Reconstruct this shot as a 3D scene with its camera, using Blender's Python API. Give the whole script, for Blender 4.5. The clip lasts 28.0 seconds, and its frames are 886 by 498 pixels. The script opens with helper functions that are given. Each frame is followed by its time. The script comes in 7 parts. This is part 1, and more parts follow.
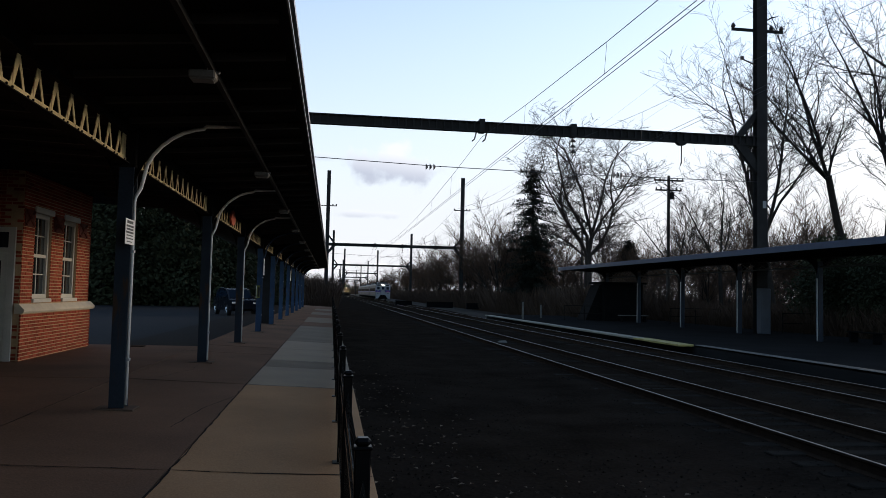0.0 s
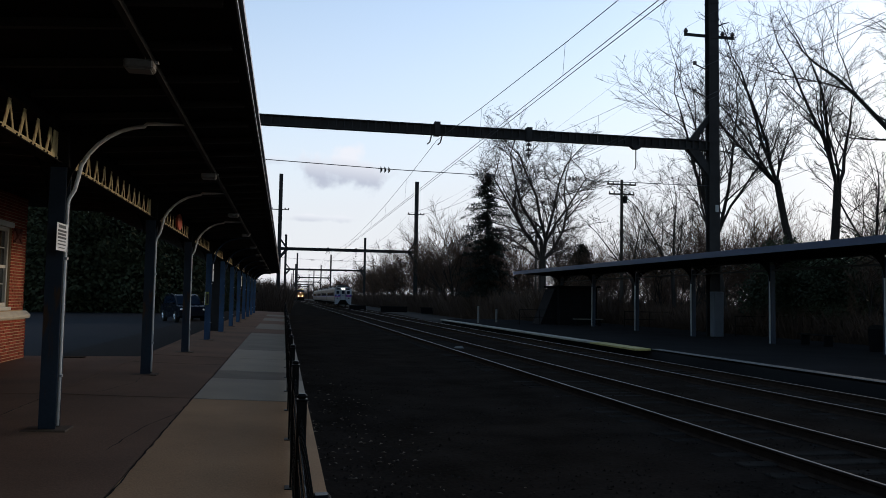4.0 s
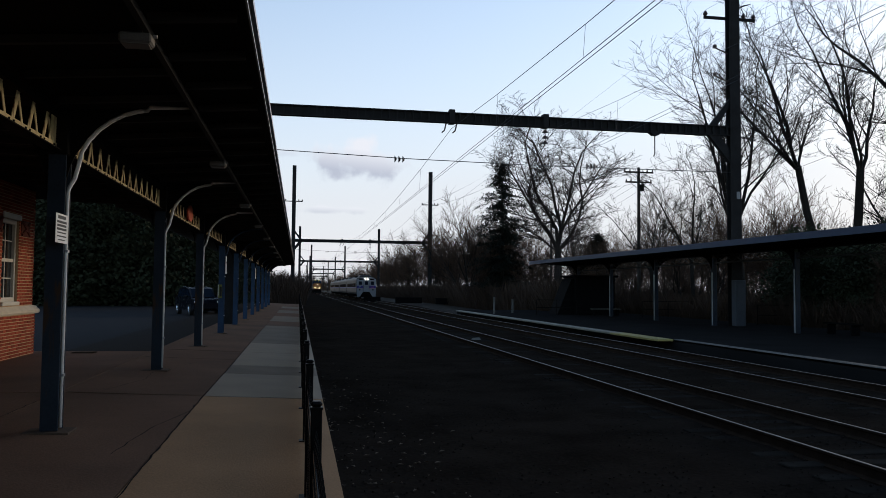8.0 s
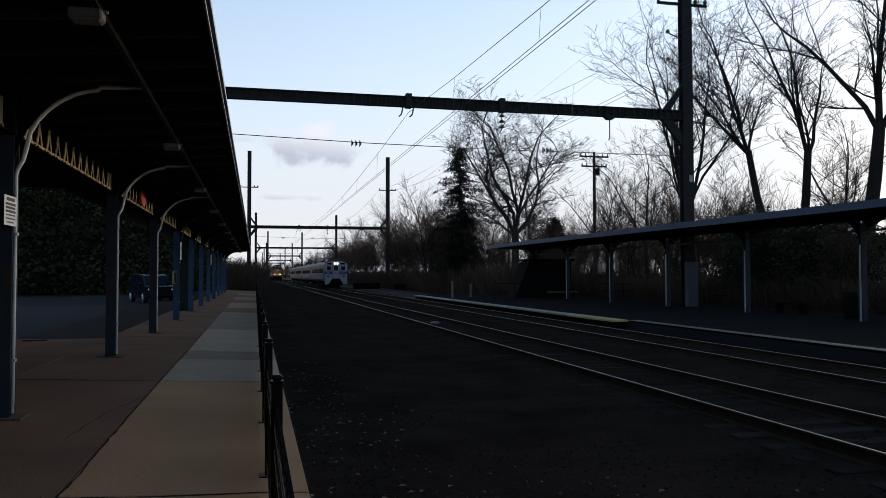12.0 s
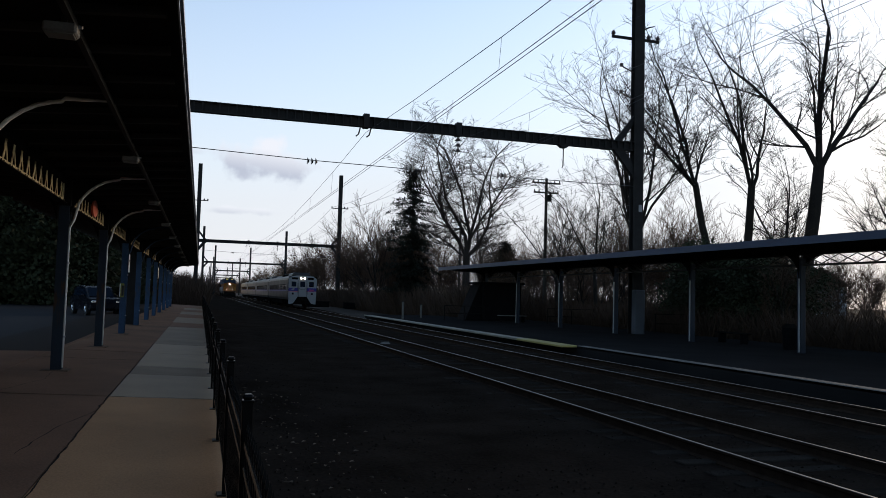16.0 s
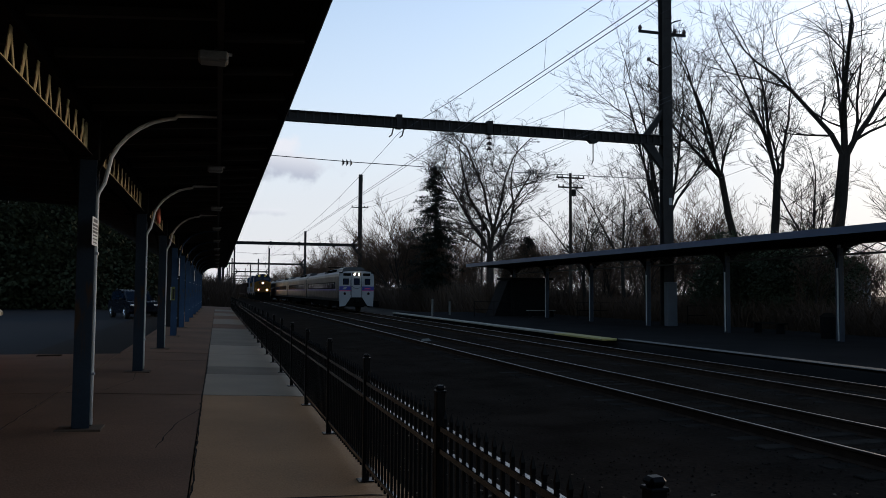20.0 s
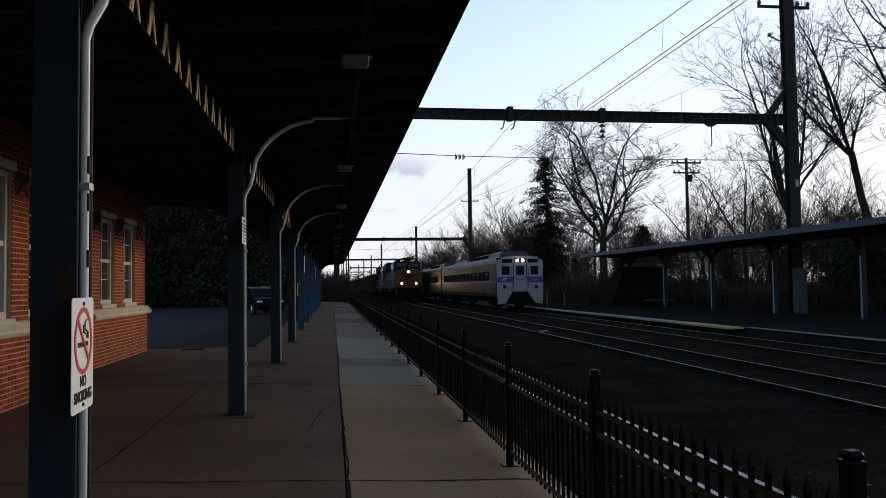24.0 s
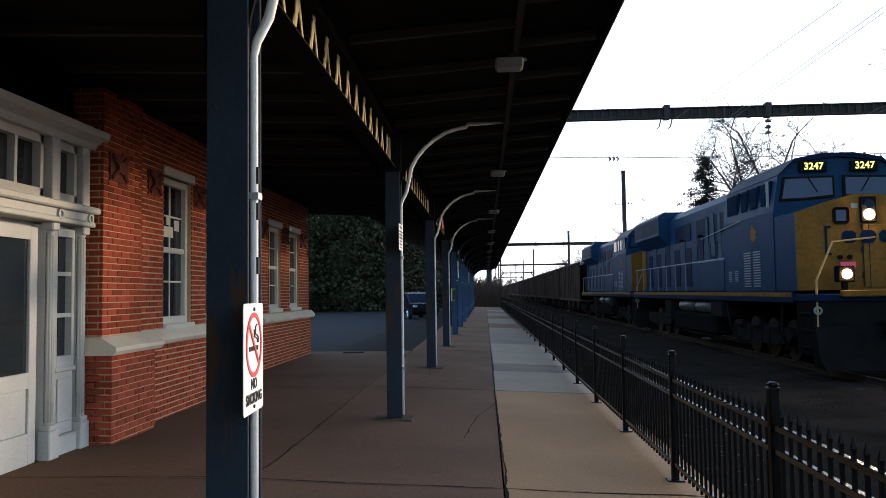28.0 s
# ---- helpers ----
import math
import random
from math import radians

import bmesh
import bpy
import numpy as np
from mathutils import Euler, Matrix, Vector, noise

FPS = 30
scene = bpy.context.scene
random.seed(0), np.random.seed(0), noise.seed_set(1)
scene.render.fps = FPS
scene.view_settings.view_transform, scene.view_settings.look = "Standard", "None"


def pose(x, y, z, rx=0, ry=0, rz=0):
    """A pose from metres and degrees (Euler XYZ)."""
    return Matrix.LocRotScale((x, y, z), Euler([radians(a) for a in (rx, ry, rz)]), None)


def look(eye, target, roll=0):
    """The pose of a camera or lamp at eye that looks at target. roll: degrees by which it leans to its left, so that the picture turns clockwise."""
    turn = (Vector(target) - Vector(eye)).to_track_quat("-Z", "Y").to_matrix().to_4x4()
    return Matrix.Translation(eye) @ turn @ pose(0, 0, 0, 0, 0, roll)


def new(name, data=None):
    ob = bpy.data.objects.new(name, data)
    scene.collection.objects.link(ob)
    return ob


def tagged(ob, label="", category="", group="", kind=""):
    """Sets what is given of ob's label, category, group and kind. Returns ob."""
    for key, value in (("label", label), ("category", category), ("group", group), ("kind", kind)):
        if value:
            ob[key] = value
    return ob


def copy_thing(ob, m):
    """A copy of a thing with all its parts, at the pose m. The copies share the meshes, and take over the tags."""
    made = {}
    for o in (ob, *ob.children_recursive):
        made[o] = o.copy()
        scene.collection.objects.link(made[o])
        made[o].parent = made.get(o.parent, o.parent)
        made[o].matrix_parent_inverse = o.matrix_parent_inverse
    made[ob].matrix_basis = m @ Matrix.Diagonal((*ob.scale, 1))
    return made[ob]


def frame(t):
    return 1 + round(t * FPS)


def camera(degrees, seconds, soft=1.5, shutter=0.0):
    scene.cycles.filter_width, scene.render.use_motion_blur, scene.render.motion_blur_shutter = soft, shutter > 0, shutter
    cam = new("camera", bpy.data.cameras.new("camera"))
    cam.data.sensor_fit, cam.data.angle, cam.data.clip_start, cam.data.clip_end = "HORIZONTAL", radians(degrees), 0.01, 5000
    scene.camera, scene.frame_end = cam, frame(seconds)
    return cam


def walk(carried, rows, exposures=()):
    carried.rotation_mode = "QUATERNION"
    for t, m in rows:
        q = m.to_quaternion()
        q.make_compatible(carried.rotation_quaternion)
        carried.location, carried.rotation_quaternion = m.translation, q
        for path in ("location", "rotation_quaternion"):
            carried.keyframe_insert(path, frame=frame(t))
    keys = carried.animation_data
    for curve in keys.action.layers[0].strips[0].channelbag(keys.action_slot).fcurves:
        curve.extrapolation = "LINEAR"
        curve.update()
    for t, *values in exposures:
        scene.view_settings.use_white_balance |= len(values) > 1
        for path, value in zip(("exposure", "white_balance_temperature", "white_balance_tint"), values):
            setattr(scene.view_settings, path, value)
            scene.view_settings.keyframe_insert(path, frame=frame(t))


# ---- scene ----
cam = camera(58.7, 28.0, soft=0.8)

PATH = [
    (0, (0.232, -0.236, 1.52), (0.509, 1.741, 1.634), 1.3),
    (0.5, (0.226, -0.207, 1.505), (0.543, 1.766, 1.585), 1.3),
    (1, (0.247, -0.263, 1.499), (0.583, 1.706, 1.588), 0.6),
    (1.5, (0.256, -0.272, 1.518), (0.606, 1.695, 1.616), 1.0),
    (2, (0.249, -0.264, 1.519), (0.635, 1.696, 1.625), 0.6),
    (2.5, (0.183, -0.277, 1.514), (0.635, 1.668, 1.625), 1.6),
    (3, (0.175, -0.173, 1.527), (0.629, 1.773, 1.613), 0.3),
    (3.5, (0.205, 0.045, 1.559), (0.595, 2.003, 1.674), 0.9),
    (5.5, (0.272, 0.765, 1.577), (0.688, 2.717, 1.715), 1.0),
    (6, (0.278, 0.759, 1.567), (0.699, 2.708, 1.711), 0.4),
    (6.5, (0.286, 0.728, 1.544), (0.732, 2.674, 1.665), 0.3),
    (7, (0.276, 0.744, 1.539), (0.74, 2.686, 1.656), 0.2),
    (7.5, (0.269, 0.803, 1.563), (0.702, 2.751, 1.691), 0.6),
    (8, (0.257, 0.874, 1.584), (0.616, 2.839, 1.686), 0.5),
    (8.5, (0.232, 0.877, 1.576), (0.605, 2.84, 1.672), -0.4),
    (9, (0.238, 0.821, 1.551), (0.649, 2.776, 1.646), -0.4),
    (9.5, (0.242, 0.822, 1.545), (0.669, 2.773, 1.643), 0.1),
    (10, (0.251, 0.787, 1.54), (0.667, 2.741, 1.631), 0.4),
    (10.5, (0.241, 0.829, 1.552), (0.714, 2.771, 1.623), 0.9),
    (11, (0.238, 0.836, 1.55), (0.687, 2.784, 1.597), 0.4),
    (11.5, (0.234, 0.806, 1.53), (0.682, 2.755, 1.585), 0.1),
    (12, (0.245, 0.831, 1.517), (0.709, 2.776, 1.583), -0.1),
    (12.5, (0.251, 0.778, 1.52), (0.714, 2.723, 1.583), 0.1),
    (14.5, (0.195, 0.831, 1.52), (0.701, 2.764, 1.618), 0.7),
    (15, (0.172, 0.82, 1.526), (0.693, 2.748, 1.637), 0.7),
    (15.5, (0.131, 0.856, 1.538), (0.685, 2.775, 1.648), 1.1),
    (16, (0.093, 0.715, 1.545), (0.677, 2.624, 1.665), 1.6),
    (16.5, (0.001, 0.595, 1.526), (0.632, 2.491, 1.619), 2.1),
    (17, (-0.102, 0.523, 1.547), (0.52, 2.42, 1.671), 1.6),
    (17.5, (-0.312, 0.57, 1.549), (0.319, 2.462, 1.689), -0.1),
    (18, (-0.467, 0.505, 1.553), (0.098, 2.418, 1.699), 0.5),
    (18.5, (-0.552, 0.494, 1.553), (0.071, 2.39, 1.681), 1.0),
    (19, (-0.658, 0.387, 1.564), (-0.107, 2.307, 1.669), 0.9),
    (19.5, (-0.804, 0.442, 1.557), (-0.275, 2.366, 1.702), 0.1),
    (20, (-0.931, 0.48, 1.553), (-0.383, 2.4, 1.663), 0.4),
    (20.5, (-0.998, 0.427, 1.552), (-0.406, 2.333, 1.669), 1.7),
    (21, (-1.049, 0.286, 1.541), (-0.43, 2.187, 1.599), 0.6),
    (21.5, (-1.113, 0.23, 1.535), (-0.52, 2.139, 1.61), 1.3),
    (22, (-1.166, 0.285, 1.536), (-0.618, 2.207, 1.593), 0.4),
    (22.5, (-1.203, 0.267, 1.518), (-0.794, 2.223, 1.596), 0.3),
    (24.5, (-1.224, 0.412, 1.523), (-0.948, 2.391, 1.616), -0.8),
    (25, (-1.239, 0.36, 1.512), (-0.947, 2.337, 1.597), -0.4),
    (25.5, (-1.244, 0.366, 1.519), (-0.987, 2.35, 1.551), -0.4),
    (26, (-1.258, 0.395, 1.515), (-1.134, 2.391, 1.556), -0.5),
    (26.5, (-1.293, 0.386, 1.524), (-1.272, 2.384, 1.608), -1.0),
    (27, (-1.269, 0.422, 1.53), (-1.312, 2.418, 1.639), -1.4),
    (27.5, (-1.267, 0.477, 1.526), (-1.394, 2.471, 1.623), -0.7),
    (28, (-1.245, 0.488, 1.526), (-1.35, 2.482, 1.637), -0.8),
]
EXPO, SKY, SUN = 1.25, 0.138, 0.66     # stops, strength of the sky, strength of the low sun
KELVIN, TINT = 6100, 10

# exposure of the clip's camera along the walk
def exposure_rows():
    stops = ((0.0, 0.05), (3.5, -0.1), (8.0, -0.15), (12.0, -0.1), (15.0, -0.05), (16.0, -0.1), (17.0, -0.28), (19.0, -0.24), (22.0, -0.1), (24.5, 0.12), (26.0, 0.64), (27.0, 1.14), (28.0, 1.50))
    return [(t, EXPO + s, KELVIN, TINT) for t, s in stops]


walk(cam, [(t, look(eye, target, roll)) for t, eye, target, roll in PATH], exposures=exposure_rows())


# ---------------------------------------------------------------- world and sun
HAZE = (2.75, 2.68, 2.72, 1)
CLOUDS = ((0.072, 0.160, 0.062, 0.024, 0.9), (0.035, 0.098, 0.05, 0.006, 0.5), (-0.02, 0.168, 0.03, 0.008, 0.35))
SUN_AZ, SUN_EL, GLOW_AZ = 53.0, 8.0, 42.0      # degrees to the right of the tracks, and above the horizon


def build_world():
    w = bpy.data.worlds.new("sky")
    scene.world = w
    w.use_nodes = True
    nt = w.node_tree
    nt.nodes.clear()
    out = nt.nodes.new("ShaderNodeOutputWorld")
    bg = nt.nodes.new("ShaderNodeBackground")
    sky = nt.nodes.new("ShaderNodeTexSky")
    sky.sky_type = "NISHITA"
    sky.sun_disc = False
    sky.sun_elevation = radians(SUN_EL)
    sky.sun_rotation = radians(SUN_AZ)
    sky.altitude, sky.air_density, sky.dust_density, sky.ozone_density = 50, 1.0, 0.5, 2.0
    # pale haze towards the horizon, thicker on the sun's side, and a few soft clouds
    L = nt.links.new
    tc = nt.nodes.new("ShaderNodeTexCoord")
    sep = nt.nodes.new("ShaderNodeSeparateXYZ")
    L(tc.outputs["Generated"], sep.inputs["Vector"])
    dot = nt.nodes.new("ShaderNodeVectorMath")
    dot.operation = "DOT_PRODUCT"
    dot.inputs[1].default_value = (math.sin(radians(GLOW_AZ)) * 0.16, math.cos(radians(GLOW_AZ)) * 0.16, -1.0)
    L(tc.outputs["Generated"], dot.inputs[0])
    rng = nt.nodes.new("ShaderNodeMapRange")
    rng.inputs["From Min"].default_value, rng.inputs["From Max"].default_value = -1.0, 0.1
    L(dot.outputs["Value"], rng.inputs["Value"])
    hz = nt.nodes.new("ShaderNodeValToRGB")
    el = hz.color_ramp.elements
    el[0].position, el[0].color = 0.0, (0.06, 0.06, 0.06, 1)
    el[1].position, el[1].color = 1.0, (0.97, 0.97, 0.97, 1)
    for p, v in ((0.45, 0.14), (0.66, 0.32), (0.80, 0.58), (0.92, 0.90)):
        e = el.new(p)
        e.color = (v, v, v, 1)
    L(rng.outputs["Result"], hz.inputs["Fac"])
    m0 = nt.nodes.new("ShaderNodeMix")
    m0.data_type = "RGBA"
    L(hz.outputs["Color"], m0.inputs["Factor"])
    L(sky.outputs["Color"], m0.inputs["A"])
    m0.inputs["B"].default_value = HAZE
    def math_node(op, a, b):
        n = nt.nodes.new("ShaderNodeMath")
        n.operation = op
        for k, v in enumerate((a, b)):
            if isinstance(v, (int, float)):
                n.inputs[k].default_value = v
            else:
                L(v, n.inputs[k])
        return n.outputs[0]
    nz = nt.nodes.new("ShaderNodeTexNoise")
    nz.inputs["Scale"].default_value, nz.inputs["Detail"].default_value = 34.0, 8
    L(tc.outputs["Generated"], nz.inputs["Vector"])
    last = m0.outputs["Result"]
    for cx, cz, wx, wz, strength in CLOUDS:
        u = math_node("DIVIDE", math_node("SUBTRACT", sep.outputs["X"], cx), wx)
        v = math_node("DIVIDE", math_node("SUBTRACT", sep.outputs["Z"], cz), wz)
        d = math_node("SQRT", math_node("ADD", math_node("MULTIPLY", u, u), math_node("MULTIPLY", v, v)), 0.0)
        d = math_node("ADD", d, math_node("MULTIPLY", math_node("SUBTRACT", nz.outputs["Fac"], 0.5), 2.6))
        f = nt.nodes.new("ShaderNodeMapRange")
        f.interpolation_type = "SMOOTHSTEP"
        f.inputs["From Min"].default_value, f.inputs["From Max"].default_value = 1.15, 0.35
        f.inputs["To Max"].default_value = strength
        L(d, f.inputs["Value"])
        ahead = math_node("GREATER_THAN", sep.outputs["Y"], 0.0)
        fac = math_node("MULTIPLY", f.outputs["Result"], ahead)
        shade = nt.nodes.new("ShaderNodeMix")
        shade.data_type = "RGBA"
        g = nt.nodes.new("ShaderNodeMapRange")
        g.inputs["From Min"].default_value, g.inputs["From Max"].default_value = -0.6, 0.6
        L(math_node("ADD", v, math_node("MULTIPLY", u, 0.25)), g.inputs["Value"])
        L(g.outputs["Result"], shade.inputs["Factor"])
        shade.inputs["A"].default_value = (HAZE[0] * 0.62, HAZE[1] * 0.66, HAZE[2] * 0.74, 1)
        shade.inputs["B"].default_value = (HAZE[0] * 1.1, HAZE[1] * 1.1, HAZE[2] * 1.1, 1)
        mix = nt.nodes.new("ShaderNodeMix")
        mix.data_type = "RGBA"
        L(fac, mix.inputs["Factor"])
        L(last, mix.inputs["A"])
        L(shade.outputs["Result"], mix.inputs["B"])
        last = mix.outputs["Result"]
    L(last, bg.inputs["Color"])
    bg.inputs["Strength"].default_value = SKY
    L(bg.outputs["Background"], out.inputs["Surface"])
    sd = bpy.data.lights.new("sun", "SUN")
    sd.energy, sd.angle, sd.color = SUN, radians(5.0), (1.0, 0.74, 0.48)
    s = new("sun", sd)
    a, e = radians(SUN_AZ), radians(SUN_EL)
    s.matrix_world = look((0, 0, 60), (-math.sin(a) * math.cos(e) * 50, -math.cos(a) * math.cos(e) * 50, 60 - math.sin(e) * 50))


build_world()


# ---------------------------------------------------------------- materials
def mat(name, col, rough=0.7, metal=0.0, var=0.25, scale=3.0, fine=60.0, bump=0.15, bump_scale=None, var_col=None, isle=0.0, obj=0.0, spec=0.22):
    """A surface with broad stains, fine grain and relief; isle and obj vary it from piece to piece."""
    m = bpy.data.materials.new(name)
    m.use_nodes = True
    nt = m.node_tree
    b = nt.nodes["Principled BSDF"]
    L = nt.links.new
    b.inputs["Metallic"].default_value = metal
    b.inputs["Specular IOR Level"].default_value = spec
    tc = nt.nodes.new("ShaderNodeTexCoord")
    n1 = nt.nodes.new("ShaderNodeTexNoise")
    n1.inputs["Scale"].default_value, n1.inputs["Detail"].default_value = scale, 5
    n2 = nt.nodes.new("ShaderNodeTexNoise")
    n2.inputs["Scale"].default_value, n2.inputs["Detail"].default_value = fine, 4
    for n in (n1, n2):
        L(tc.outputs["Object"], n.inputs["Vector"])
    add = nt.nodes.new("ShaderNodeMath")
    add.operation = "MULTIPLY_ADD"
    add.inputs[1].default_value, add.inputs[2].default_value = 0.45, 0.0
    L(n2.outputs["Fac"], add.inputs[0])
    s = nt.nodes.new("ShaderNodeMath")
    s.operation = "MULTIPLY_ADD"
    s.inputs[1].default_value = 0.65
    L(n1.outputs["Fac"], s.inputs[0])
    L(add.outputs[0], s.inputs[2])
    last = s
    if isle or obj:
        g = nt.nodes.new("ShaderNodeNewGeometry" if isle else "ShaderNodeObjectInfo")
        k = nt.nodes.new("ShaderNodeMath")
        k.operation = "MULTIPLY_ADD"
        k.inputs[1].default_value = isle or obj
        L(g.outputs["Random Per Island" if isle else "Random"], k.inputs[0])
        L(s.outputs[0], k.inputs[2])
        sub = nt.nodes.new("ShaderNodeMath")
        sub.operation = "SUBTRACT"
        sub.inputs[1].default_value = (isle or obj) / 2
        L(k.outputs[0], sub.inputs[0])
        last = sub
    r = nt.nodes.new("ShaderNodeValToRGB")
    e = r.color_ramp.elements
    e[0].position, e[1].position = 0.30, 0.80
    lo = tuple(c * (1 - var) for c in col)
    hi = var_col or tuple(min(1, c * (1 + var)) for c in col)
    e[0].color, e[1].color = (*lo, 1), (*hi, 1)
    L(last.outputs[0], r.inputs["Fac"])
    L(r.outputs["Color"], b.inputs["Base Color"])
    rr = nt.nodes.new("ShaderNodeMapRange")
    rr.inputs["To Min"].default_value, rr.inputs["To Max"].default_value = max(0.03, rough - 0.12), min(1, rough + 0.12)
    L(n1.outputs["Fac"], rr.inputs["Value"])
    L(rr.outputs["Result"], b.inputs["Roughness"])
    if bump:
        bp = nt.nodes.new("ShaderNodeBump")
        bp.inputs["Strength"].default_value = bump
        bp.inputs["Distance"].default_value = 0.02
        if bump_scale:
            n3 = nt.nodes.new("ShaderNodeTexNoise")
            n3.inputs["Scale"].default_value, n3.inputs["Detail"].default_value = bump_scale, 6
            L(tc.outputs["Object"], n3.inputs["Vector"])
            L(n3.outputs["Fac"], bp.inputs["Height"])
        else:
            L(n2.outputs["Fac"], bp.inputs["Height"])
        L(bp.outputs["Normal"], b.inputs["Normal"])
    return m


def glow(name, col, strength):
    m = bpy.data.materials.new(name)
    m.use_nodes = True
    b = m.node_tree.nodes["Principled BSDF"]
    b.inputs["Base Color"].default_value = (*col, 1)
    b.inputs["Emission Color"].default_value = (*col, 1)
    b.inputs["Emission Strength"].default_value = strength
    return m


def glass(name, col=(0.02, 0.025, 0.03), rough=0.06, spec=0.7):
    m = bpy.data.materials.new(name)
    m.use_nodes = True
    b = m.node_tree.nodes["Principled BSDF"]
    b.inputs["Base Color"].default_value = (*col, 1)
    b.inputs["Roughness"].default_value = rough
    b.inputs["Specular IOR Level"].default_value = spec
    return m


def rusty_paint(name, paint, rust, amount, spec=0.12):
    """Chalky paint that has worn through to rust in streaks."""
    m = mat(name, paint, 0.5, var=0.3, scale=2.5, fine=30, bump=0.1, spec=spec)
    nt = m.node_tree
    b = nt.nodes["Principled BSDF"]
    L = nt.links.new
    old = b.inputs["Base Color"].links[0].from_socket
    tc = nt.nodes.new("ShaderNodeTexCoord")
    mp = nt.nodes.new("ShaderNodeMapping")
    mp.inputs["Scale"].default_value = (9.0, 9.0, 1.3)
    n = nt.nodes.new("ShaderNodeTexNoise")
    n.inputs["Scale"].default_value, n.inputs["Detail"].default_value = 1.6, 9
    r = nt.nodes.new("ShaderNodeValToRGB")
    r.color_ramp.elements[0].position, r.color_ramp.elements[1].position = 0.66 - amount, 0.72 - amount * 0.6
    mx = nt.nodes.new("ShaderNodeMix")
    mx.data_type = "RGBA"
    L(tc.outputs["Object"], mp.inputs["Vector"])
    L(mp.outputs["Vector"], n.inputs["Vector"])
    L(n.outputs["Fac"], r.inputs["Fac"])
    L(r.outputs["Color"], mx.inputs["Factor"])
    L(old, mx.inputs["A"])
    mx.inputs["B"].default_value = (*rust, 1)
    L(mx.outputs["Result"], b.inputs["Base Color"])
    return m


M_CONC = mat("concrete_old", (0.140, 0.080, 0.050), 0.85, var=0.42, scale=0.55, fine=45, bump=0.2, spec=0.06)
M_CONC_L = mat("concrete_pale", (0.31, 0.180, 0.094), 0.85, var=0.36, scale=0.55, fine=50, bump=0.2, obj=0.25, spec=0.06)
M_CONC_N = mat("concrete_patch", (0.30, 0.235, 0.170), 0.85, var=0.15, scale=1.2, fine=50, bump=0.15, obj=0.2, spec=0.06)
M_CONC_D = mat("concrete_grey_dark", (0.20, 0.155, 0.115), 0.85, var=0.3, scale=0.9, fine=50, bump=0.15, spec=0.06)
M_DARKJ = mat("joint_dirt", (0.012, 0.010, 0.009), 0.95, var=0.4, scale=8, spec=0.06)
M_ASPH = mat("asphalt", (0.0175, 0.0180, 0.0195), 0.9, var=0.35, scale=0.6, fine=90, bump=0.4, spec=0.06)
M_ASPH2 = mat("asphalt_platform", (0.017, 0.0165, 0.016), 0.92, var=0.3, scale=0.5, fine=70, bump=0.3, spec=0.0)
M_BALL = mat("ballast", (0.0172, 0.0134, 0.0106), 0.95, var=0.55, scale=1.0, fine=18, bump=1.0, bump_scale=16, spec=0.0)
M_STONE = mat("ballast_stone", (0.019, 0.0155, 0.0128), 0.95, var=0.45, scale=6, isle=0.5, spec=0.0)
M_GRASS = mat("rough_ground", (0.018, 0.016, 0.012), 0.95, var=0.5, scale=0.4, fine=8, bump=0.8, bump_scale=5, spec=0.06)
M_BLUE = rusty_paint("blue_column_paint", (0.0205, 0.030, 0.044), (0.05, 0.03, 0.018), 0.06)
# bluer copy of the column paint, with haze and exposure put into the colour
M_BLUE_HAZE = rusty_paint("hazed_blue_column_paint", (0.028, 0.055, 0.105), (0.05, 0.05, 0.05), 0.02)
M_COLF = rusty_paint("far_column_paint", (0.022, 0.028, 0.04), (0.03, 0.02, 0.015), 0.05)
# dark paint of the canopy, also stands in for shade on station walls
M_DKPAINT_SHADE = mat("dark_paint_and_shade", (0.010, 0.0095, 0.009), 0.6, var=0.3, scale=1.5, fine=20, bump=0.1, spec=0.01)
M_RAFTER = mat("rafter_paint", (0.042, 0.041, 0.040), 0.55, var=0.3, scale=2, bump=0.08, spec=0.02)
M_CREAM = rusty_paint("cream_truss_paint", (0.46, 0.38, 0.20), (0.12, 0.06, 0.025), 0.08)
M_WHITE = mat("white_paint", (0.60, 0.575, 0.505), 0.5, var=0.12, scale=2.5, fine=40, bump=0.06)
M_PIPEW = mat("white_pipe_paint", (0.80, 0.79, 0.76), 0.4, var=0.12, scale=3, fine=40, bump=0.05)
M_DOOR = mat("grey_white_door_paint", (0.44, 0.435, 0.405), 0.5, var=0.15, scale=2.5, fine=40, bump=0.06)
M_METAL = mat("weathered_flashing", (0.35, 0.36, 0.39), 0.45, metal=0.6, var=0.3, scale=2, bump=0.08)
M_ROOFB = mat("blue_grey_roof_edge", (0.034, 0.044, 0.072), 0.5, metal=0.2, var=0.25, scale=2)
M_BLACK = mat("black_fence_paint", (0.004, 0.004, 0.0045), 0.34, var=0.3, scale=6, bump=0.05, spec=0.06)
M_FRAIL = mat("glossy_black_rail", (0.004, 0.004, 0.0045), 0.22, var=0.4, scale=9, bump=0.05, spec=0.55)
M_BRICK = mat("red_brick", (0.30, 0.062, 0.034), 0.85, var=0.3, scale=5, fine=70, bump=0.25, obj=0.45, spec=0.06)
M_BRICK_J = mat("red_brick_joined", (0.30, 0.062, 0.034), 0.85, var=0.3, scale=5, fine=70, bump=0.25, isle=0.45, spec=0.06)
M_MORTAR = mat("mortar", (0.50, 0.34, 0.20), 0.95, var=0.2, scale=8, bump=0.2, spec=0.06)
M_SILL = mat("limestone_sill", (0.62, 0.55, 0.43), 0.8, var=0.15, scale=4, bump=0.1)
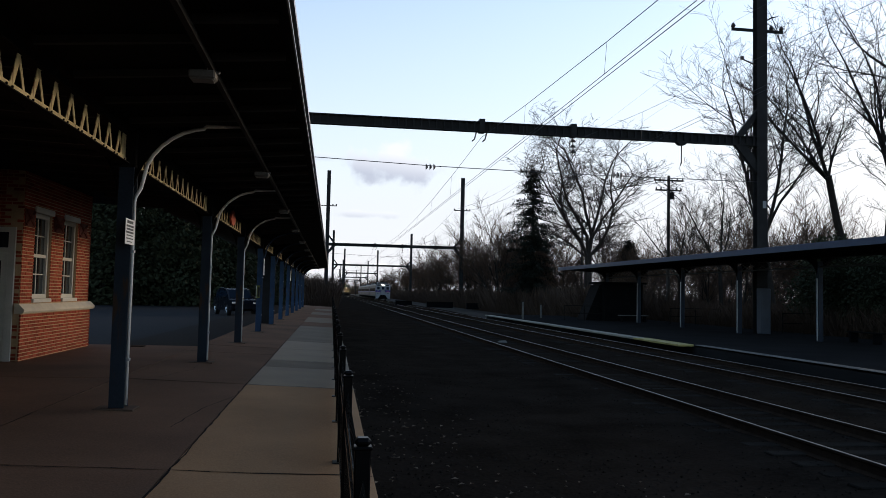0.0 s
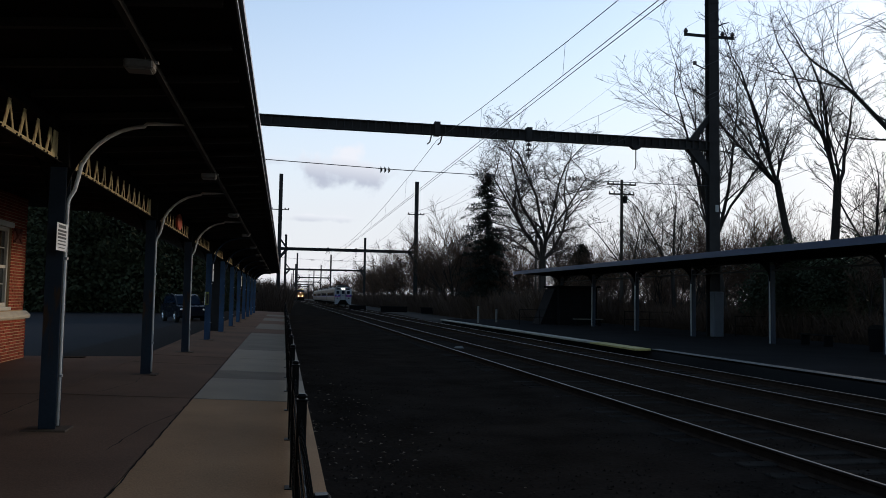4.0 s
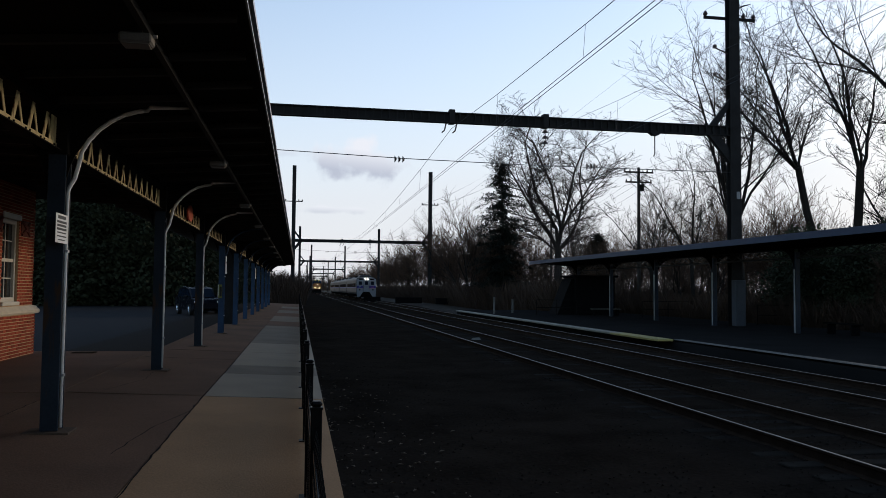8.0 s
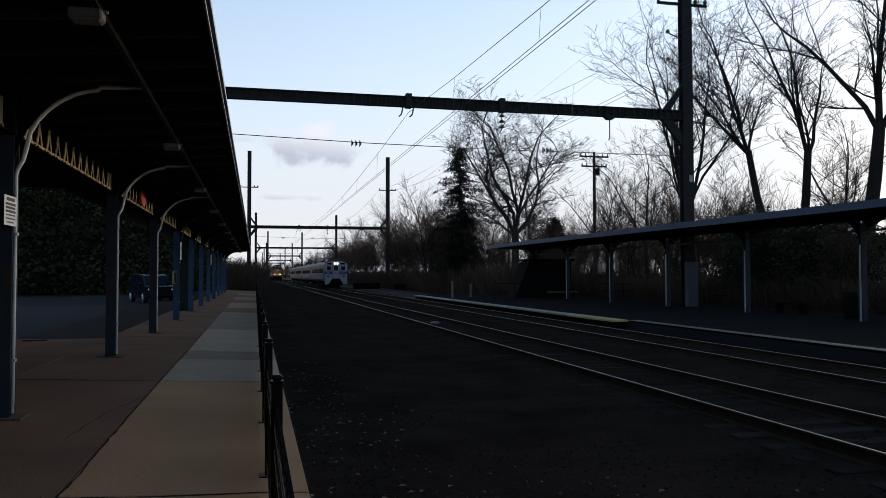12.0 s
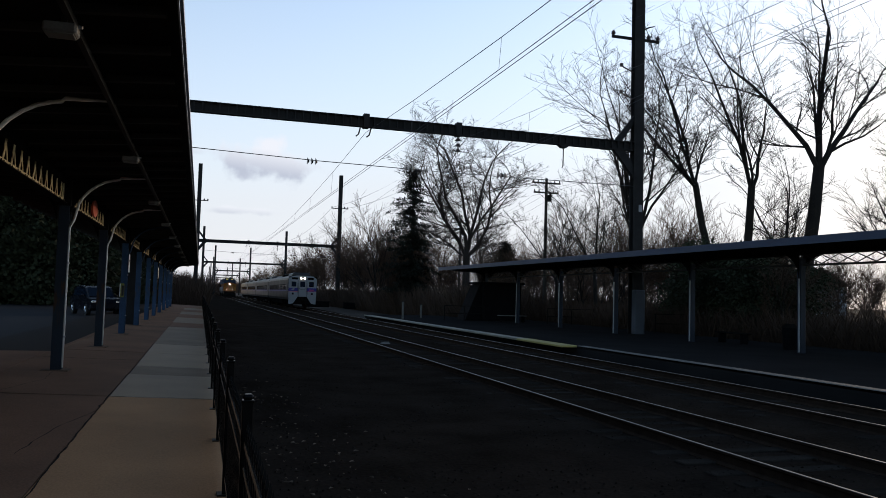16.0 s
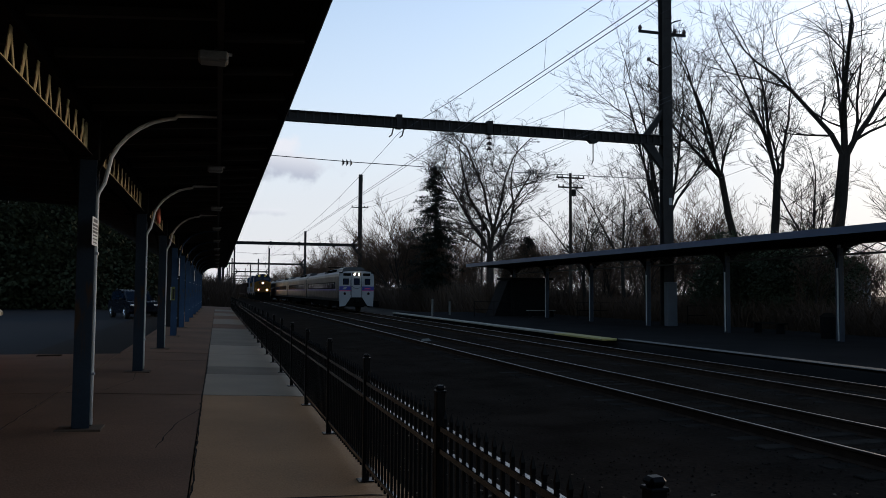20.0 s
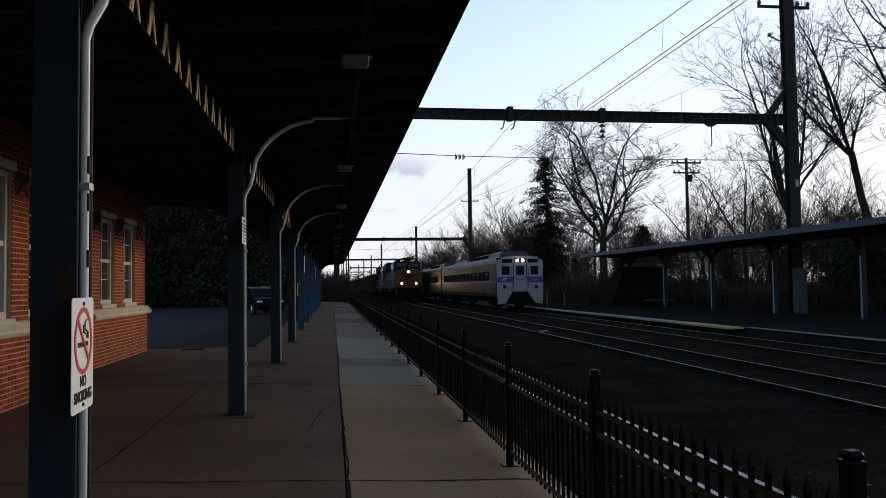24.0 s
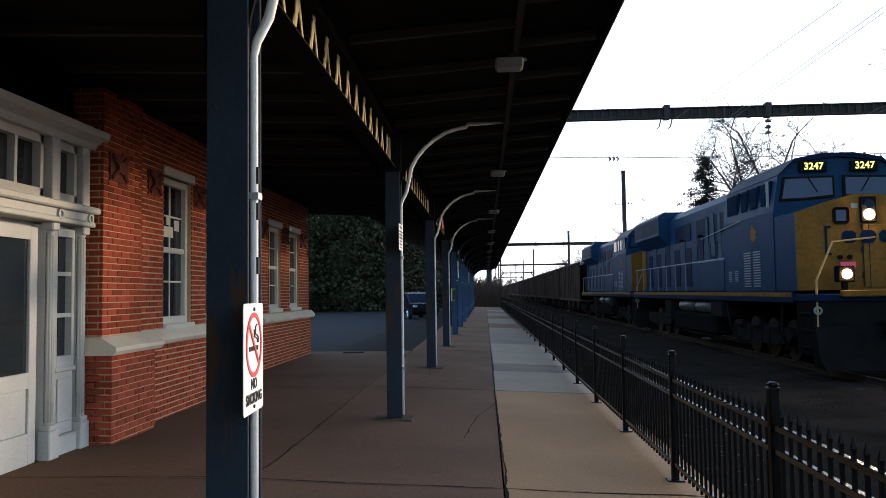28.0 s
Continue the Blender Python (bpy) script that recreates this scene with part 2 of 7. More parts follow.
M_GLASS = glass("window_glass")
M_STEEL = mat("catenary_steel", (0.023, 0.022, 0.022), 0.65, metal=0.1, var=0.4, scale=2, bump=0.1, spec=0.03)
M_RAILTOP = mat("rail_head", (0.150, 0.132, 0.115), 0.50, metal=1.0, var=0.12, scale=4, bump=0.03)
M_RUST = mat("rail_rust", (0.030, 0.021, 0.015), 0.85, var=0.4, scale=6, bump=0.2, spec=0.0)
M_BASEP = mat("rusty_base_plate", (0.10, 0.07, 0.05), 0.85, var=0.4, scale=5, bump=0.2, spec=0.06)
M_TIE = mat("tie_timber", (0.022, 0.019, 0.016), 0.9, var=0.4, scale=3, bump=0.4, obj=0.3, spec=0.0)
M_BARK = mat("bark", (0.021, 0.018, 0.0155), 0.95, var=0.4, scale=2, fine=18, bump=0.5, spec=0.06)
M_BARK_W = mat("twig_bark", (0.058, 0.036, 0.024), 0.95, var=0.4, scale=0.3, fine=6, bump=0.0, spec=0.06)
M_CONIFER = mat("conifer_foliage", (0.012, 0.015, 0.011), 0.85, var=0.5, scale=1.5, bump=0.0, spec=0.06)
M_LEAF = mat("evergreen_leaf", (0.024, 0.028, 0.015), 0.7, var=0.5, scale=1.0, bump=0.0, spec=0.06)
M_BRUSH = mat("brush", (0.052, 0.035, 0.025), 0.95, var=0.45, scale=0.25, fine=4, bump=0.0, spec=0.06)
M_YEL = mat("yellow_edge_paint", (0.28, 0.23, 0.08), 0.75, var=0.3, scale=3, bump=0.15)
M_EDGE = mat("pale_platform_edge", (0.125, 0.118, 0.105), 0.85, var=0.4, scale=1.5, bump=0.15, spec=0.03)
M_SPOUT = mat("faded_grey_spout", (0.25, 0.25, 0.24), 0.6, var=0.4, scale=2, bump=0.05)
M_BARK_P = mat("pale_bark", (0.034, 0.028, 0.024), 0.95, var=0.4, scale=1.2, fine=12, bump=0.4, spec=0.03)
M_EDGE2 = mat("worn_yellow_edge", (0.20, 0.185, 0.145), 0.8, var=0.35, scale=1.5, bump=0.15)
M_WIRE = mat("wire", (0.05, 0.05, 0.055), 0.6, metal=0.4, var=0.2, bump=0)
M_GREYL = mat("pale_plate", (0.22, 0.22, 0.22), 0.6, var=0.2, bump=0)
M_PORC = mat("porcelain", (0.05, 0.035, 0.03), 0.3, var=0.2, bump=0)


# ---------------------------------------------------------------- mesh helpers
class Geo:
    """Vertices and faces of one mesh."""

    def __init__(self):
        self.v, self.f = [], []

    def add(self, vs, fs):
        k = len(self.v)
        self.v += [tuple(p) for p in vs]
        self.f += [tuple(i + k for i in f) for f in fs]
        return self

    def box(self, x0, x1, y0, y1, z0, z1):
        return self.add([(x0, y0, z0), (x1, y0, z0), (x1, y1, z0), (x0, y1, z0), (x0, y0, z1), (x1, y0, z1), (x1, y1, z1), (x0, y1, z1)],
                        [(3, 2, 1, 0), (4, 5, 6, 7), (0, 1, 5, 4), (1, 2, 6, 5), (2, 3, 7, 6), (3, 0, 4, 7)])

    def cbox(self, x0, x1, y0, y1, z0, z1, c=0.01):
        """A box with chamfered edges."""
        lo, hi = (x0, y0, z0), (x1, y1, z1)
        vs, idx = [], {}
        for sx in (0, 1):
            for sy in (0, 1):
                for sz in (0, 1):
                    s = (sx, sy, sz)
                    for ax in range(3):
                        p = [(hi[a] if s[a] else lo[a]) if a == ax else (hi[a] - c if s[a] else lo[a] + c) for a in range(3)]
                        idx[s, ax] = len(vs)
                        vs.append(p)
        fs = []
        for ax in range(3):
            a, b = [k for k in range(3) if k != ax]
            for s in (0, 1):
                ring = []
                for u, v in ((0, 0), (1, 0), (1, 1), (0, 1)):
                    k = [0, 0, 0]
                    k[ax], k[a], k[b] = s, u, v
                    ring.append(idx[tuple(k), ax])
                fs.append(ring if (s == 1) != (ax == 1) else ring[::-1])
        for ax in range(3):
            a, b = [k for k in range(3) if k != ax]
            for u in (0, 1):
                for v in (0, 1):
                    k0, k1 = [0, 0, 0], [0, 0, 0]
                    k0[a] = k1[a] = u
                    k0[b] = k1[b] = v
                    k1[ax] = 1
                    k0, k1 = tuple(k0), tuple(k1)
                    fs.append((idx[k0, a], idx[k1, a], idx[k1, b], idx[k0, b]))
        for sx in (0, 1):
            for sy in (0, 1):
                for sz in (0, 1):
                    s = (sx, sy, sz)
                    fs.append((idx[s, 0], idx[s, 1], idx[s, 2]))
        return self.add(vs, fs)

    def tube(self, pts, r, n=8, caps=True):
        """A round bar along the points; r is one radius or one for each point."""
        pts = [Vector(p) for p in pts]
        rs = r if isinstance(r, (list, tuple)) else [r] * len(pts)
        vs, fs = [], []
        side = None
        for i, p in enumerate(pts):
            d = (pts[min(i + 1, len(pts) - 1)] - pts[max(i - 1, 0)]).normalized()
            if side is None:
                side = d.cross((0, 0, 1) if abs(d.z) < 0.9 else (1, 0, 0)).normalized()
            side = (side - d * side.dot(d)).normalized()
            up = d.cross(side)
            for k in range(n):
                a = 2 * math.pi * k / n
                vs.append(p + (side * math.cos(a) + up * math.sin(a)) * rs[i])
        for i in range(len(pts) - 1):
            for k in range(n):
                k2 = (k + 1) % n
                fs.append((i * n + k, i * n + k2, (i + 1) * n + k2, (i + 1) * n + k))
        if caps:
            fs.append(tuple(range(n))[::-1])
            fs.append(tuple(range((len(pts) - 1) * n, len(pts) * n)))
        return self.add(vs, fs)

    def prism(self, prof, axis, a, b):
        """A closed outline pushed along an axis; the outline's two numbers are the other two axes, in xyz order."""
        def put(p, q):
            return {"x": (q, p[0], p[1]), "y": (p[0], q, p[1]), "z": (p[0], p[1], q)}[axis]
        n = len(prof)
        vs = [put(p, a) for p in prof] + [put(p, b) for p in prof]
        fs = [(i, (i + 1) % n, (i + 1) % n + n, i + n) for i in range(n)]
        return self.add(vs, fs + [tuple(range(n))[::-1], tuple(range(n, 2 * n))])

    def disc(self, c, r, axis, depth, n=20):
        """A short drum round c along an axis."""
        d = {"x": Vector((1, 0, 0)), "y": Vector((0, 1, 0)), "z": Vector((0, 0, 1))}[axis]
        c = Vector(c)
        return self.tube([c - d * depth / 2, c + d * depth / 2], r, n)

    def ring(self, c, r0, r1, axis, depth, n=28):
        vs, fs = [], []
        for k in range(n):
            a = 2 * math.pi * k / n
            for r in (r0, r1):
                for s in (-0.5, 0.5):
                    p, q = r * math.cos(a), r * math.sin(a)
                    o = {"x": (s * depth, p, q), "y": (p, s * depth, q), "z": (p, q, s * depth)}[axis]
                    vs.append((c[0] + o[0], c[1] + o[1], c[2] + o[2]))
        for k in range(n):
            i, j = 4 * k, 4 * ((k + 1) % n)
            fs += [(i, j, j + 1, i + 1), (i + 2, i + 3, j + 3, j + 2), (i, i + 2, j + 2, j), (i + 1, j + 1, j + 3, i + 3)]
        return self.add(vs, fs)

    def mesh(self, name, material, smooth=False):
        me = bpy.data.meshes.new(name)
        me.from_pydata(self.v, [], self.f)
        me.validate()
        bm = bmesh.new()
        bm.from_mesh(me)
        if len(bm.faces) < 40000:
            bmesh.ops.recalc_face_normals(bm, faces=bm.faces)
        bm.to_mesh(me)
        bm.free()
        me.materials.append(material)
        if smooth:
            me.shade_smooth()
        return me


def thing(name, label, category, at=(0, 0, 0), rz=0.0, group="", kind=""):
    ob = new(name)
    ob.empty_display_size = 0.1
    ob.matrix_basis = pose(*at, 0, 0, rz)
    return tagged(ob, label, category, group, kind)


def part(name, geo, material, parent=None, label="", smooth=False, at=None):
    me = geo if isinstance(geo, bpy.types.Mesh) else geo.mesh(name, material, smooth)
    ob = new(name, me)
    ob.parent = parent
    if at is not None:
        ob.matrix_basis = at if isinstance(at, Matrix) else Matrix.Translation(at)
    if label:
        ob["label"] = label
    return ob


def solid(name, geo, material, label, category, group="", kind="", smooth=False, at=None):
    return tagged(part(name, geo, material, None, "", smooth, at), label, category, group, kind)


# ---------------------------------------------------------------- ground, tracks and platforms
RAIL_Z = -0.23
T1, T2 = 7.0, 10.88            # centre lines of the freight and the passenger track


def build_ground():
    g = Geo()
    g.add([(-900, -300, -0.62), (900, -300, -0.62), (900, 2500, -0.62), (-900, 2500, -0.62)], [(0, 1, 2, 3)])
    solid("ground", g, M_GRASS, "rough brown winter ground reaching to the horizon", "ground", kind="structure")
    # raised bed of the line, from the near platform to the far one
    g = Geo()
    rnd = random.Random(3)
    xs = [0.62, 1.2, 2.0, 3.0, 4.0, 5.0, 5.85, 8.15, 8.95, 9.75, 12.0, 12.35, 12.9]
    zs = [-0.34, -0.36, -0.40, -0.44, -0.46, -0.44, -0.385, -0.385, -0.43, -0.385, -0.385, -0.40, -0.42]
    ys = [-14 + 1.0 * i for i in range(80)] + [66 + 12 * i for i in range(1, 60)]
    for j, y in enumerate(ys):
        for x, z in zip(xs, zs):
            g.v.append((x if y < 62 else x + (x - 6) * 0.15 * min(1, (y - 62) / 30), y, z + rnd.uniform(-0.02, 0.02)))
    n = len(xs)
    for j in range(len(ys) - 1):
        for i in range(n - 1):
            g.f.append((j * n + i, j * n + i + 1, (j + 1) * n + i + 1, (j + 1) * n + i))
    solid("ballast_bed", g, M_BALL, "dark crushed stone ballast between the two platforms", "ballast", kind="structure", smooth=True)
    g = Geo()
    for i in range(30000):
        y = -6 + 60 * rnd.random() ** 1.7
        x = rnd.uniform(0.75, 12.0)
        s = rnd.uniform(0.010, 0.024)
        z = float(np.interp(x, xs, zs)) + s * 0.4
        a = rnd.uniform(0, 6.28)
        c, q = math.cos(a) * s, math.sin(a) * s
        h = s * rnd.uniform(0.3, 0.6)
        g.add([(x + c, y + q, z - h), (x - q, y + c, z - h * 0.4), (x - c, y - q, z - h), (x + q, y - c, z - h * 0.6),
               (x + c * 0.3, y + q * 0.4, z + h)], [(0, 1, 4), (1, 2, 4), (2, 3, 4), (3, 0, 4)])
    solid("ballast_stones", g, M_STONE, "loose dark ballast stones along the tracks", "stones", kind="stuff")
    # fallen leaves and scraps beside the fence
    g = Geo()
    for i in range(760):
        patch = rnd.choice(((4.2, 1.3, 0.9, 0.45), (5.6, 1.5, 0.8, 0.5), (6.5, 2.6, 0.9, 0.8), (9.5, 1.3, 2.6, 0.45), (13.0, 1.2, 3.0, 0.4), (6.0, 5.2, 0.7, 0.9)))
        y = rnd.gauss(patch[0], patch[2])
        x = max(0.72, rnd.gauss(patch[1], patch[3]))
        z = float(np.interp(x, xs, zs)) + 0.03
        s = rnd.uniform(0.012, 0.045)
        a = rnd.uniform(0, 6.28)
        c, q = math.cos(a) * s, math.sin(a) * s
        g.add([(x + c, y + q, z), (x - q * 0.6, y + c * 0.6, z + 0.012), (x - c, y - q, z + 0.004), (x + q * 0.6, y - c * 0.6, z + 0.016)], [(0, 1, 2, 3)])
    solid("fallen_leaves", g, mat("dead_leaf", (0.11, 0.082, 0.060), 0.9, var=0.7, isle=0.8, bump=0, spec=0.02), "dry fallen leaves and litter on the dirt by the fence", "leaves", kind="stuff")


def build_tracks():
    prof = [(-0.07, -0.17), (0.07, -0.17), (0.07, -0.155), (0.012, -0.13), (0.012, -0.045), (0.036, -0.03), (0.036, -0.004), (-0.036, -0.004), (-0.036, -0.03), (-0.012, -0.045), (-0.012, -0.13), (-0.07, -0.155)]
    tie = Geo().cbox(-1.28, 1.28, -0.11, 0.11, -0.16, 0.0, 0.012).mesh("tie", M_TIE)
    for cx, label in ((T1, "freight track with worn rails on dark timber ties"), (T2, "passenger track with worn rails on dark timber ties")):
        tr = thing("railway_track", label, "railway track", (cx, 0, RAIL_Z), kind="structure")
        for s in (-1, 1):
            r = part("rail", Geo().prism([(x + s * 0.7525, z) for x, z in prof], "y", -14, 760), M_RUST, tr, "rusty steel rail")
            part("rail_head", Geo().prism([(x + s * 0.7525, z) for x, z in ((-0.019, -0.004), (0.019, -0.004), (0.014, 0.0), (-0.014, 0.0))], "y", -14, 760), M_RAILTOP, r, "polished running surface")
        rnd = random.Random(int(cx * 10))
        for i in range(110):
            part("tie", tie, None, tr, at=pose(rnd.uniform(-0.03, 0.03), -6 + i * 0.56, -0.152 + rnd.uniform(-0.012, 0.008), 0, 0, rnd.uniform(-1.2, 1.2)))
        g = Geo()
        for i in range(500):
            y = -6 + (110 + i) * 0.56
            g.box(-1.28, 1.28, y - 0.11, y + 0.11, -0.30, -0.152)
        tagged(part("ties_far", g, M_TIE, tr), kind="stuff")


SLOPE = -0.042


def deck_z(x):
    return SLOPE * (x + 2.3)


def build_platform():
    base = Geo()
    base.prism([(-5.2, -0.62), (0.66, -0.62), (0.66, deck_z(0.66) - 0.012), (-5.2, 0.0 - 0.012 + 0.05)], "y", -28, 84)
    # under-slab and joint filler
    pl = solid("platform", base, M_DARKJ, "worn concrete station platform with cracked joints", "platform", kind="structure")
    rnd = random.Random(11)

    def slab(x0, x1, y0, y1, m, name="slab"):
        c = 0.004
        dz = rnd.uniform(-0.003, 0.002)
        z0, z1 = min(0.05, deck_z(x0)), deck_z(x1)
        g = Geo()
        j = 0.007
        xa, xb, ya, yb = x0 + j, x1 - j, y0 + j, y1 - j
        za, zb = z0 + dz, z1 + dz
        g.add([(xa, ya, za - 0.05), (xb, ya, zb - 0.05), (xb, yb, zb - 0.05), (xa, yb, za - 0.05),
               (xa, ya, za - c), (xb, ya, zb - c), (xb, yb, zb - c), (xa, yb, za - c),
               (xa + c, ya + c, za), (xb - c, ya + c, zb), (xb - c, yb - c, zb), (xa + c, yb - c, za)],
              [(0, 1, 5, 4), (1, 2, 6, 5), (2, 3, 7, 6), (3, 0, 4, 7), (4, 5, 9, 8), (5, 6, 10, 9), (6, 7, 11, 10), (7, 4, 8, 11), (8, 9, 10, 11)])
        part(name, g, m, pl)

    cuts = [-28, -2.9, 0.5, 6.93, 13.25, 16.5, 18.1, 21.6, 25.0, 31, 36, 40.7, 48, 54, 60, 66, 72, 78, 84]
    mats = [M_CONC_L, M_CONC_L, M_CONC_L, M_CONC_L, M_CONC_N, M_CONC_D, M_CONC_N, M_CONC_N, M_CONC_D, M_CONC_D, M_CONC, M_CONC_D, M_CONC, M_CONC_D, M_CONC, M_CONC_D, M_CONC, M_CONC]
    for a, b, m in zip(cuts, cuts[1:], mats):
        slab(-1.12, 0.66, a, b, m)
    cuts = [-28, -3, 1.2, 6.93, 13.3, 20.9]
    for a, b in zip(cuts, cuts[1:]):
        slab(-6.3, -3.16, a, b, M_CONC)
    cuts = [-28, -3, 1.2, 6.93, 13.3, 19.35, 21.6, 26.4, 32, 38, 44, 50, 56, 62, 68, 74, 84]
    for a, b in zip(cuts, cuts[1:]):
        slab(-3.16 if a < 20 else -3.05, -1.12, a, b, M_CONC)
    # cracks that wander across the slabs, filled with dirt
    def crack(pts, w, seed):
        r = random.Random(seed)
        g = Geo()
        fine = []
        for (xa, ya), (xb, yb) in zip(pts, pts[1:]):
            n = max(3, int(math.hypot(xb - xa, yb - ya) / 0.18))
            fine += [(xa + (xb - xa) * k / n + r.gauss(0, 0.007), ya + (yb - ya) * k / n + r.gauss(0, 0.007)) for k in range(n)]
        fine.append(pts[-1])
        for (xa, ya), (xb, yb) in zip(fine, fine[1:]):
            l = math.hypot(xb - xa, yb - ya)
            nx, ny = -(yb - ya) / l * w * r.uniform(0.5, 1.3), (xb - xa) / l * w * r.uniform(0.5, 1.3)
            za, zb = min(0.05, deck_z(xa)) + 0.005, min(0.05, deck_z(xb)) + 0.005
            g.add([(xa - nx, ya - ny, za), (xa + nx, ya + ny, za), (xb + nx, yb + ny, zb), (xb - nx, yb - ny, zb)], [(0, 1, 2, 3)])
        part("crack", g, M_DARKJ, pl, "dirt-filled crack")
    crack([(-3.16, 6.9), (-3.15, 9.0), (-3.17, 11.2), (-3.16, 13.4)], 0.006, 1)
    crack([(-4.6, 2.6), (-4.2, 4.1), (-3.62, 5.6)], 0.004, 11)
    crack([(-2.6, 13.6), (-2.3, 15.2), (-2.42, 16.8), (-1.9, 18.2)], 0.005, 12)
    crack([(-1.12, -2), (-1.13, 2.0), (-1.10, 6.8), (-1.12, 13.2), (-1.10, 18.5), (-1.13, 25)], 0.009, 2)
    crack([(-1.12, 6.9), (-0.4, 6.88), (0.3, 6.94), (0.64, 6.91)], 0.013, 3)
    crack([(-3.1, 6.9), (-2.4, 6.88), (-1.2, 6.92)], 0.010, 4)
    crack([(-1.1, 13.25), (-0.3, 13.27), (0.6, 13.22)], 0.012, 5)
    crack([(-1.5, 9.0), (-1.36, 10.6), (-1.12, 11.8)], 0.006, 6)
    crack([(-1.1, 0.5), (0.2, 0.52), (0.6, 0.5)], 0.012, 7)
    crack([(-3.05, 13.3), (-2.0, 13.27), (-1.13, 13.34)], 0.012, 8)
    crack([(-3.05, 19.35), (-2.0, 19.3), (-1.13, 19.4)], 0.016, 9)
    crack([(-3.0, 21.6), (-2.0, 21.57), (-1.13, 21.65)], 0.016, 13)
    crack([(-1.12, 18.1), (-0.3, 18.14), (0.6, 18.08)], 0.010, 14)
    crack([(-1.12, 25.0), (-0.3, 25.05), (0.6, 24.97)], 0.012, 15)
    crack([(-5.1, 6.9), (-4.4, 6.91), (-3.2, 6.9)], 0.008, 10)
    # asphalt lot behind the platform
    lot = Geo()
    lot.add([(-60, -28, -0.09), (-3.05, -28, -0.09), (-3.05, 84, -0.09), (-60, 70, -0.09)], [(0, 1, 2, 3)])
    solid("parking_lot", lot, M_ASPH, "grey asphalt parking lot behind the platform", "parking lot", kind="structure")
    k = Geo().cbox(-3.2, -3.05, 21.3, 84, -0.3, 0.035, 0.015)
    solid("kerb", k, M_CONC, "worn concrete kerb along the parking lot", "kerb", kind="structure")
    # far platform
    g = Geo().prism([(13.0, -0.62), (24, -0.62), (24, -0.05), (13.0, -0.09)], "y", -8, 64)
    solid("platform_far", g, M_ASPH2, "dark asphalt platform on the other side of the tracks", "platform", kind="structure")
    g = Geo().cbox(13.0, 13.32, -8, 26.25, -0.15, -0.07, 0.012)
    solid("platform_edge", g, M_EDGE, "pale concrete edge of the far platform", "platform edge", kind="structure")
    g = Geo().cbox(12.5, 12.98, 30.4, 62, -0.15, -0.07, 0.012)
    solid("platform_edge", g, M_EDGE2, "pale worn yellowish edge of the far platform", "platform edge", kind="structure")
    g = Geo().cbox(12.38, 12.99, 26.25, 30.4, -0.14, -0.065, 0.012)
    solid("platform_edge", g, M_YEL, "faded yellow warning edge of the far platform", "platform edge", kind="structure")


# ---------------------------------------------------------------- near canopy
COLS = [-2.35, 3.95, 10.15, 16.65, 22.85, 29.05, 35.3, 41.6, 47.9, 54.2, 60.5, 66.8, 73.1]


def arc(cx, cz, r, a0, a1, n):
    return [(cx + r * math.cos(radians(a0 + (a1 - a0) * i / n)), cz + r * math.sin(radians(a0 + (a1 - a0) * i / n))) for i in range(n + 1)]


PIPE = [(-2.262, 0.05), (-2.262, 2.60), (-2.25, 2.66), (-2.195, 2.77), (-2.165, 2.90), (-2.13, 3.07), (-2.06, 3.2), (-1.96, 3.32), (-1.84, 3.42), (-1.70, 3.50), (-1.56, 3.545), (-1.45, 3.565), (-1.42, 3.60), (-0.98, 3.61)]


def build_columns():
    c = thing("canopy_column", "blue-painted steel canopy column with curved brackets and a white downspout", "column", (0, 0, 0), group="canopy columns")
    sh = Geo()
    sh.cbox(-2.452, -2.268, -0.105, -0.088, 0.02, 3.1, 0.004).cbox(-2.452, -2.268, 0.088, 0.105, 0.02, 3.1, 0.004).box(-2.367, -2.353, -0.088, 0.088, 0.02, 3.1)
    part("shaft", sh, M_BLUE, c)
    part("base_plate", Geo().cbox(-2.62, -2.14, -0.18, 0.18, -0.012, 0.016, 0.005), M_BASEP, c, "rusty steel base plate")
    for s in (1, -1):
        prof = [(-2.395 + s * 0.1, 2.55)] + [(-2.395 + s * (p[0] + 2.395), p[1]) for p in arc(-1.36, 2.62, 0.94, 180, 95, 9)] + [(-2.395 + s * 0.95, 3.60), (-2.395 + s * 0.1, 3.54)]
        part("bracket", Geo().prism(prof, "y", -0.012, 0.012), M_DKPAINT_SHADE, c, "dark curved bracket plate")
    part("cap", Geo().cbox(-2.54, -2.25, -0.13, 0.13, 3.02, 3.5, 0.01), M_DKPAINT_SHADE, c)
    part("downspout", Geo().tube([(x, -0.03, z) for x, z in PIPE], [0.0175] * 2 + [0.021] + [0.024] * (len(PIPE) - 4) + [0.012], 10), M_PIPEW, c, "white-painted downspout", smooth=True)
    for z in (0.6, 1.95):
        part("pipe_clamp", Geo().box(-2.295, -2.235, -0.06, 0.0, z, z + 0.03), M_METAL, c)
    for s in (-1, 1):
        for dx in (-2.42, -2.30):
            part("rivet", Geo().disc((dx, s * 0.108, 2.35), 0.014, "y", 0.012, 8), M_BLUE, c)
    c.matrix_basis = pose(0, COLS[1], 0)
    for y in COLS[:1] + COLS[2:5]:
        copy_thing(c, pose(0, y, 0))
    far = None
    for y in COLS[5:]:
        if far is None:
            far = copy_thing(c, pose(0, y, 0))
            far["label"] = "blue steel canopy column with curved brackets and downspout, distance haze put into its colour"
            # far columns take the copy that has distance haze painted in
            for o in far.children:
                if o.name.startswith(("downspout", "shaft")):
                    o.data = o.data.copy()
                    o.data.materials[0] = M_BLUE_HAZE
        else:
            copy_thing(far, pose(0, y, 0))


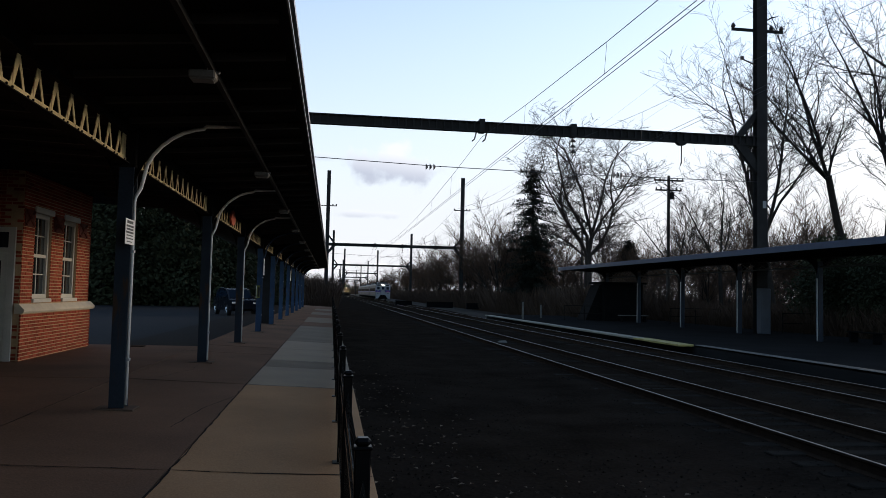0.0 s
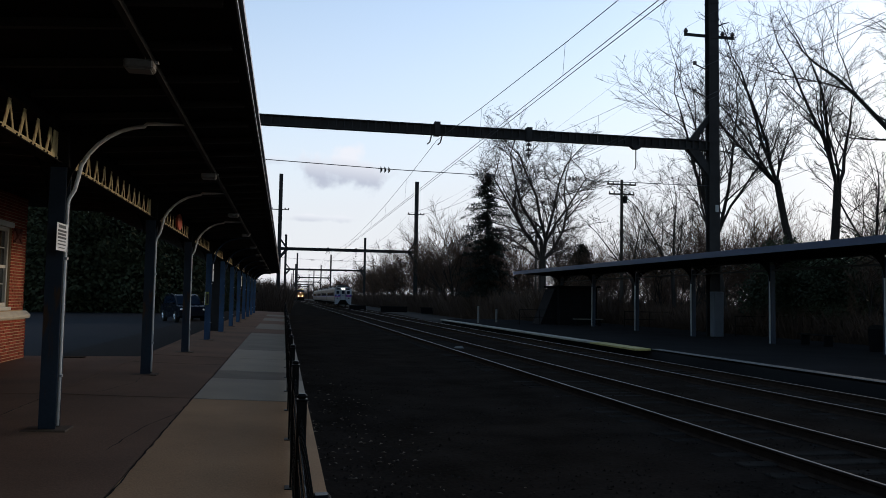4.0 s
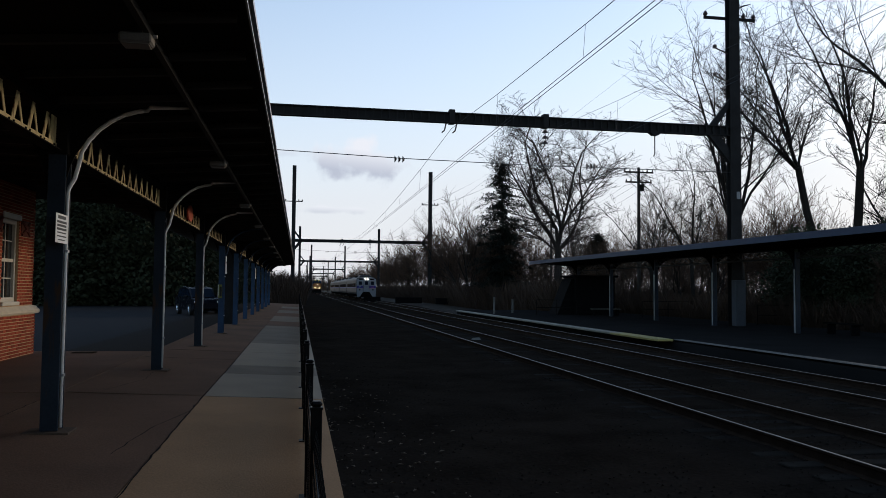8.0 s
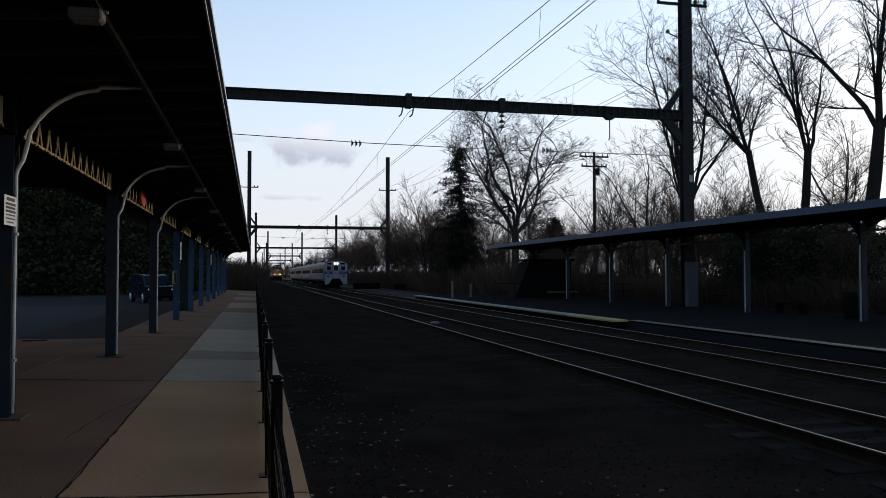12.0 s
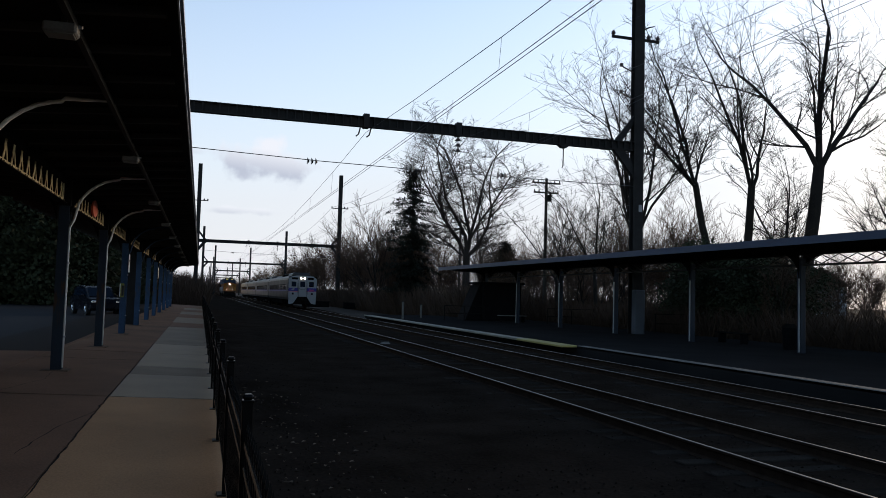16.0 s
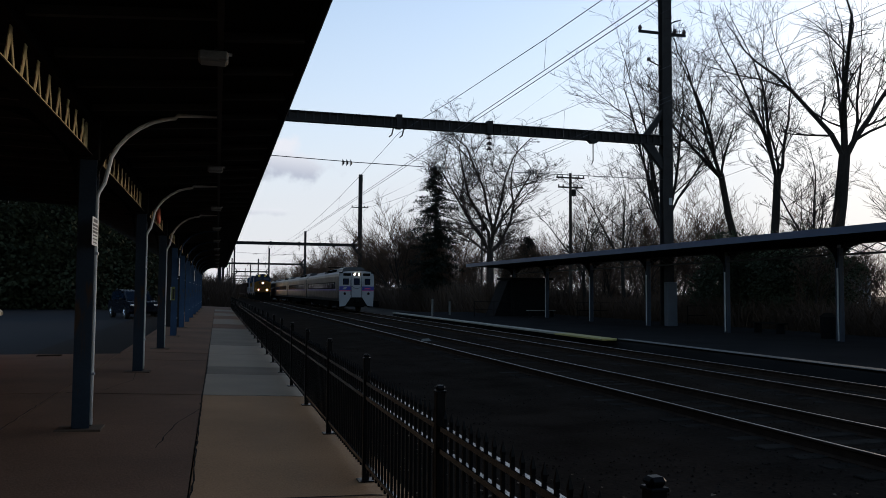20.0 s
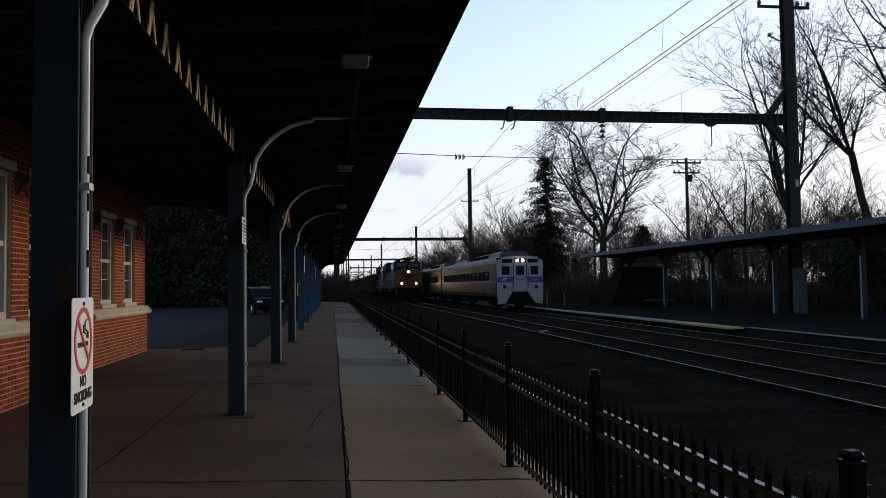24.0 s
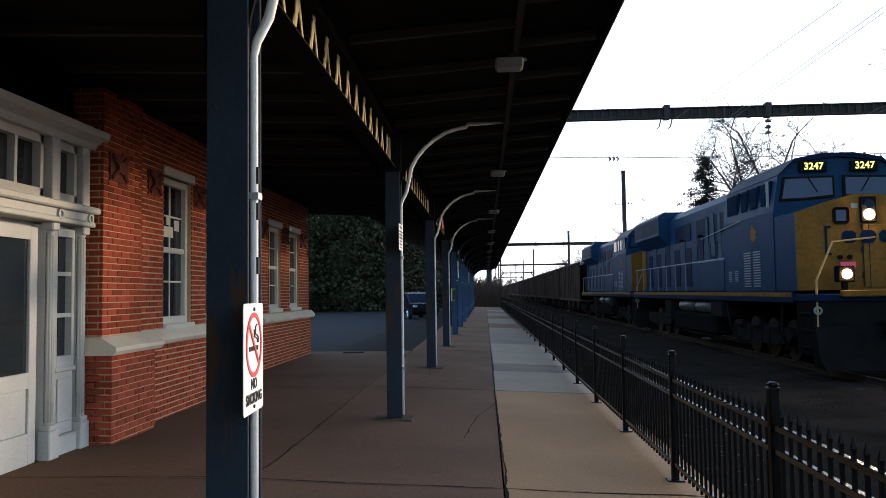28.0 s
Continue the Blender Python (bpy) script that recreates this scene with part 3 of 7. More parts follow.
def build_trusses():
    """Lattice girders: riveted pairs of flats that lean together like a row of letters A over the bottom angle."""
    shared = None
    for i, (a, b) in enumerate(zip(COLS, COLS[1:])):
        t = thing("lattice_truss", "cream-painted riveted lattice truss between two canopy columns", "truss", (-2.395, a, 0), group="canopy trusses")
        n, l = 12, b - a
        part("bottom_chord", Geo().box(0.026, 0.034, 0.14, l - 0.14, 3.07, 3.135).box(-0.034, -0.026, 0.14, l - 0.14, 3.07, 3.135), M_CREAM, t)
        # same angle as the cream chord; the underside's shade is painted in
        part("bottom_flange", Geo().box(-0.085, 0.085, 0.14, l - 0.14, 3.058, 3.07), M_DKPAINT_SHADE, t, "bottom flange with the shade of its underside put into a dark colour")
        part("top_chord", Geo().box(-0.07, 0.07, 0.14, l - 0.14, 3.42, 3.5), M_DKPAINT_SHADE, t, "dark top chord")
        part("gusset", Geo().prism([(l - 0.40, 3.09), (l - 0.14, 3.09), (l - 0.14, 3.42), (l - 0.30, 3.42)], "x", 0.014, 0.024), M_CREAM, t)
        part("gusset", Geo().prism([(0.14, 3.09), (0.38, 3.09), (0.28, 3.42), (0.14, 3.42)], "x", 0.014, 0.024), M_CREAM, t)
        w = (l - 0.84) / n
        if shared is None:
            def flat(y0, y1, x, hw):
                g = Geo()
                g.add([(x, y0 - hw, 3.085), (x + 0.008, y0 - hw, 3.085), (x + 0.008, y0 + hw, 3.085), (x, y0 + hw, 3.085), (x, y1 - hw, 3.415), (x + 0.008, y1 - hw, 3.415), (x + 0.008, y1 + hw, 3.415), (x, y1 + hw, 3.415)],
                      [(3, 2, 1, 0), (4, 5, 6, 7), (0, 1, 5, 4), (1, 2, 6, 5), (2, 3, 7, 6), (3, 0, 4, 7)])
                return g.mesh("diagonal", M_CREAM)
            shared = (flat(-0.165, -0.010, 0.016, 0.040), flat(0.165, 0.014, 0.006, 0.025), Geo().disc((0, 0, 0), 0.011, "x", 0.014, 6).mesh("rivet", M_DKPAINT_SHADE))
        for k in range(n + 1):
            y = 0.42 + k * w
            for m in shared[:2]:
                part("diagonal", m, None, t, at=(0, y, 0))
            for yy, zz in ((-0.165, 3.105), (0.165, 3.105), (0.0, 3.395)):
                part("rivet", shared[2], None, t, at=(0.040, y + yy, zz))


EAVE = -0.19


def build_canopy():
    """The roof over the near platform: two slopes that fall to a gutter over the columns."""
    def roof(x0, x1, y0, y1, z0, z1):
        return Geo().prism([(x0, z0), (x1, z1), (x1, z1 + 0.09), (x0, z0 + 0.09)], "y", y0, y1)
    end = 75.0
    # roof south of y = -6 is unseen, added to hold off sky light
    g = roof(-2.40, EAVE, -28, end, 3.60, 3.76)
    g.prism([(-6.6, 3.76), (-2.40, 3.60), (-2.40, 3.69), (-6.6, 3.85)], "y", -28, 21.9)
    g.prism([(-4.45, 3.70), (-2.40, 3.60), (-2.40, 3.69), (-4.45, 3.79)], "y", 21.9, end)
    solid("ceiling", g, M_DKPAINT_SHADE, "dark boarded canopy roof over the platform", "canopy roof", kind="structure")
    f = thing("canopy_fascia", "dark canopy eave with a pale metal drip edge", "fascia", (0, 0, 0))
    part("board", Geo().box(EAVE - 0.02, EAVE + 0.02, -28, end, 3.70, 3.90), M_DKPAINT_SHADE, f)
    part("drip_edge", Geo().box(EAVE + 0.022, EAVE + 0.05, -28, end, 3.86, 3.92), M_METAL, f, "pale weathered metal edge")
    part("drip_edge", Geo().box(EAVE + 0.022, EAVE + 0.034, -28, end, 3.71, 3.73), M_METAL, f, "pale weathered metal edge")
    part("end_board", Geo().prism([(-4.45, 3.66), (-2.4, 3.56), (EAVE, 3.70), (EAVE, 3.92), (-2.4, 3.76), (-4.45, 3.86)], "y", end, end + 0.04), M_DKPAINT_SHADE, f)
    a, b = Geo(), Geo()
    a.prism([(-2.3, 3.53), (-0.97, 3.63), (-0.97, 3.70), (-2.3, 3.60)], "y", -0.03, 0.03)
    b.prism([(-0.93, 3.63), (-0.26, 3.68), (-0.26, 3.755), (-0.93, 3.70)], "y", -0.03, 0.03)
    ma, mb = a.mesh("rafter", M_RAFTER), b.mesh("rafter", M_RAFTER)
    c = Geo().prism([(-5.1, 3.62), (-2.5, 3.53), (-2.5, 3.6), (-5.1, 3.70)], "y", -0.03, 0.03).mesh("rafter", M_RAFTER)
    d = Geo().prism([(-4.4, 3.60), (-2.5, 3.53), (-2.5, 3.6), (-4.4, 3.70)], "y", -0.03, 0.03).mesh("rafter", M_RAFTER)
    fr = thing("rafters", "dark painted canopy rafters under the roof boards", "rafters", (0, 0, 0), kind="structure")
    y = -27.45
    while y < end - 0.3:
        part("rafter", ma, None, fr, at=(0, y + 0.52, 0))
        part("rafter", mb, None, fr, at=(0, y, 0))
        part("rafter", c if y < 21 else d, None, fr, at=(0, y + 0.3, 0))
        y += 1.05
    solid("conduit", Geo().box(-0.975, -0.925, -28, end - 1, 3.565, 3.625), M_RAFTER, "grey lighting conduit along the canopy ceiling", "conduit")
    lamp = thing("canopy_lamp", "flat grey canopy light fitting, switched off, under the conduit", "lamp", group="canopy lamps")
    part("housing", Geo().cbox(-0.14, 0.10, -0.09, 0.09, -0.055, 0.025, 0.015), mat("lamp_grey", (0.13, 0.128, 0.125), 0.6), lamp)
    part("hanger", Geo().box(-0.02, 0.02, -0.02, 0.02, 0.025, 0.10), M_RAFTER, lamp)
    part("lens", Geo().cbox(-0.12, 0.08, -0.075, 0.075, -0.065, -0.055, 0.004), glass("lamp_lens", (0.15, 0.15, 0.14), 0.4), lamp)
    part("sensor", Geo().disc((0.115, 0, 0.02), 0.015, "x", 0.03, 8), M_METAL, lamp)
    lamp.matrix_basis = pose(-0.985, 7.2, 3.5)
    for k in (-4, -3, -2, -1, 1, 2, 3, 4, 5, 6, 7, 8, 9, 10):
        copy_thing(lamp, pose(-0.985, 7.2 + 6.25 * k, 3.5))


# ---------------------------------------------------------------- fence
def build_fence():
    X, Z0, H = 0.36, -0.112, 1.115
    spear = Geo()
    spear.box(-0.009, 0.009, -0.009, 0.009, 0.09, 0.90)
    spear.add([(-0.008, -0.008, 0.90), (0.008, -0.008, 0.90), (0.008, 0.008, 0.90), (-0.008, 0.008, 0.90), (-0.0105, -0.0105, 0.93), (0.0105, -0.0105, 0.93), (0.0105, 0.0105, 0.93), (-0.0105, 0.0105, 0.93), (0, 0, 0.985)],
              [(0, 1, 5, 4), (1, 2, 6, 5), (2, 3, 7, 6), (3, 0, 4, 7), (4, 5, 8), (5, 6, 8), (6, 7, 8), (7, 4, 8), (3, 2, 1, 0)])
    me = spear.mesh("picket", M_BLACK)
    p = thing("fence_panel", "black steel picket fence panel with spear tips along the platform edge", "fence", group="platform fence panels")
    part("post", Geo().cbox(-0.029, 0.029, -0.029, 0.029, 0.0, 1.075, 0.005), M_BLACK, p)
    part("post_cap", Geo().cbox(-0.034, 0.034, -0.034, 0.034, 1.068, 1.082, 0.004).cbox(-0.030, 0.030, -0.030, 0.030, 1.082, 1.112, 0.012), M_BLACK, p)
    part("foot_plate", Geo().cbox(-0.07, 0.07, -0.07, 0.07, 0.0, 0.012, 0.003), M_BLACK, p)
    for z in (0.15, 0.735, 0.865):
        part("rail", Geo().cbox(-0.017, 0.017, 0.029, 2.376, z - 0.018, z + 0.018, 0.003), M_FRAIL, p)
    for k in range(19):
        part("picket", me, None, p, at=(0, 0.118 + k * 0.1207, 0))
    p.matrix_basis = pose(X, 2.64 - 2.405 * 2, Z0)
    for k in list(range(-4, -2)) + list(range(-1, 33)):
        copy_thing(p, pose(X, 2.64 + 2.405 * k, Z0))


# ---------------------------------------------------------------- catenary
def build_catenary():
    # y, left and right pole, top of the poles, underside of the beam
    rows = [(36.05, -2.75, 21.13, 17.6, 9.2), (128, -0.7, 21.3, 20.8, 8.9), (220, 0.4, 22.1, 18.2, 8.75), (312, 5.0, 18.0, 18.2, 8.75), (404, 5.7, 18.4, 17.6, 8.75), (496, 5.6, 18.2, 18.0, 8.75), (588, 5.6, 18.0, 18.0, 8.75)]
    for i, (y, xl, xr, top, zb) in enumerate(rows):
        b = thing("catenary_bridge", "dark steel overhead-line bridge on two tall poles across the tracks", "catenary bridge", (0, y, 0), group="catenary bridges")
        for x in (xl, xr):
            w = 0.27 if i == 0 else 0.30
            g = Geo()
            zt = top if x == xr else top + 0.3
            g.box(x - w, x + w, -0.20, -0.17, -0.6, zt).box(x - w, x + w, 0.17, 0.20, -0.6, zt).box(x - 0.02, x + 0.02, -0.17, 0.17, -0.6, zt)
            k = -0.4
            while k < zt - 0.5:
                for yy in (-0.215, 0.205):
                    g.box(x - w, x + w, yy, yy + 0.01, k, k + 0.12)
                k += 0.9
            part("pole", g, M_STEEL, b)
            s = -1 if x == xr else 1
            # gusseted knee braces above and below the beam
            part("brace", Geo().prism([(x + s * 0.22, zb + 1.85), (x + s * 0.22, zb + 1.45), (x + s * 0.95, zb + 0.42), (x + s * 1.35, zb + 0.42)], "y", -0.09, 0.09), M_STEEL, b)
            part("brace", Geo().prism([(x + s * 0.22, zb - 1.35), (x + s * 0.22, zb - 0.75), (x + s * 0.80, zb + 0.04), (x + s * 1.40, zb + 0.04)], "y", -0.12, 0.12), M_STEEL, b)
            if i < 2:
                za = 15.15 if i == 0 else 15.4
                arm = part("cross_arm", Geo().box(x - 1.38, x + 1.38, 0.21, 0.29, za - 0.07, za + 0.07), M_STEEL, b)
                for dx in (-1.3, 0.75, 1.3):
                    part("insulator", Geo().tube([(x + dx, 0.25, za + 0.07), (x + dx, 0.25, za + 0.15), (x + dx, 0.25, za + 0.22), (x + dx, 0.25, za + 0.32)], [0.05, 0.12, 0.10, 0.04], 8), M_PORC, arm)
        if i == 0:
            # small brackets and a conduit on the nearest pole
            part("pole_bracket", Geo().tube([(xr + 0.2, 0.2, 15.55), (xr + 0.75, 0.2, 15.85), (xr + 1.1, 0.2, 15.95)], [0.04, 0.04, 0.02], 6), M_STEEL, b)
            for z in (13.3, 11.9):
                part("pole_bracket", Geo().tube([(xr - 0.25, 0, z), (xr - 0.9, 0, z + 0.25)], 0.035, 6).disc((xr - 0.95, 0, z + 0.32), 0.10, "z", 0.16, 8), M_PORC, b)
            part("conduit", Geo().tube([(xr + 0.31, -0.1, -0.4), (xr + 0.31, -0.1, 11.5)], 0.03, 6), M_STEEL, b)
            part("pole_plate", Geo().box(xr + 0.02, xr + 0.2, -0.232, -0.216, 6.1, 6.45), M_GREYL, b, "pale grey plate")
        g = Geo().box(xl, xr, -0.16, 0.16, zb, zb + 0.04).box(xl, xr, -0.16, 0.16, zb + 0.44, zb + 0.48).box(xl, xr, -0.015, 0.015, zb + 0.04, zb + 0.44)
        x = xl + 0.4
        while x < xr:
            g.box(x, x + 0.06, -0.15, 0.15, zb + 0.04, zb + 0.44)
            g.disc((x + 0.2, 0.1, zb + 0.50), 0.03, "z", 0.05, 5)
            x += 0.36
        part("beam", g, M_STEEL, b)
        for x in (7.03, 11.5, 17.0):
            if x > xr - 1:
                continue
            if x < 16:
                part("hanger_clamp", Geo().box(x - 0.13, x + 0.13, -0.2, 0.2, zb - 0.04, zb + 0.60), M_STEEL, b)
            else:
                part("hanger_clamp", Geo().prism([(x - 0.3, zb), (x + 0.3, zb), (x + 0.12, zb - 0.14), (x - 0.12, zb - 0.14)], "y", -0.15, 0.15), M_STEEL, b)
            ins = Geo()
            if x < 8:
                for dx in (-0.25, 0.25):
                    part("hanger_arm", Geo().tube([(x + dx, 0, zb), (x + dx - 0.08, 0, zb - 0.35), (x + dx - 0.2, 0, zb - 0.45)], 0.035, 6), M_PORC, b)
                continue
            elif x < 16:
                for k in range(3):
                    ins.tube([(x, 0, zb - 0.12 - k * 0.26), (x, 0, zb - 0.24 - k * 0.26)], [0.05, 0.17], 10)
                ins.tube([(x, 0, zb), (x, 0, zb - 0.9)], 0.02, 5)
            else:
                ins.tube([(x, 0, zb - 0.1), (x, 0, zb - 1.0), (x - 0.06, 0, zb - 1.15)], 0.03, 5)
            part("insulator_string", ins, M_PORC, b)
        # cross-span wire with strings of insulators
        part("span_wire", Geo().tube([(xl, 0, 7.72), (T1 - 2, 0, 7.48), (T2, 0, 7.40), (xr, 0, 7.42)], 0.018, 4), M_WIRE, b)
        for x in (4.62, 9.14, 13.76):
            if xl + 1 < x < xr - 1:
                g = Geo()
                for k in range(3):
                    g.tube([(x - 0.2 + k * 0.18, 0, 7.44), (x - 0.11 + k * 0.18, 0, 7.44)], [0.16, 0.05], 10)
                part("insulator_string", g, M_PORC, b)
    # contact and messenger wires, sagging between the bridges
    stops = [-50] + [r[0] for r in rows]
    for cx in (6.93, 11.40):
        w = thing("overhead_wires", "thin overhead contact and messenger wires above the track", "overhead wire", (cx, 0, 0), group="overhead wires")
        runs = []
        for a, b in zip(stops, stops[1:]):
            n = 10
            pts = [(0.1, a + (b - a) * k / n, 8.95 - 1.37 * 4 * (k / n) * (1 - k / n)) for k in range(n + 1)]
            runs += pts[:-1]
            for k in range(1, 10):
                if b < 230:
                    part("dropper", Geo().tube([(0.09, pts[k][1], pts[k][2]), (0.03, pts[k][1], 7.22)], 0.005, 4), M_WIRE, w)
        part("messenger", Geo().tube(runs, [(0.013 if cx < 8 else 0.007) if p[1] < 100 else 0.012 for p in runs], 4), M_WIRE, w)
        for name, x, z in (("contact_wire", 0.0, 7.08), ("auxiliary_wire", 0.03, 7.22)):
            part(name, Geo().tube([(x, y, z) for y in stops], [(0.012 if cx < 8 else 0.007) if y < 100 else 0.011 for y in stops], 4), M_WIRE, w)
    # feeder wires along the pole tops
    for x0, z0 in ((19.83, 15.5), (22.43, 15.5)):
        line = []
        for (a, _, xa, _, _), (b, _, xb, _, _) in zip([(-50, 0, 21.13, 0, 0)] + rows, rows):
            line += [(x0 - 21.13 + xa + (xb - xa) * k / 10, a + (b - a) * k / 10, z0 - 1.6 * 4 * (k / 10) * (1 - k / 10)) for k in range(10)]
        g = Geo().tube(line, [0.006 if p[1] < 100 else 0.02 for p in line], 4)
        solid("feeder_wire", g, M_WIRE, "thin power line running along the pole tops", "power line", group="feeder wires")


# ---------------------------------------------------------------- far canopy
def build_far_canopy():
    X = 19.95
    cols = [-2.3, 4.0, 10.4, 16.8, 23.15, 29.5, 35.9, 42.2, 48.6, 54.6]
    tilt = 0.021

    def ex(y):
        return 17.75 - tilt * (y - 15)
    g = Geo()
    y0, y1 = -4, 56.5
    v = []
    for y in (y0, y1):
        v += [(ex(y), y, 3.52), (X, y, 3.36), (22.4, y, 3.52), (22.4, y, 3.62), (X, y, 3.46), (ex(y), y, 3.62)]
    g.add(v, [(0, 1, 7, 6), (1, 2, 8, 7), (2, 3, 9, 8), (3, 4, 10, 9), (4, 5, 11, 10), (5, 0, 6, 11), (0, 5, 4, 1), (1, 4, 3, 2), (6, 7, 10, 11), (7, 8, 9, 10)])
    rf = thing("far_canopy", "long platform canopy with a blue-grey roof edge on the far side", "canopy", (0, 0, 0))
    part("roof", g, M_DKPAINT_SHADE, rf)
    e = Geo()
    e.add([(ex(y0) - 0.03, y0, 3.44), (ex(y0) + 0.01, y0, 3.44), (ex(y0) + 0.01, y0, 3.68), (ex(y0) - 0.03, y0, 3.68), (ex(y1) - 0.03, y1, 3.44), (ex(y1) + 0.01, y1, 3.44), (ex(y1) + 0.01, y1, 3.68), (ex(y1) - 0.03, y1, 3.68)],
          [(3, 2, 1, 0), (4, 5, 6, 7), (0, 1, 5, 4), (1, 2, 6, 5), (2, 3, 7, 6), (3, 0, 4, 7)])
    part("fascia", e, M_ROOFB, rf, "blue-grey metal roof edge")
    c = thing("canopy_column", "grey-blue steel column of the far canopy with curved brackets", "column", group="far canopy columns")
    part("shaft", Geo().cbox(X - 0.1, X + 0.1, -0.1, 0.1, -0.07, 3.2, 0.01), M_COLF, c)
    for s in (1, -1):
        part("bracket", Geo().prism([(X + s * 0.1, 2.4)] + [(X + s * (p[0]), p[1]) for p in arc(0.95, 2.5, 0.85, 180, 95, 7)] + [(X + s * 1.0, 3.42), (X + s * 0.1, 3.36)], "y", -0.02, 0.02), M_DKPAINT_SHADE, c)
    part("downspout", Geo().tube([(X - 0.13, -0.05, -0.03), (X - 0.13, -0.05, 2.5)], 0.028, 6), M_SPOUT, c, "faded grey downspout")
    c.matrix_basis = pose(0, cols[0], 0)
    for y in cols[1:]:
        copy_thing(c, pose(0, y, 0))
    for a, b in zip(cols, cols[1:]):
        t = thing("lattice_truss", "dark lattice truss between two far canopy columns", "truss", (X, a, 0), group="far canopy trusses")
        l = b - a
        part("bottom_chord", Geo().box(-0.04, 0.04, 0.1, l - 0.1, 2.93, 3.0), M_RAFTER, t)
        part("top_chord", Geo().box(-0.04, 0.04, 0.1, l - 0.1, 3.3, 3.36), M_RAFTER, t)
        dg = Geo()
        n = 8
        for k in range(n):
            ya, yb = 0.2 + k * (l - 0.4) / n, 0.2 + (k + 1) * (l - 0.4) / n
            dg.tube([(0, ya, 3.0), (0, yb, 3.3)], 0.02, 4)
            dg.tube([(0, yb, 3.0), (0, ya, 3.3)], 0.02, 4)
        part("lattice", dg, M_RAFTER, t)


# ---------------------------------------------------------------- trees
def grow(seed, height, spread=0.55, levels=5, trunk=0.25, fork=0.28, kids=(3, 4, 5, 5, 4), thin=0.009, lift=0.06, crook=0.12, limbs=(), lean=(0, 0), fork_z=6.0, reach=(0.42, 0.74)):
    """A bare winter tree, branch by branch, as two meshes' worth of faces: wood and twigs."""
    rnd = random.Random(seed)
    wood, fine = Geo(), Geo()

    def branch(p, d, l, r, lev):
        n = 5 if lev < 2 else (3 if lev < levels - 1 else (2 if lev < levels else 1))
        bend = 0.75 if limbs and lev == 1 else 1.0
        pts, rs = [p], [r]
        q, dd = p.copy(), d.copy()
        for i in range(n):
            dd = (dd + Vector((rnd.gauss(0, crook * bend), rnd.gauss(0, crook * bend), rnd.gauss(lift if lev < 3 else 0.0, 0.09 * bend)))).normalized()
            q = q + dd * (l / n)
            pts.append(q.copy())
            rs.append(max(thin * 0.6, r * (1 - 0.6 * (i + 1) / n)))
        (wood if lev < 3 else fine).tube(pts, rs, (8, 6, 4, 3, 3, 3)[min(lev, 5)], caps=False)
        if lev >= levels:
            return
        m = kids[lev]
        for k in range(m):
            tip = lev < 3 and k == m - 1
            f = 0.999 if tip else min(0.999, fork + (1 - fork) * (k + rnd.uniform(0.3, 1.0)) / m) if lev == 0 else min(0.999, 0.15 + 0.85 * (k + rnd.uniform(0.2, 1.0)) / m)
            j = min(n - 1, int(f * n))
            base = pts[j].lerp(pts[j + 1], f * n - j)
            a = rnd.uniform(0, 2 * math.pi)
            side = Vector((math.cos(a), math.sin(a), rnd.uniform(-0.15, 0.3)))
            sp = spread * (0.35 if tip else rnd.uniform(0.7, 1.25))
            nd = (dd * (1 - sp) + (side - dd * side.dot(dd)) * sp + Vector((0, 0, 0.1))).normalized()
            branch(base, nd, l * rnd.uniform(*reach), max(thin, rs[-1] * 0.9 if tip else rs[j] * rnd.uniform(0.40, 0.60)), lev + 1)

    if limbs:
        # a leaning bole that forks into a few great limbs (turn and tilt in degrees, length, thickness)
        top = Vector((lean[0], lean[1], fork_z))
        wood.tube([Vector((0, 0, -0.3)), Vector((lean[0] * 0.1, 0, fork_z * 0.3)), top * 0.72, top], [trunk * 1.25, trunk, trunk * 0.9, trunk * 0.8], 10, caps=False)
        for turn, tilt, length, thick in limbs:
            a, b = radians(turn), radians(tilt)
            branch(top - Vector((0, 0, 0.3)), Vector((math.cos(a) * math.sin(b), math.sin(a) * math.sin(b), math.cos(b))), length * 0.80, trunk * thick * 0.82, 1)
        return wood, fine
    branch(Vector((0, 0, -0.3)), Vector((rnd.gauss(0, 0.06), rnd.gauss(0, 0.06), 1)).normalized(), height * 0.52, trunk, 0)
    return wood, fine


def tree_kind(name, seed, height, label, **kw):
    w, f = grow(seed, height, **kw)
    bark = M_BARK_P if "crooked" in label else M_BARK
    return (w.mesh("trunk", bark), f.mesh("crown", M_BARK_W if "thicket" in label else bark), label)


def plant(kind, x, y, s, rz, group=""):
    t = thing("tree", kind[2], "tree", (x, y, -0.6), rz, group)
    a = part("trunk", kind[0], None, t)
    b = part("crown", kind[1], None, t)
    a.scale = b.scale = (s, s, s)
    return t


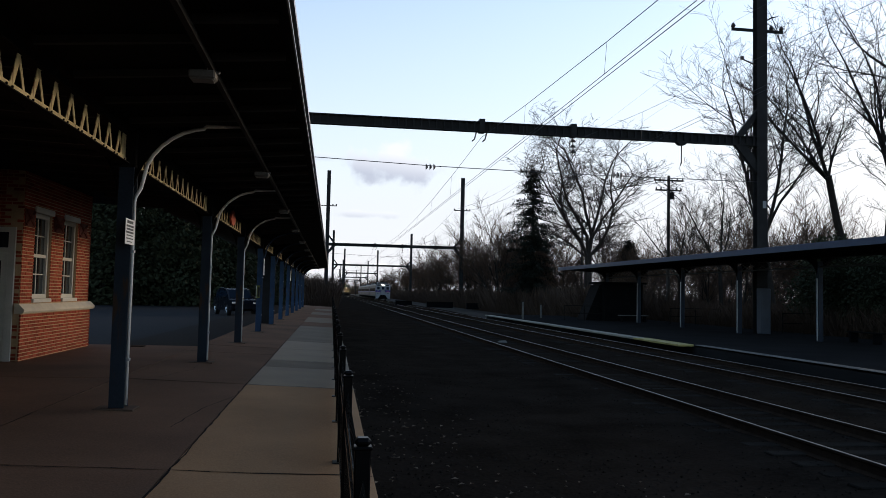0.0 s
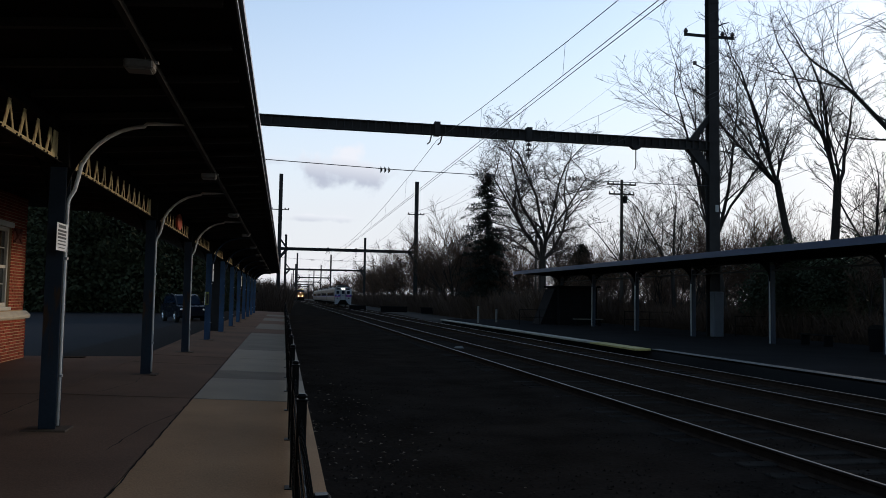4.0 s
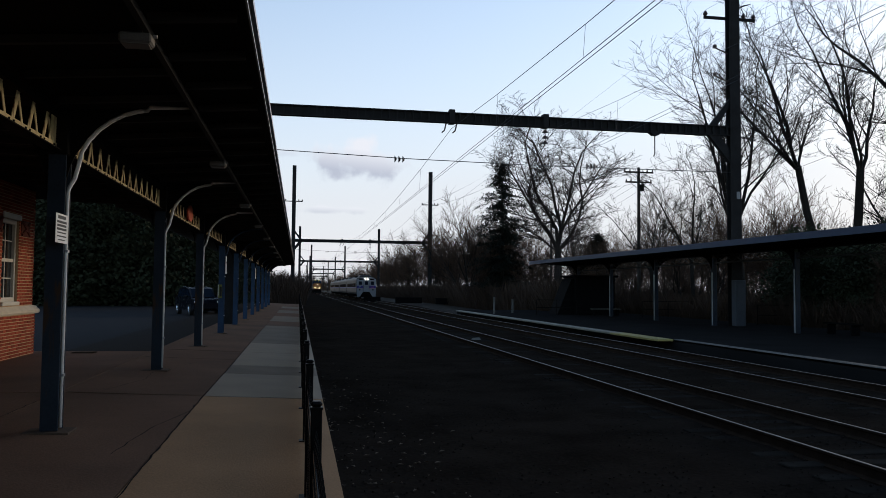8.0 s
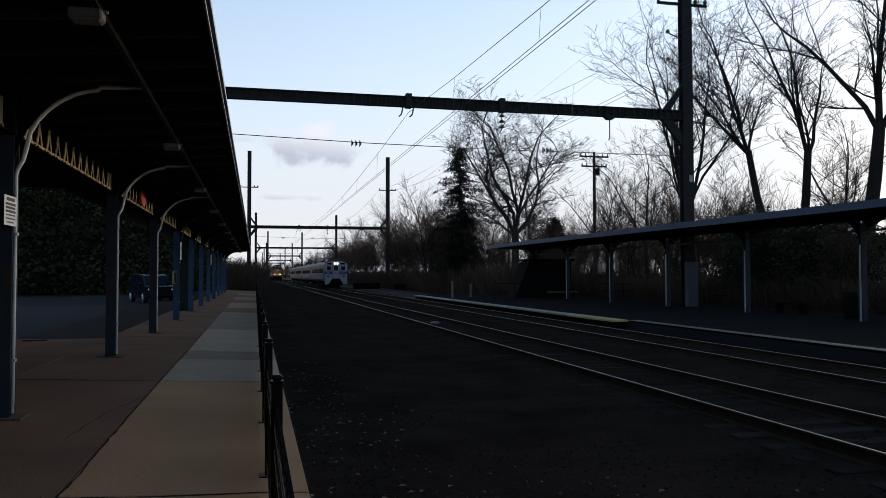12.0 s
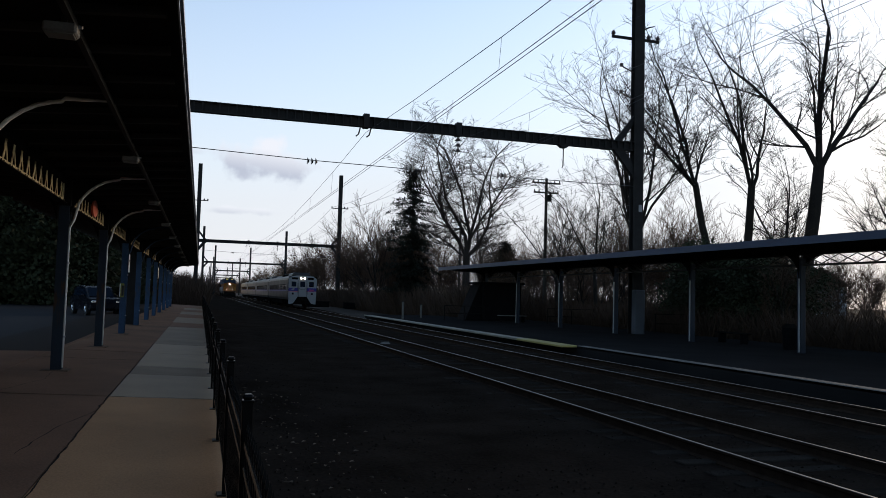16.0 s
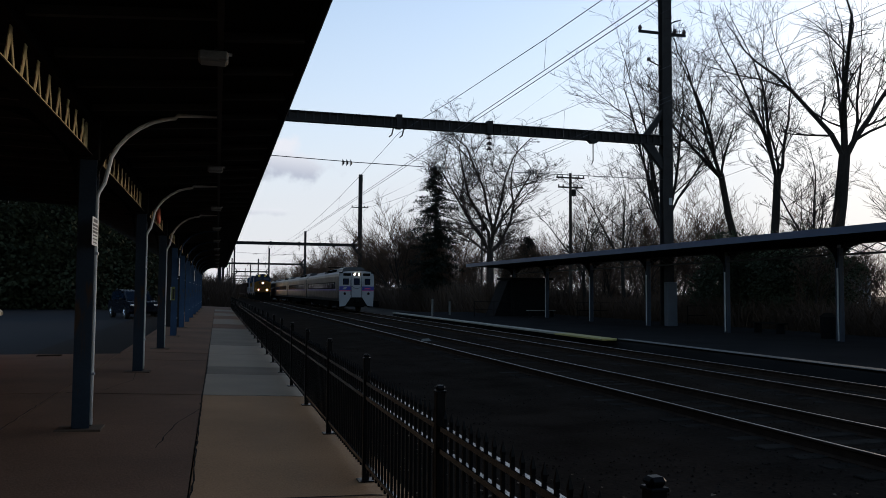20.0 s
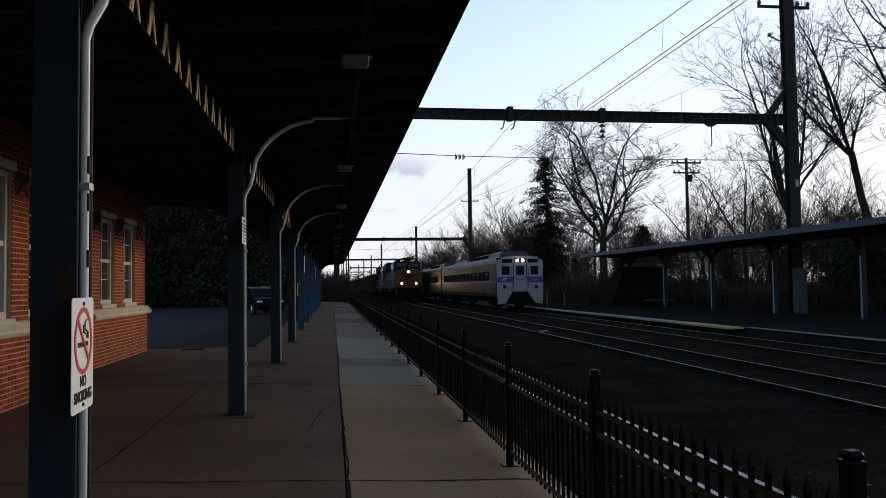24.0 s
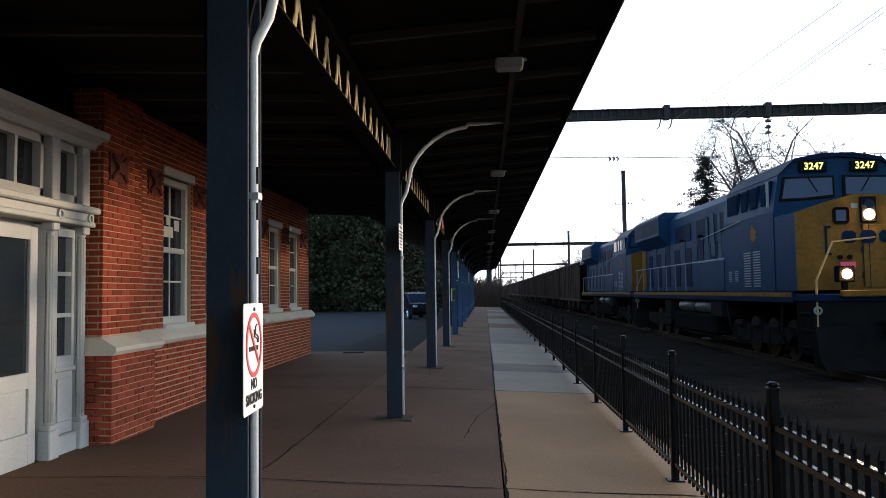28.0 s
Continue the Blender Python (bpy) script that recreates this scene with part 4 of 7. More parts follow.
def conifer(x, y, h, seed, label, width=2.2):
    """A ragged conifer: separate boughs of small needle sprays round a straight trunk, with gaps between them."""
    rnd = random.Random(seed)
    t = thing("conifer_tree", label, "tree", (x, y, -0.6))
    part("trunk", Geo().tube([(0, 0, 0), (0.1, 0, h * 0.5), (0, 0, h * 0.97)], [h * 0.016, h * 0.011, 0.02], 7), M_BARK, t)
    g = Geo()
    limbs = Geo()
    z = h * 0.10
    while z < h * 0.985:
        f = 1 - z / h
        r = width * min(1.0, 0.26 + 1.9 * f ** 0.85) * (0.76 + 0.24 * math.sin(z * 2.9))
        for k in range(rnd.randint(4, 6)):
            a = rnd.uniform(0, 6.28)
            rr = r * rnd.uniform(0.5, 1.15)
            d = Vector((math.cos(a), math.sin(a), 0))
            rise = rnd.uniform(-0.1, 0.35)
            limbs.tube([(0, 0, z), d * rr * 0.6 + Vector((0, 0, z + rr * rise * 0.5)), d * rr + Vector((0, 0, z + rr * (rise - 0.25)))], [0.035, 0.02, 0.008], 3, caps=False)
            n = int(26 + rr * 44)
            for q in range(n):
                u = ((q + rnd.random()) / n) ** 0.7
                p = d * rr * u + Vector((rnd.gauss(0, 0.06 + 0.16 * u), rnd.gauss(0, 0.06 + 0.16 * u), z + rr * (rise * u - 0.25 * u * u) + rnd.gauss(0, 0.10)))
                s = rnd.uniform(0.10, 0.26)
                e = (d + Vector((rnd.gauss(0, 0.7), rnd.gauss(0, 0.7), rnd.gauss(-0.1, 0.5)))).normalized()
                m = e.cross((0, 0, 1)).normalized()
                g.add([p - m * s * 0.3, p + e * s, p + m * s * 0.3, p - e * s * 0.5 + Vector((0, 0, 0.05))], [(0, 1, 2, 3)])
        z += h * 0.016 * rnd.uniform(0.6, 1.6)
    part("branch", limbs, M_BARK, t)
    part("foliage", g, M_CONIFER, t)
    return t


def leaf_kind(h, r, seed):
    """A dense evergreen: clumps of small leaves round hidden limbs, as one mesh."""
    rnd = random.Random(seed)
    g = Geo()
    for c in range(105):
        a, u = rnd.uniform(0, 6.28), rnd.random()
        z = h * (0.04 + 0.94 * rnd.random())
        rr = r * math.sqrt(max(0.06, 1 - ((z / h - 0.4) / 0.64) ** 2)) * math.sqrt(u)
        cc = Vector((math.cos(a) * rr, math.sin(a) * rr, z))
        cs = r * rnd.uniform(0.10, 0.24)
        for q in range(60):
            p = cc + Vector((rnd.gauss(0, cs), rnd.gauss(0, cs), rnd.gauss(0, cs * 0.7)))
            s = rnd.uniform(0.09, 0.2)
            n = Vector((rnd.gauss(0, 1), rnd.gauss(0, 1), rnd.gauss(0, 1))).normalized()
            m = n.orthogonal().normalized()
            g.add([p - m * s, p + n * s * 0.7, p + m * s, p - n * s * 0.6], [(0, 1, 2, 3)])
    trunk = Geo().tube([(0, 0, 0), (0.1, 0, h * 0.5), (0, 0.1, h * 0.9)], [h * 0.025, h * 0.015, 0.03], 7)
    return trunk.mesh("trunk", M_BARK), g.mesh("foliage", M_LEAF)


def leafy(kind, x, y, s, rz):
    t = thing("evergreen_tree", "dense dark evergreen behind the parking lot", "tree", (x, y, -0.6), rz, "evergreens behind the lot")
    for name, me in zip(("trunk", "foliage"), kind):
        o = part(name, me, None, t)
        o.scale = (s, s, s)
    return t


def build_trees():
    big = [tree_kind("tree", s, 18, "tall bare winter tree with fine twigs", levels=5, trunk=0.38, fork=0.30, spread=0.46, kids=(5, 4, 5, 5, 3), thin=0.0115, lift=0.055) for s in (4, 9)]
    mid = [tree_kind("tree", s, 13, "bare winter tree in the thicket", levels=4, trunk=0.15, fork=0.18, spread=0.44, kids=(7, 6, 6, 4), thin=0.015, lift=0.06) for s in (31, 32, 33, 34, 35)]
    group = "tall trees behind the far platform"
    fine = dict(levels=5, spread=0.50, kids=(5, 7, 6, 5, 4), thin=0.0095, lift=0.03, crook=0.15, reach=(0.28, 0.62))
    # the five great trees behind the far canopy, each with its own lean and limbs
    oak = tree_kind("tree", 71, 24, "massive bare tree forking into three heavy limbs", trunk=0.50, fork_z=12.6, lean=(1.9, 0.4), limbs=((178, 28, 13.0, 0.50), (60, 6, 13.5, 0.66), (5, 38, 13.0, 0.58), (300, 24, 9.0, 0.34), (120, 20, 9.5, 0.36)), **fine)
    plant(oak, 42.0, 48, 1.0, 0, group)
    ash = tree_kind("tree", 72, 20, "tall bare tree with long upright limbs", trunk=0.32, fork_z=10.6, lean=(0.7, 0), limbs=((180, 20, 11.0, 0.50), (90, 5, 11.0, 0.60), (0, 28, 8.0, 0.55), (250, 25, 7.0, 0.4)), **fine)
    plant(ash, 36.9, 48, 1.0, 0, group)
    elm = tree_kind("tree", 73, 18, "bare tree leaning over with a fan of limbs", trunk=0.27, fork_z=10.6, lean=(-2.1, 0), limbs=((180, 42, 7.5, 0.55), (185, 24, 9.5, 0.60), (150, 10, 10.5, 0.62), (20, 8, 5.0, 0.45), (210, 52, 6.5, 0.45), (160, 36, 8.0, 0.45)), **fine)
    plant(elm, 35.0, 48, 1.0, 0, group)
    maple = tree_kind("tree", 74, 18, "bare spreading tree half hidden by the catenary pole", trunk=0.26, fork_z=6.6, lean=(-0.6, 0), limbs=((180, 28, 9.5, 0.55), (175, 14, 11.5, 0.60), (90, 5, 11.5, 0.60), (5, 12, 11.5, 0.6), (10, 26, 9.0, 0.5), (200, 40, 8.0, 0.45)), **fine)
    plant(maple, 28.9, 48, 1.0, 0, group)
    thin_tree = tree_kind("tree", 75, 14, "slim bare tree with several leaning stems", trunk=0.17, fork_z=5.2, lean=(-0.2, 0), limbs=((180, 32, 7.5, 0.7), (170, 14, 8.0, 0.7), (10, 10, 6.0, 0.5), (0, 24, 5.0, 0.4)), **fine)
    plant(thin_tree, 39.9, 47, 1.0, 0, group)
    plant(thin_tree, 26.4, 50, 0.85, 10, group)
    plant(thin_tree, 24.9, 53, 0.72, 330, group)
    for k, (x, y, s, r) in enumerate([(52.5, 50, 1.15, 300), (50, 33, 1.1, 40), (58, 44, 1.2, 160)]):
        plant(big[k % 2], x, y, s, r, group)
    syc = tree_kind("tree", 52, 22, "spreading bare tree with crooked limbs", levels=5, trunk=0.43, fork_z=6.6, spread=0.60, kids=(7, 8, 7, 6, 4), thin=0.0145, lift=0.02, crook=0.30, reach=(0.28, 0.58),
                    limbs=((180, 30, 13.0, 0.50), (172, 12, 14.5, 0.55), (60, 8, 15.0, 0.55), (10, 17, 14.5, 0.55), (356, 36, 13.0, 0.50), (250, 20, 13.0, 0.45), (110, 24, 12.0, 0.45), (20, 55, 7.5, 0.35), (185, 52, 7.0, 0.35)))
    plant(syc, 27.0, 80, 1.0, 0)
    plant(syc, 32.5, 90, 0.55, 200)
    conifer(20.9, 80, 15.6, 5, "dark dense conifer standing among bare trees", 3.3)
    conifer(33.0, 84, 8.5, 8, "dark dense conifer standing among bare trees", 2.6)
    rnd = random.Random(77)
    # the tall edge of the wood along the line, beyond the conifer
    for i in range(62):
        y = 104 + 200 * rnd.random() ** 1.5
        x = 22.5 + (y - 100) * 0.015 + 10 * rnd.random()
        plant(mid[i % 5], x, y, rnd.uniform(0.8, 1.2), rnd.uniform(0, 360), "bare trees along the line")
    # lower growth behind it
    for i in range(76):
        y = 70 + 110 * rnd.random()
        x = 30 + 48 * rnd.random() ** 1.2
        plant(mid[i % 5], x, y, rnd.uniform(0.45, 0.8) * (0.8 + y / 300), rnd.uniform(0, 360), "bare trees along the line")
    for i in range(22):
        y = 130 + 330 * rnd.random()
        x = -6 - 25 * rnd.random() ** 1.3
        plant(mid[i % 5], x, y, rnd.uniform(0.5, 0.9), rnd.uniform(0, 360), "bare trees along the line")
    for i in range(50):
        y = 300 + 480 * rnd.random()
        x = rnd.choice((-1, 1, 1)) * (16 + 30 * rnd.random()) + 8
        plant(mid[i % 5], x, y, rnd.uniform(0.9, 1.4), rnd.uniform(0, 360), "bare trees along the line")
    for i in range(16):
        plant(mid[i % 5], rnd.uniform(25, 52), rnd.uniform(52, 80), rnd.uniform(0.4, 0.7), rnd.uniform(0, 360), "bare trees along the line")
    # the wood that closes the line where it bends away
    for i in range(44):
        plant(mid[i % 5], -60 + 120 * (i + rnd.random()) / 44, rnd.uniform(770, 830), rnd.uniform(1.0, 1.6), rnd.uniform(0, 360), "bare trees along the line")
    # the younger wood between and behind the great trees
    for i in range(40):
        x = rnd.uniform(27, 58)
        plant(mid[i % 5], x, rnd.uniform(51, 74), rnd.uniform(0.55, 0.95) * (1.0 if x < 46 else 0.6), rnd.uniform(0, 360), "bare trees along the line")
    # thicket behind the far platform, seen under its roof
    for i in range(58):
        x, y, k, a = rnd.uniform(24.5, 56), rnd.uniform(8, 66), rnd.uniform(0.25, 0.5), rnd.uniform(0, 360)
        if i % 2:
            plant(mid[i % 5], x, y, k, a, "bare trees along the line")
    # dark evergreens behind the parking lot
    kinds = [leaf_kind(10, 3.3, 400 + k) for k in range(4)]
    for i in range(8):
        t = leafy(kinds[i % 4], rnd.uniform(25.6, 28.5), 31.6 + i * 1.05, rnd.uniform(0.40, 0.56), rnd.uniform(0, 360))
        tagged(t, "dark evergreen bush behind the far platform", "bush", "evergreen bushes behind the far platform")
    for i in range(68):
        x, y = -8 - (i % 17) * 2.7 + rnd.uniform(-1, 1), 76 + (i // 17) * 5 + rnd.uniform(-2, 2) - (i % 17) * 0.4
        leafy(kinds[i % 4], x, y, rnd.uniform(0.95, 1.35), rnd.uniform(0, 360))
    for i in range(16):
        leafy(kinds[i % 4], rnd.uniform(-16, -3.4), rnd.uniform(90, 116), rnd.uniform(0.4, 0.75), rnd.uniform(0, 360))
    # low brush along both sides of the line
    g = Geo()
    for i in range(42000):
        if i % 3:
            y = 58 + 300 * rnd.random() ** 1.6
            x = 19.5 + (y - 56) * 0.012 + 26 * rnd.random() ** 2
            s = rnd.uniform(0.8, 3.4)
        else:
            y = -2 + 66 * rnd.random()
            x = 23.6 + 14 * rnd.random()
            s = rnd.uniform(0.5, 2.7) * (0.6 + 0.4 * math.sin(y * 0.9) * math.sin(x * 1.3))
        dx, dy = rnd.gauss(0, 0.3) * s, rnd.gauss(0, 0.3) * s
        w = 0.014 + 0.0002 * y
        g.add([(x - w, y, -0.6), (x + w, y, -0.6), (x + dx * 0.6 + w, y + dy * 0.6, s * 0.7 - 0.6), (x + dx, y + dy, s - 0.6), (x + dx * 0.6 - w, y + dy * 0.6, s * 0.7 - 0.6)], [(0, 1, 2, 3, 4)])
    for i in range(4200):
        x, y = rnd.uniform(-9, 1.0), rnd.uniform(89, 150)
        s = rnd.uniform(1.2, 3.0 + (y - 89) * 0.05)
        dx, dy, w = rnd.gauss(0, 0.3) * s, rnd.gauss(0, 0.3) * s, rnd.uniform(0.015, 0.05)
        g.add([(x - w, y, -0.6), (x + w, y, -0.6), (x + dx * 0.6 + w, y + dy * 0.6, s * 0.7 - 0.6), (x + dx, y + dy, s - 0.6), (x + dx * 0.6 - w, y + dy * 0.6, s * 0.7 - 0.6)], [(0, 1, 2, 3, 4)])
    for i in range(2600):
        x, y = rnd.uniform(-70, 70), rnd.uniform(765, 800)
        s = rnd.uniform(3.0, 11.0)
        dx, w = rnd.gauss(0, 0.15) * s, rnd.uniform(0.08, 0.22)
        g.add([(x - w, y, -0.6), (x + w, y, -0.6), (x + dx * 0.6 + w, y, s * 0.7 - 0.6), (x + dx, y, s - 0.6), (x + dx * 0.6 - w, y, s * 0.7 - 0.6)], [(0, 1, 2, 3, 4)])
    for i in range(26000):
        x, y = 23.7 + 5.5 * rnd.random(), -8 + 74 * rnd.random() ** 1.25
        s = rnd.uniform(0.8, 1.9 if y < 22 else 2.2)
        dx, dy = rnd.gauss(0, 0.35) * s, rnd.gauss(0, 0.35) * s
        w = rnd.uniform(0.008, 0.024)
        g.add([(x - w, y, -0.6), (x + w, y, -0.6), (x + dx * 0.6 + w, y + dy * 0.6, s * 0.7 - 0.6), (x + dx, y + dy, s - 0.6), (x + dx * 0.6 - w, y + dy * 0.6, s * 0.7 - 0.6)], [(0, 1, 2, 3, 4)])
    solid("brush", g, M_BRUSH, "tangled brown winter brush beyond the far platform", "brush", kind="stuff")


# ---------------------------------------------------------------- station building
BW, BH, BJ = 0.200, 0.057, 0.011
BRICK_MESH = {}


def brick_mesh(w, turn):
    """One brick of a front (turn 0, facing +x) or of an end (turn 1, facing -y), its outer face at zero."""
    key = (round(w, 3), turn)
    if key not in BRICK_MESH:
        g = Geo()
        c, d = 0.004, 0.03
        a, b, z0, z1 = 0.0, w, 0.0, BH
        v = [(-d, a, z0), (-d, b, z0), (-d, b, z1), (-d, a, z1), (-c, a, z0), (-c, b, z0), (-c, b, z1), (-c, a, z1), (0, a + c, z0 + c), (0, b - c, z0 + c), (0, b - c, z1 - c), (0, a + c, z1 - c)]
        if turn:
            v = [(y, -x, z) for x, y, z in v]
        g.add(v, [(0, 1, 5, 4), (1, 2, 6, 5), (2, 3, 7, 6), (3, 0, 4, 7), (4, 5, 9, 8), (5, 6, 10, 9), (6, 7, 11, 10), (7, 4, 8, 11), (8, 9, 10, 11)])
        BRICK_MESH[key] = g.mesh("brick", M_BRICK)
    return BRICK_MESH[key]


def bricks(parent, turn, at, a0, a1, z0, z1, holes=(), loose=False, seed=1):
    """Running bond on a wall face; at is the plane, a0..a1 the stretch, holes are (a0, a1, z0, z1)."""
    rnd = random.Random(seed)
    joined = Geo()
    row, z = 0, z0
    while z + BH <= z1 + 0.001:
        spans = [(a0, a1)]
        for h in holes:
            if z + BH > h[2] and z < h[3]:
                spans = [s for q in spans for s in ((q[0], min(q[1], h[0])), (max(q[0], h[1]), q[1])) if s[1] - s[0] > 0.04]
        for s0, s1 in spans:
            a = s0
            first = True
            while a < s1 - 0.03:
                w = BW if not (first and row % 2) else BW / 2
                w = min(w, s1 - a)
                first = False
                p = rnd.uniform(-0.003, 0.003)
                if w > 0.03:
                    if loose:
                        me = brick_mesh(round(w, 2), turn)
                        part("brick", me, None, parent, at=(at + p, a, z) if not turn else (a, at - p, z))
                    else:
                        c = 0.004
                        x = at + p
                        v = [(x - 0.03, a, z), (x - 0.03, a + w, z), (x - 0.03, a + w, z + BH), (x - 0.03, a, z + BH), (x, a + c, z + c), (x, a + w - c, z + c), (x, a + w - c, z + BH - c), (x, a + c, z + BH - c)]
                        if turn:
                            v = [(yy, at - p - (xx - x), zz) for xx, yy, zz in v]
                        joined.add(v, [(0, 1, 5, 4), (1, 2, 6, 5), (2, 3, 7, 6), (3, 0, 4, 7), (4, 5, 6, 7)])
                a += w + BJ
        z += BH + BJ
        row += 1
    if joined.v:
        tagged(part("brickwork", joined, M_BRICK_J, parent), kind="stuff")


def wall_with_holes(x0, x1, a0, a1, z0, z1, holes):
    """A wall along y between two faces, with openings right through it."""
    g = Geo()
    ys = sorted({a0, a1, *[h[0] for h in holes], *[h[1] for h in holes]})
    for ya, yb in zip(ys, ys[1:]):
        zs = [(z0, z1)]
        for h in holes:
            if h[0] < (ya + yb) / 2 < h[1]:
                zs = [(z0, h[2]), (h[3], z1)]
        for za, zb in zs:
            if zb > za:
                g.box(x0, x1, ya, yb, max(za, z0), zb)
    return g


def sash_window(x, y0, y1, z0, z1, label):
    """A white double-hung sash window set back in a brick wall that faces +x."""
    w = thing("window", label, "window", (x, y0, z0), group="station windows", kind="structure")
    W, H = y1 - y0, z1 - z0
    f = Geo()
    f.cbox(-0.16, -0.06, 0.0, 0.075, 0, H, 0.008).cbox(-0.16, -0.06, W - 0.075, W, 0, H, 0.008).cbox(-0.16, -0.06, 0.075, W - 0.075, H - 0.09, H, 0.008)
    part("window_frame", f, M_WHITE, w)
    part("window_sill", Geo().cbox(-0.16, 0.045, -0.02, W + 0.02, -0.02, 0.06, 0.01).cbox(-0.15, -0.05, 0.06, W - 0.06, 0.06, 0.15, 0.006), M_WHITE, w)
    part("lintel_board", Geo().cbox(-0.08, 0.03, -0.05, W + 0.05, H, H + 0.12, 0.012), M_WHITE, w)
    part("meeting_rail", Geo().cbox(-0.15, -0.08, 0.07, W - 0.07, H * 0.52 - 0.035, H * 0.52 + 0.035, 0.006), M_WHITE, w)
    part("muntin", Geo().box(-0.14, -0.115, W / 2 - 0.013, W / 2 + 0.013, 0.15, H - 0.09), M_WHITE, w)
    part("muntin", Geo().box(-0.14, -0.117, 0.07, W - 0.07, H * 0.31 - 0.011, H * 0.31 + 0.011), M_WHITE, w)
    part("muntin", Geo().box(-0.14, -0.117, 0.07, W - 0.07, H * 0.75 - 0.011, H * 0.75 + 0.011), M_WHITE, w)
    part("pane", Geo().box(-0.13, -0.124, 0.07, W - 0.07, 0.14, H * 0.52), M_GLASS, w)
    part("pane", Geo().box(-0.132, -0.126, 0.07, W - 0.07, H * 0.52, H - 0.08), M_GLASS, w)
    return w


def entrance(x, y_end, z0):
    """White panelled doorway: door, pilasters, sidelight, transom lights and cornice, along a wall that faces +x, ending at y_end."""
    d = thing("door_1", "white panelled double entrance with sidelights, transom windows and pilasters", "door", (x, y_end, z0), kind="structure")
    part("backing", Geo().box(-0.14, -0.10, -3.9, -0.002, 0.0, 3.2), M_DOOR, d)
    # wall above the cornice: its shadow is put into the dark colour
    part("head_board", Geo().box(-0.14, -0.11, -3.9, -0.002, 3.2, 3.62), M_DKPAINT_SHADE, d, "wall over the cornice with its shade put into a dark colour")
    for y in (-0.10, -0.66, -2.60, -3.16):
        p = Geo().cbox(-0.02, 0.10, y - 0.085, y + 0.085, 0.0, 0.28, 0.01).cbox(-0.02, 0.09, y - 0.072, y + 0.072, 0.28, 0.33, 0.01)
        pil = part("pilaster", p, M_DOOR, d)
        sh = Geo()
        for k in range(6):                      # fluted half-column
            a = radians(-75 + 30 * k)
            sh.tube([(0.03 + 0.036 * math.cos(a), y + 0.045 * math.sin(a), 0.36), (0.03 + 0.034 * math.cos(a), y + 0.041 * math.sin(a), 2.10)], [0.017, 0.015], 6)
        sh.tube([(0.03, y, 0.33), (0.03, y, 0.38), (0.03, y, 2.10), (0.03, y, 2.15)], [0.060, 0.044, 0.040, 0.056], 14)
        part("shaft", sh, M_DOOR, pil, smooth=True)
        part("capital", Geo().cbox(-0.03, 0.10, y - 0.065, y + 0.065, 2.14, 2.22, 0.012), M_DOOR, pil)
        part("jamb", Geo().box(-0.10, 0.02, y - 0.06, y + 0.06, 0.0, 2.2), M_DOOR, d)
        part("medallion", Geo().ring((0.135, y, 2.30), 0.03, 0.05, "x", 0.02, 16), M_DOOR, d)
    part("entablature", Geo().cbox(-0.1, 0.14, -3.30, 0.0, 2.22, 2.27, 0.01).cbox(-0.1, 0.125, -3.29, -0.005, 2.27, 2.35, 0.006).cbox(-0.1, 0.18, -3.33, 0.03, 2.35, 2.42, 0.014), M_DOOR, d)
    for y0, y1 in ((-0.56, -0.20), (-3.06, -2.70)):
        s = part("sidelight", Geo().cbox(-0.1, 0.03, y0, y0 + 0.05, 0.84, 2.18, 0.006).cbox(-0.1, 0.03, y1 - 0.05, y1, 0.84, 2.18, 0.006).box(-0.1, 0.03, y0 + 0.05, y1 - 0.05, 0.84, 0.95).box(-0.1, 0.03, y0 + 0.05, y1 - 0.05, 2.10, 2.18).box(-0.1, 0.02, y0 + 0.05, y1 - 0.05, 1.32, 1.36).box(-0.1, 0.02, y0 + 0.05, y1 - 0.05, 1.72, 1.76), M_DOOR, d)
        part("pane", Geo().box(-0.05, -0.04, y0 + 0.04, y1 - 0.04, 0.9, 2.12), M_GLASS, s)
        part("apron_panel", Geo().cbox(-0.1, 0.02, y0, y1, 0.2, 0.82, 0.008).cbox(0.02, 0.035, y0 + 0.06, y1 - 0.06, 0.32, 0.74, 0.008).cbox(-0.1, 0.05, y0 - 0.01, y1 + 0.01, 0.80, 0.845, 0.01).cbox(-0.1, 0.06, y0 - 0.02, y1 + 0.02, 0.0, 0.2, 0.01), M_DOOR, d)
    for y0, y1 in ((-1.62, -0.80), (-2.46, -1.64)):
        leaf = part("door_leaf", Geo().cbox(-0.06, 0.0, y0, y0 + 0.12, 0.02, 2.16, 0.006).cbox(-0.06, 0.0, y1 - 0.12, y1, 0.02, 2.16, 0.006).box(-0.06, 0, y0 + 0.12, y1 - 0.12, 2.04, 2.16).box(-0.06, 0, y0 + 0.12, y1 - 0.12, 0.70, 0.84).box(-0.06, 0, y0 + 0.12, y1 - 0.12, 0.02, 0.3).cbox(-0.05, -0.02, y0 + 0.12, y1 - 0.12, 0.3, 0.70, 0.008), M_DOOR, d)
        part("pane", Geo().box(-0.035, -0.028, y0 + 0.11, y1 - 0.11, 0.83, 2.05), M_GLASS, leaf)
    for y0, y1, n in ((-0.56, -0.20, 1), (-2.46, -0.80, 4), (-3.06, -2.70, 1)):
        t = Geo().box(-0.1, 0.04, y0, y0 + 0.05, 2.42, 3.02).box(-0.1, 0.04, y1 - 0.05, y1, 2.42, 3.02).box(-0.1, 0.04, y0, y1, 2.42, 2.52).box(-0.1, 0.04, y0, y1, 2.94, 3.02)
        for k in range(1, n):
            yy = y0 + (y1 - y0) * k / n
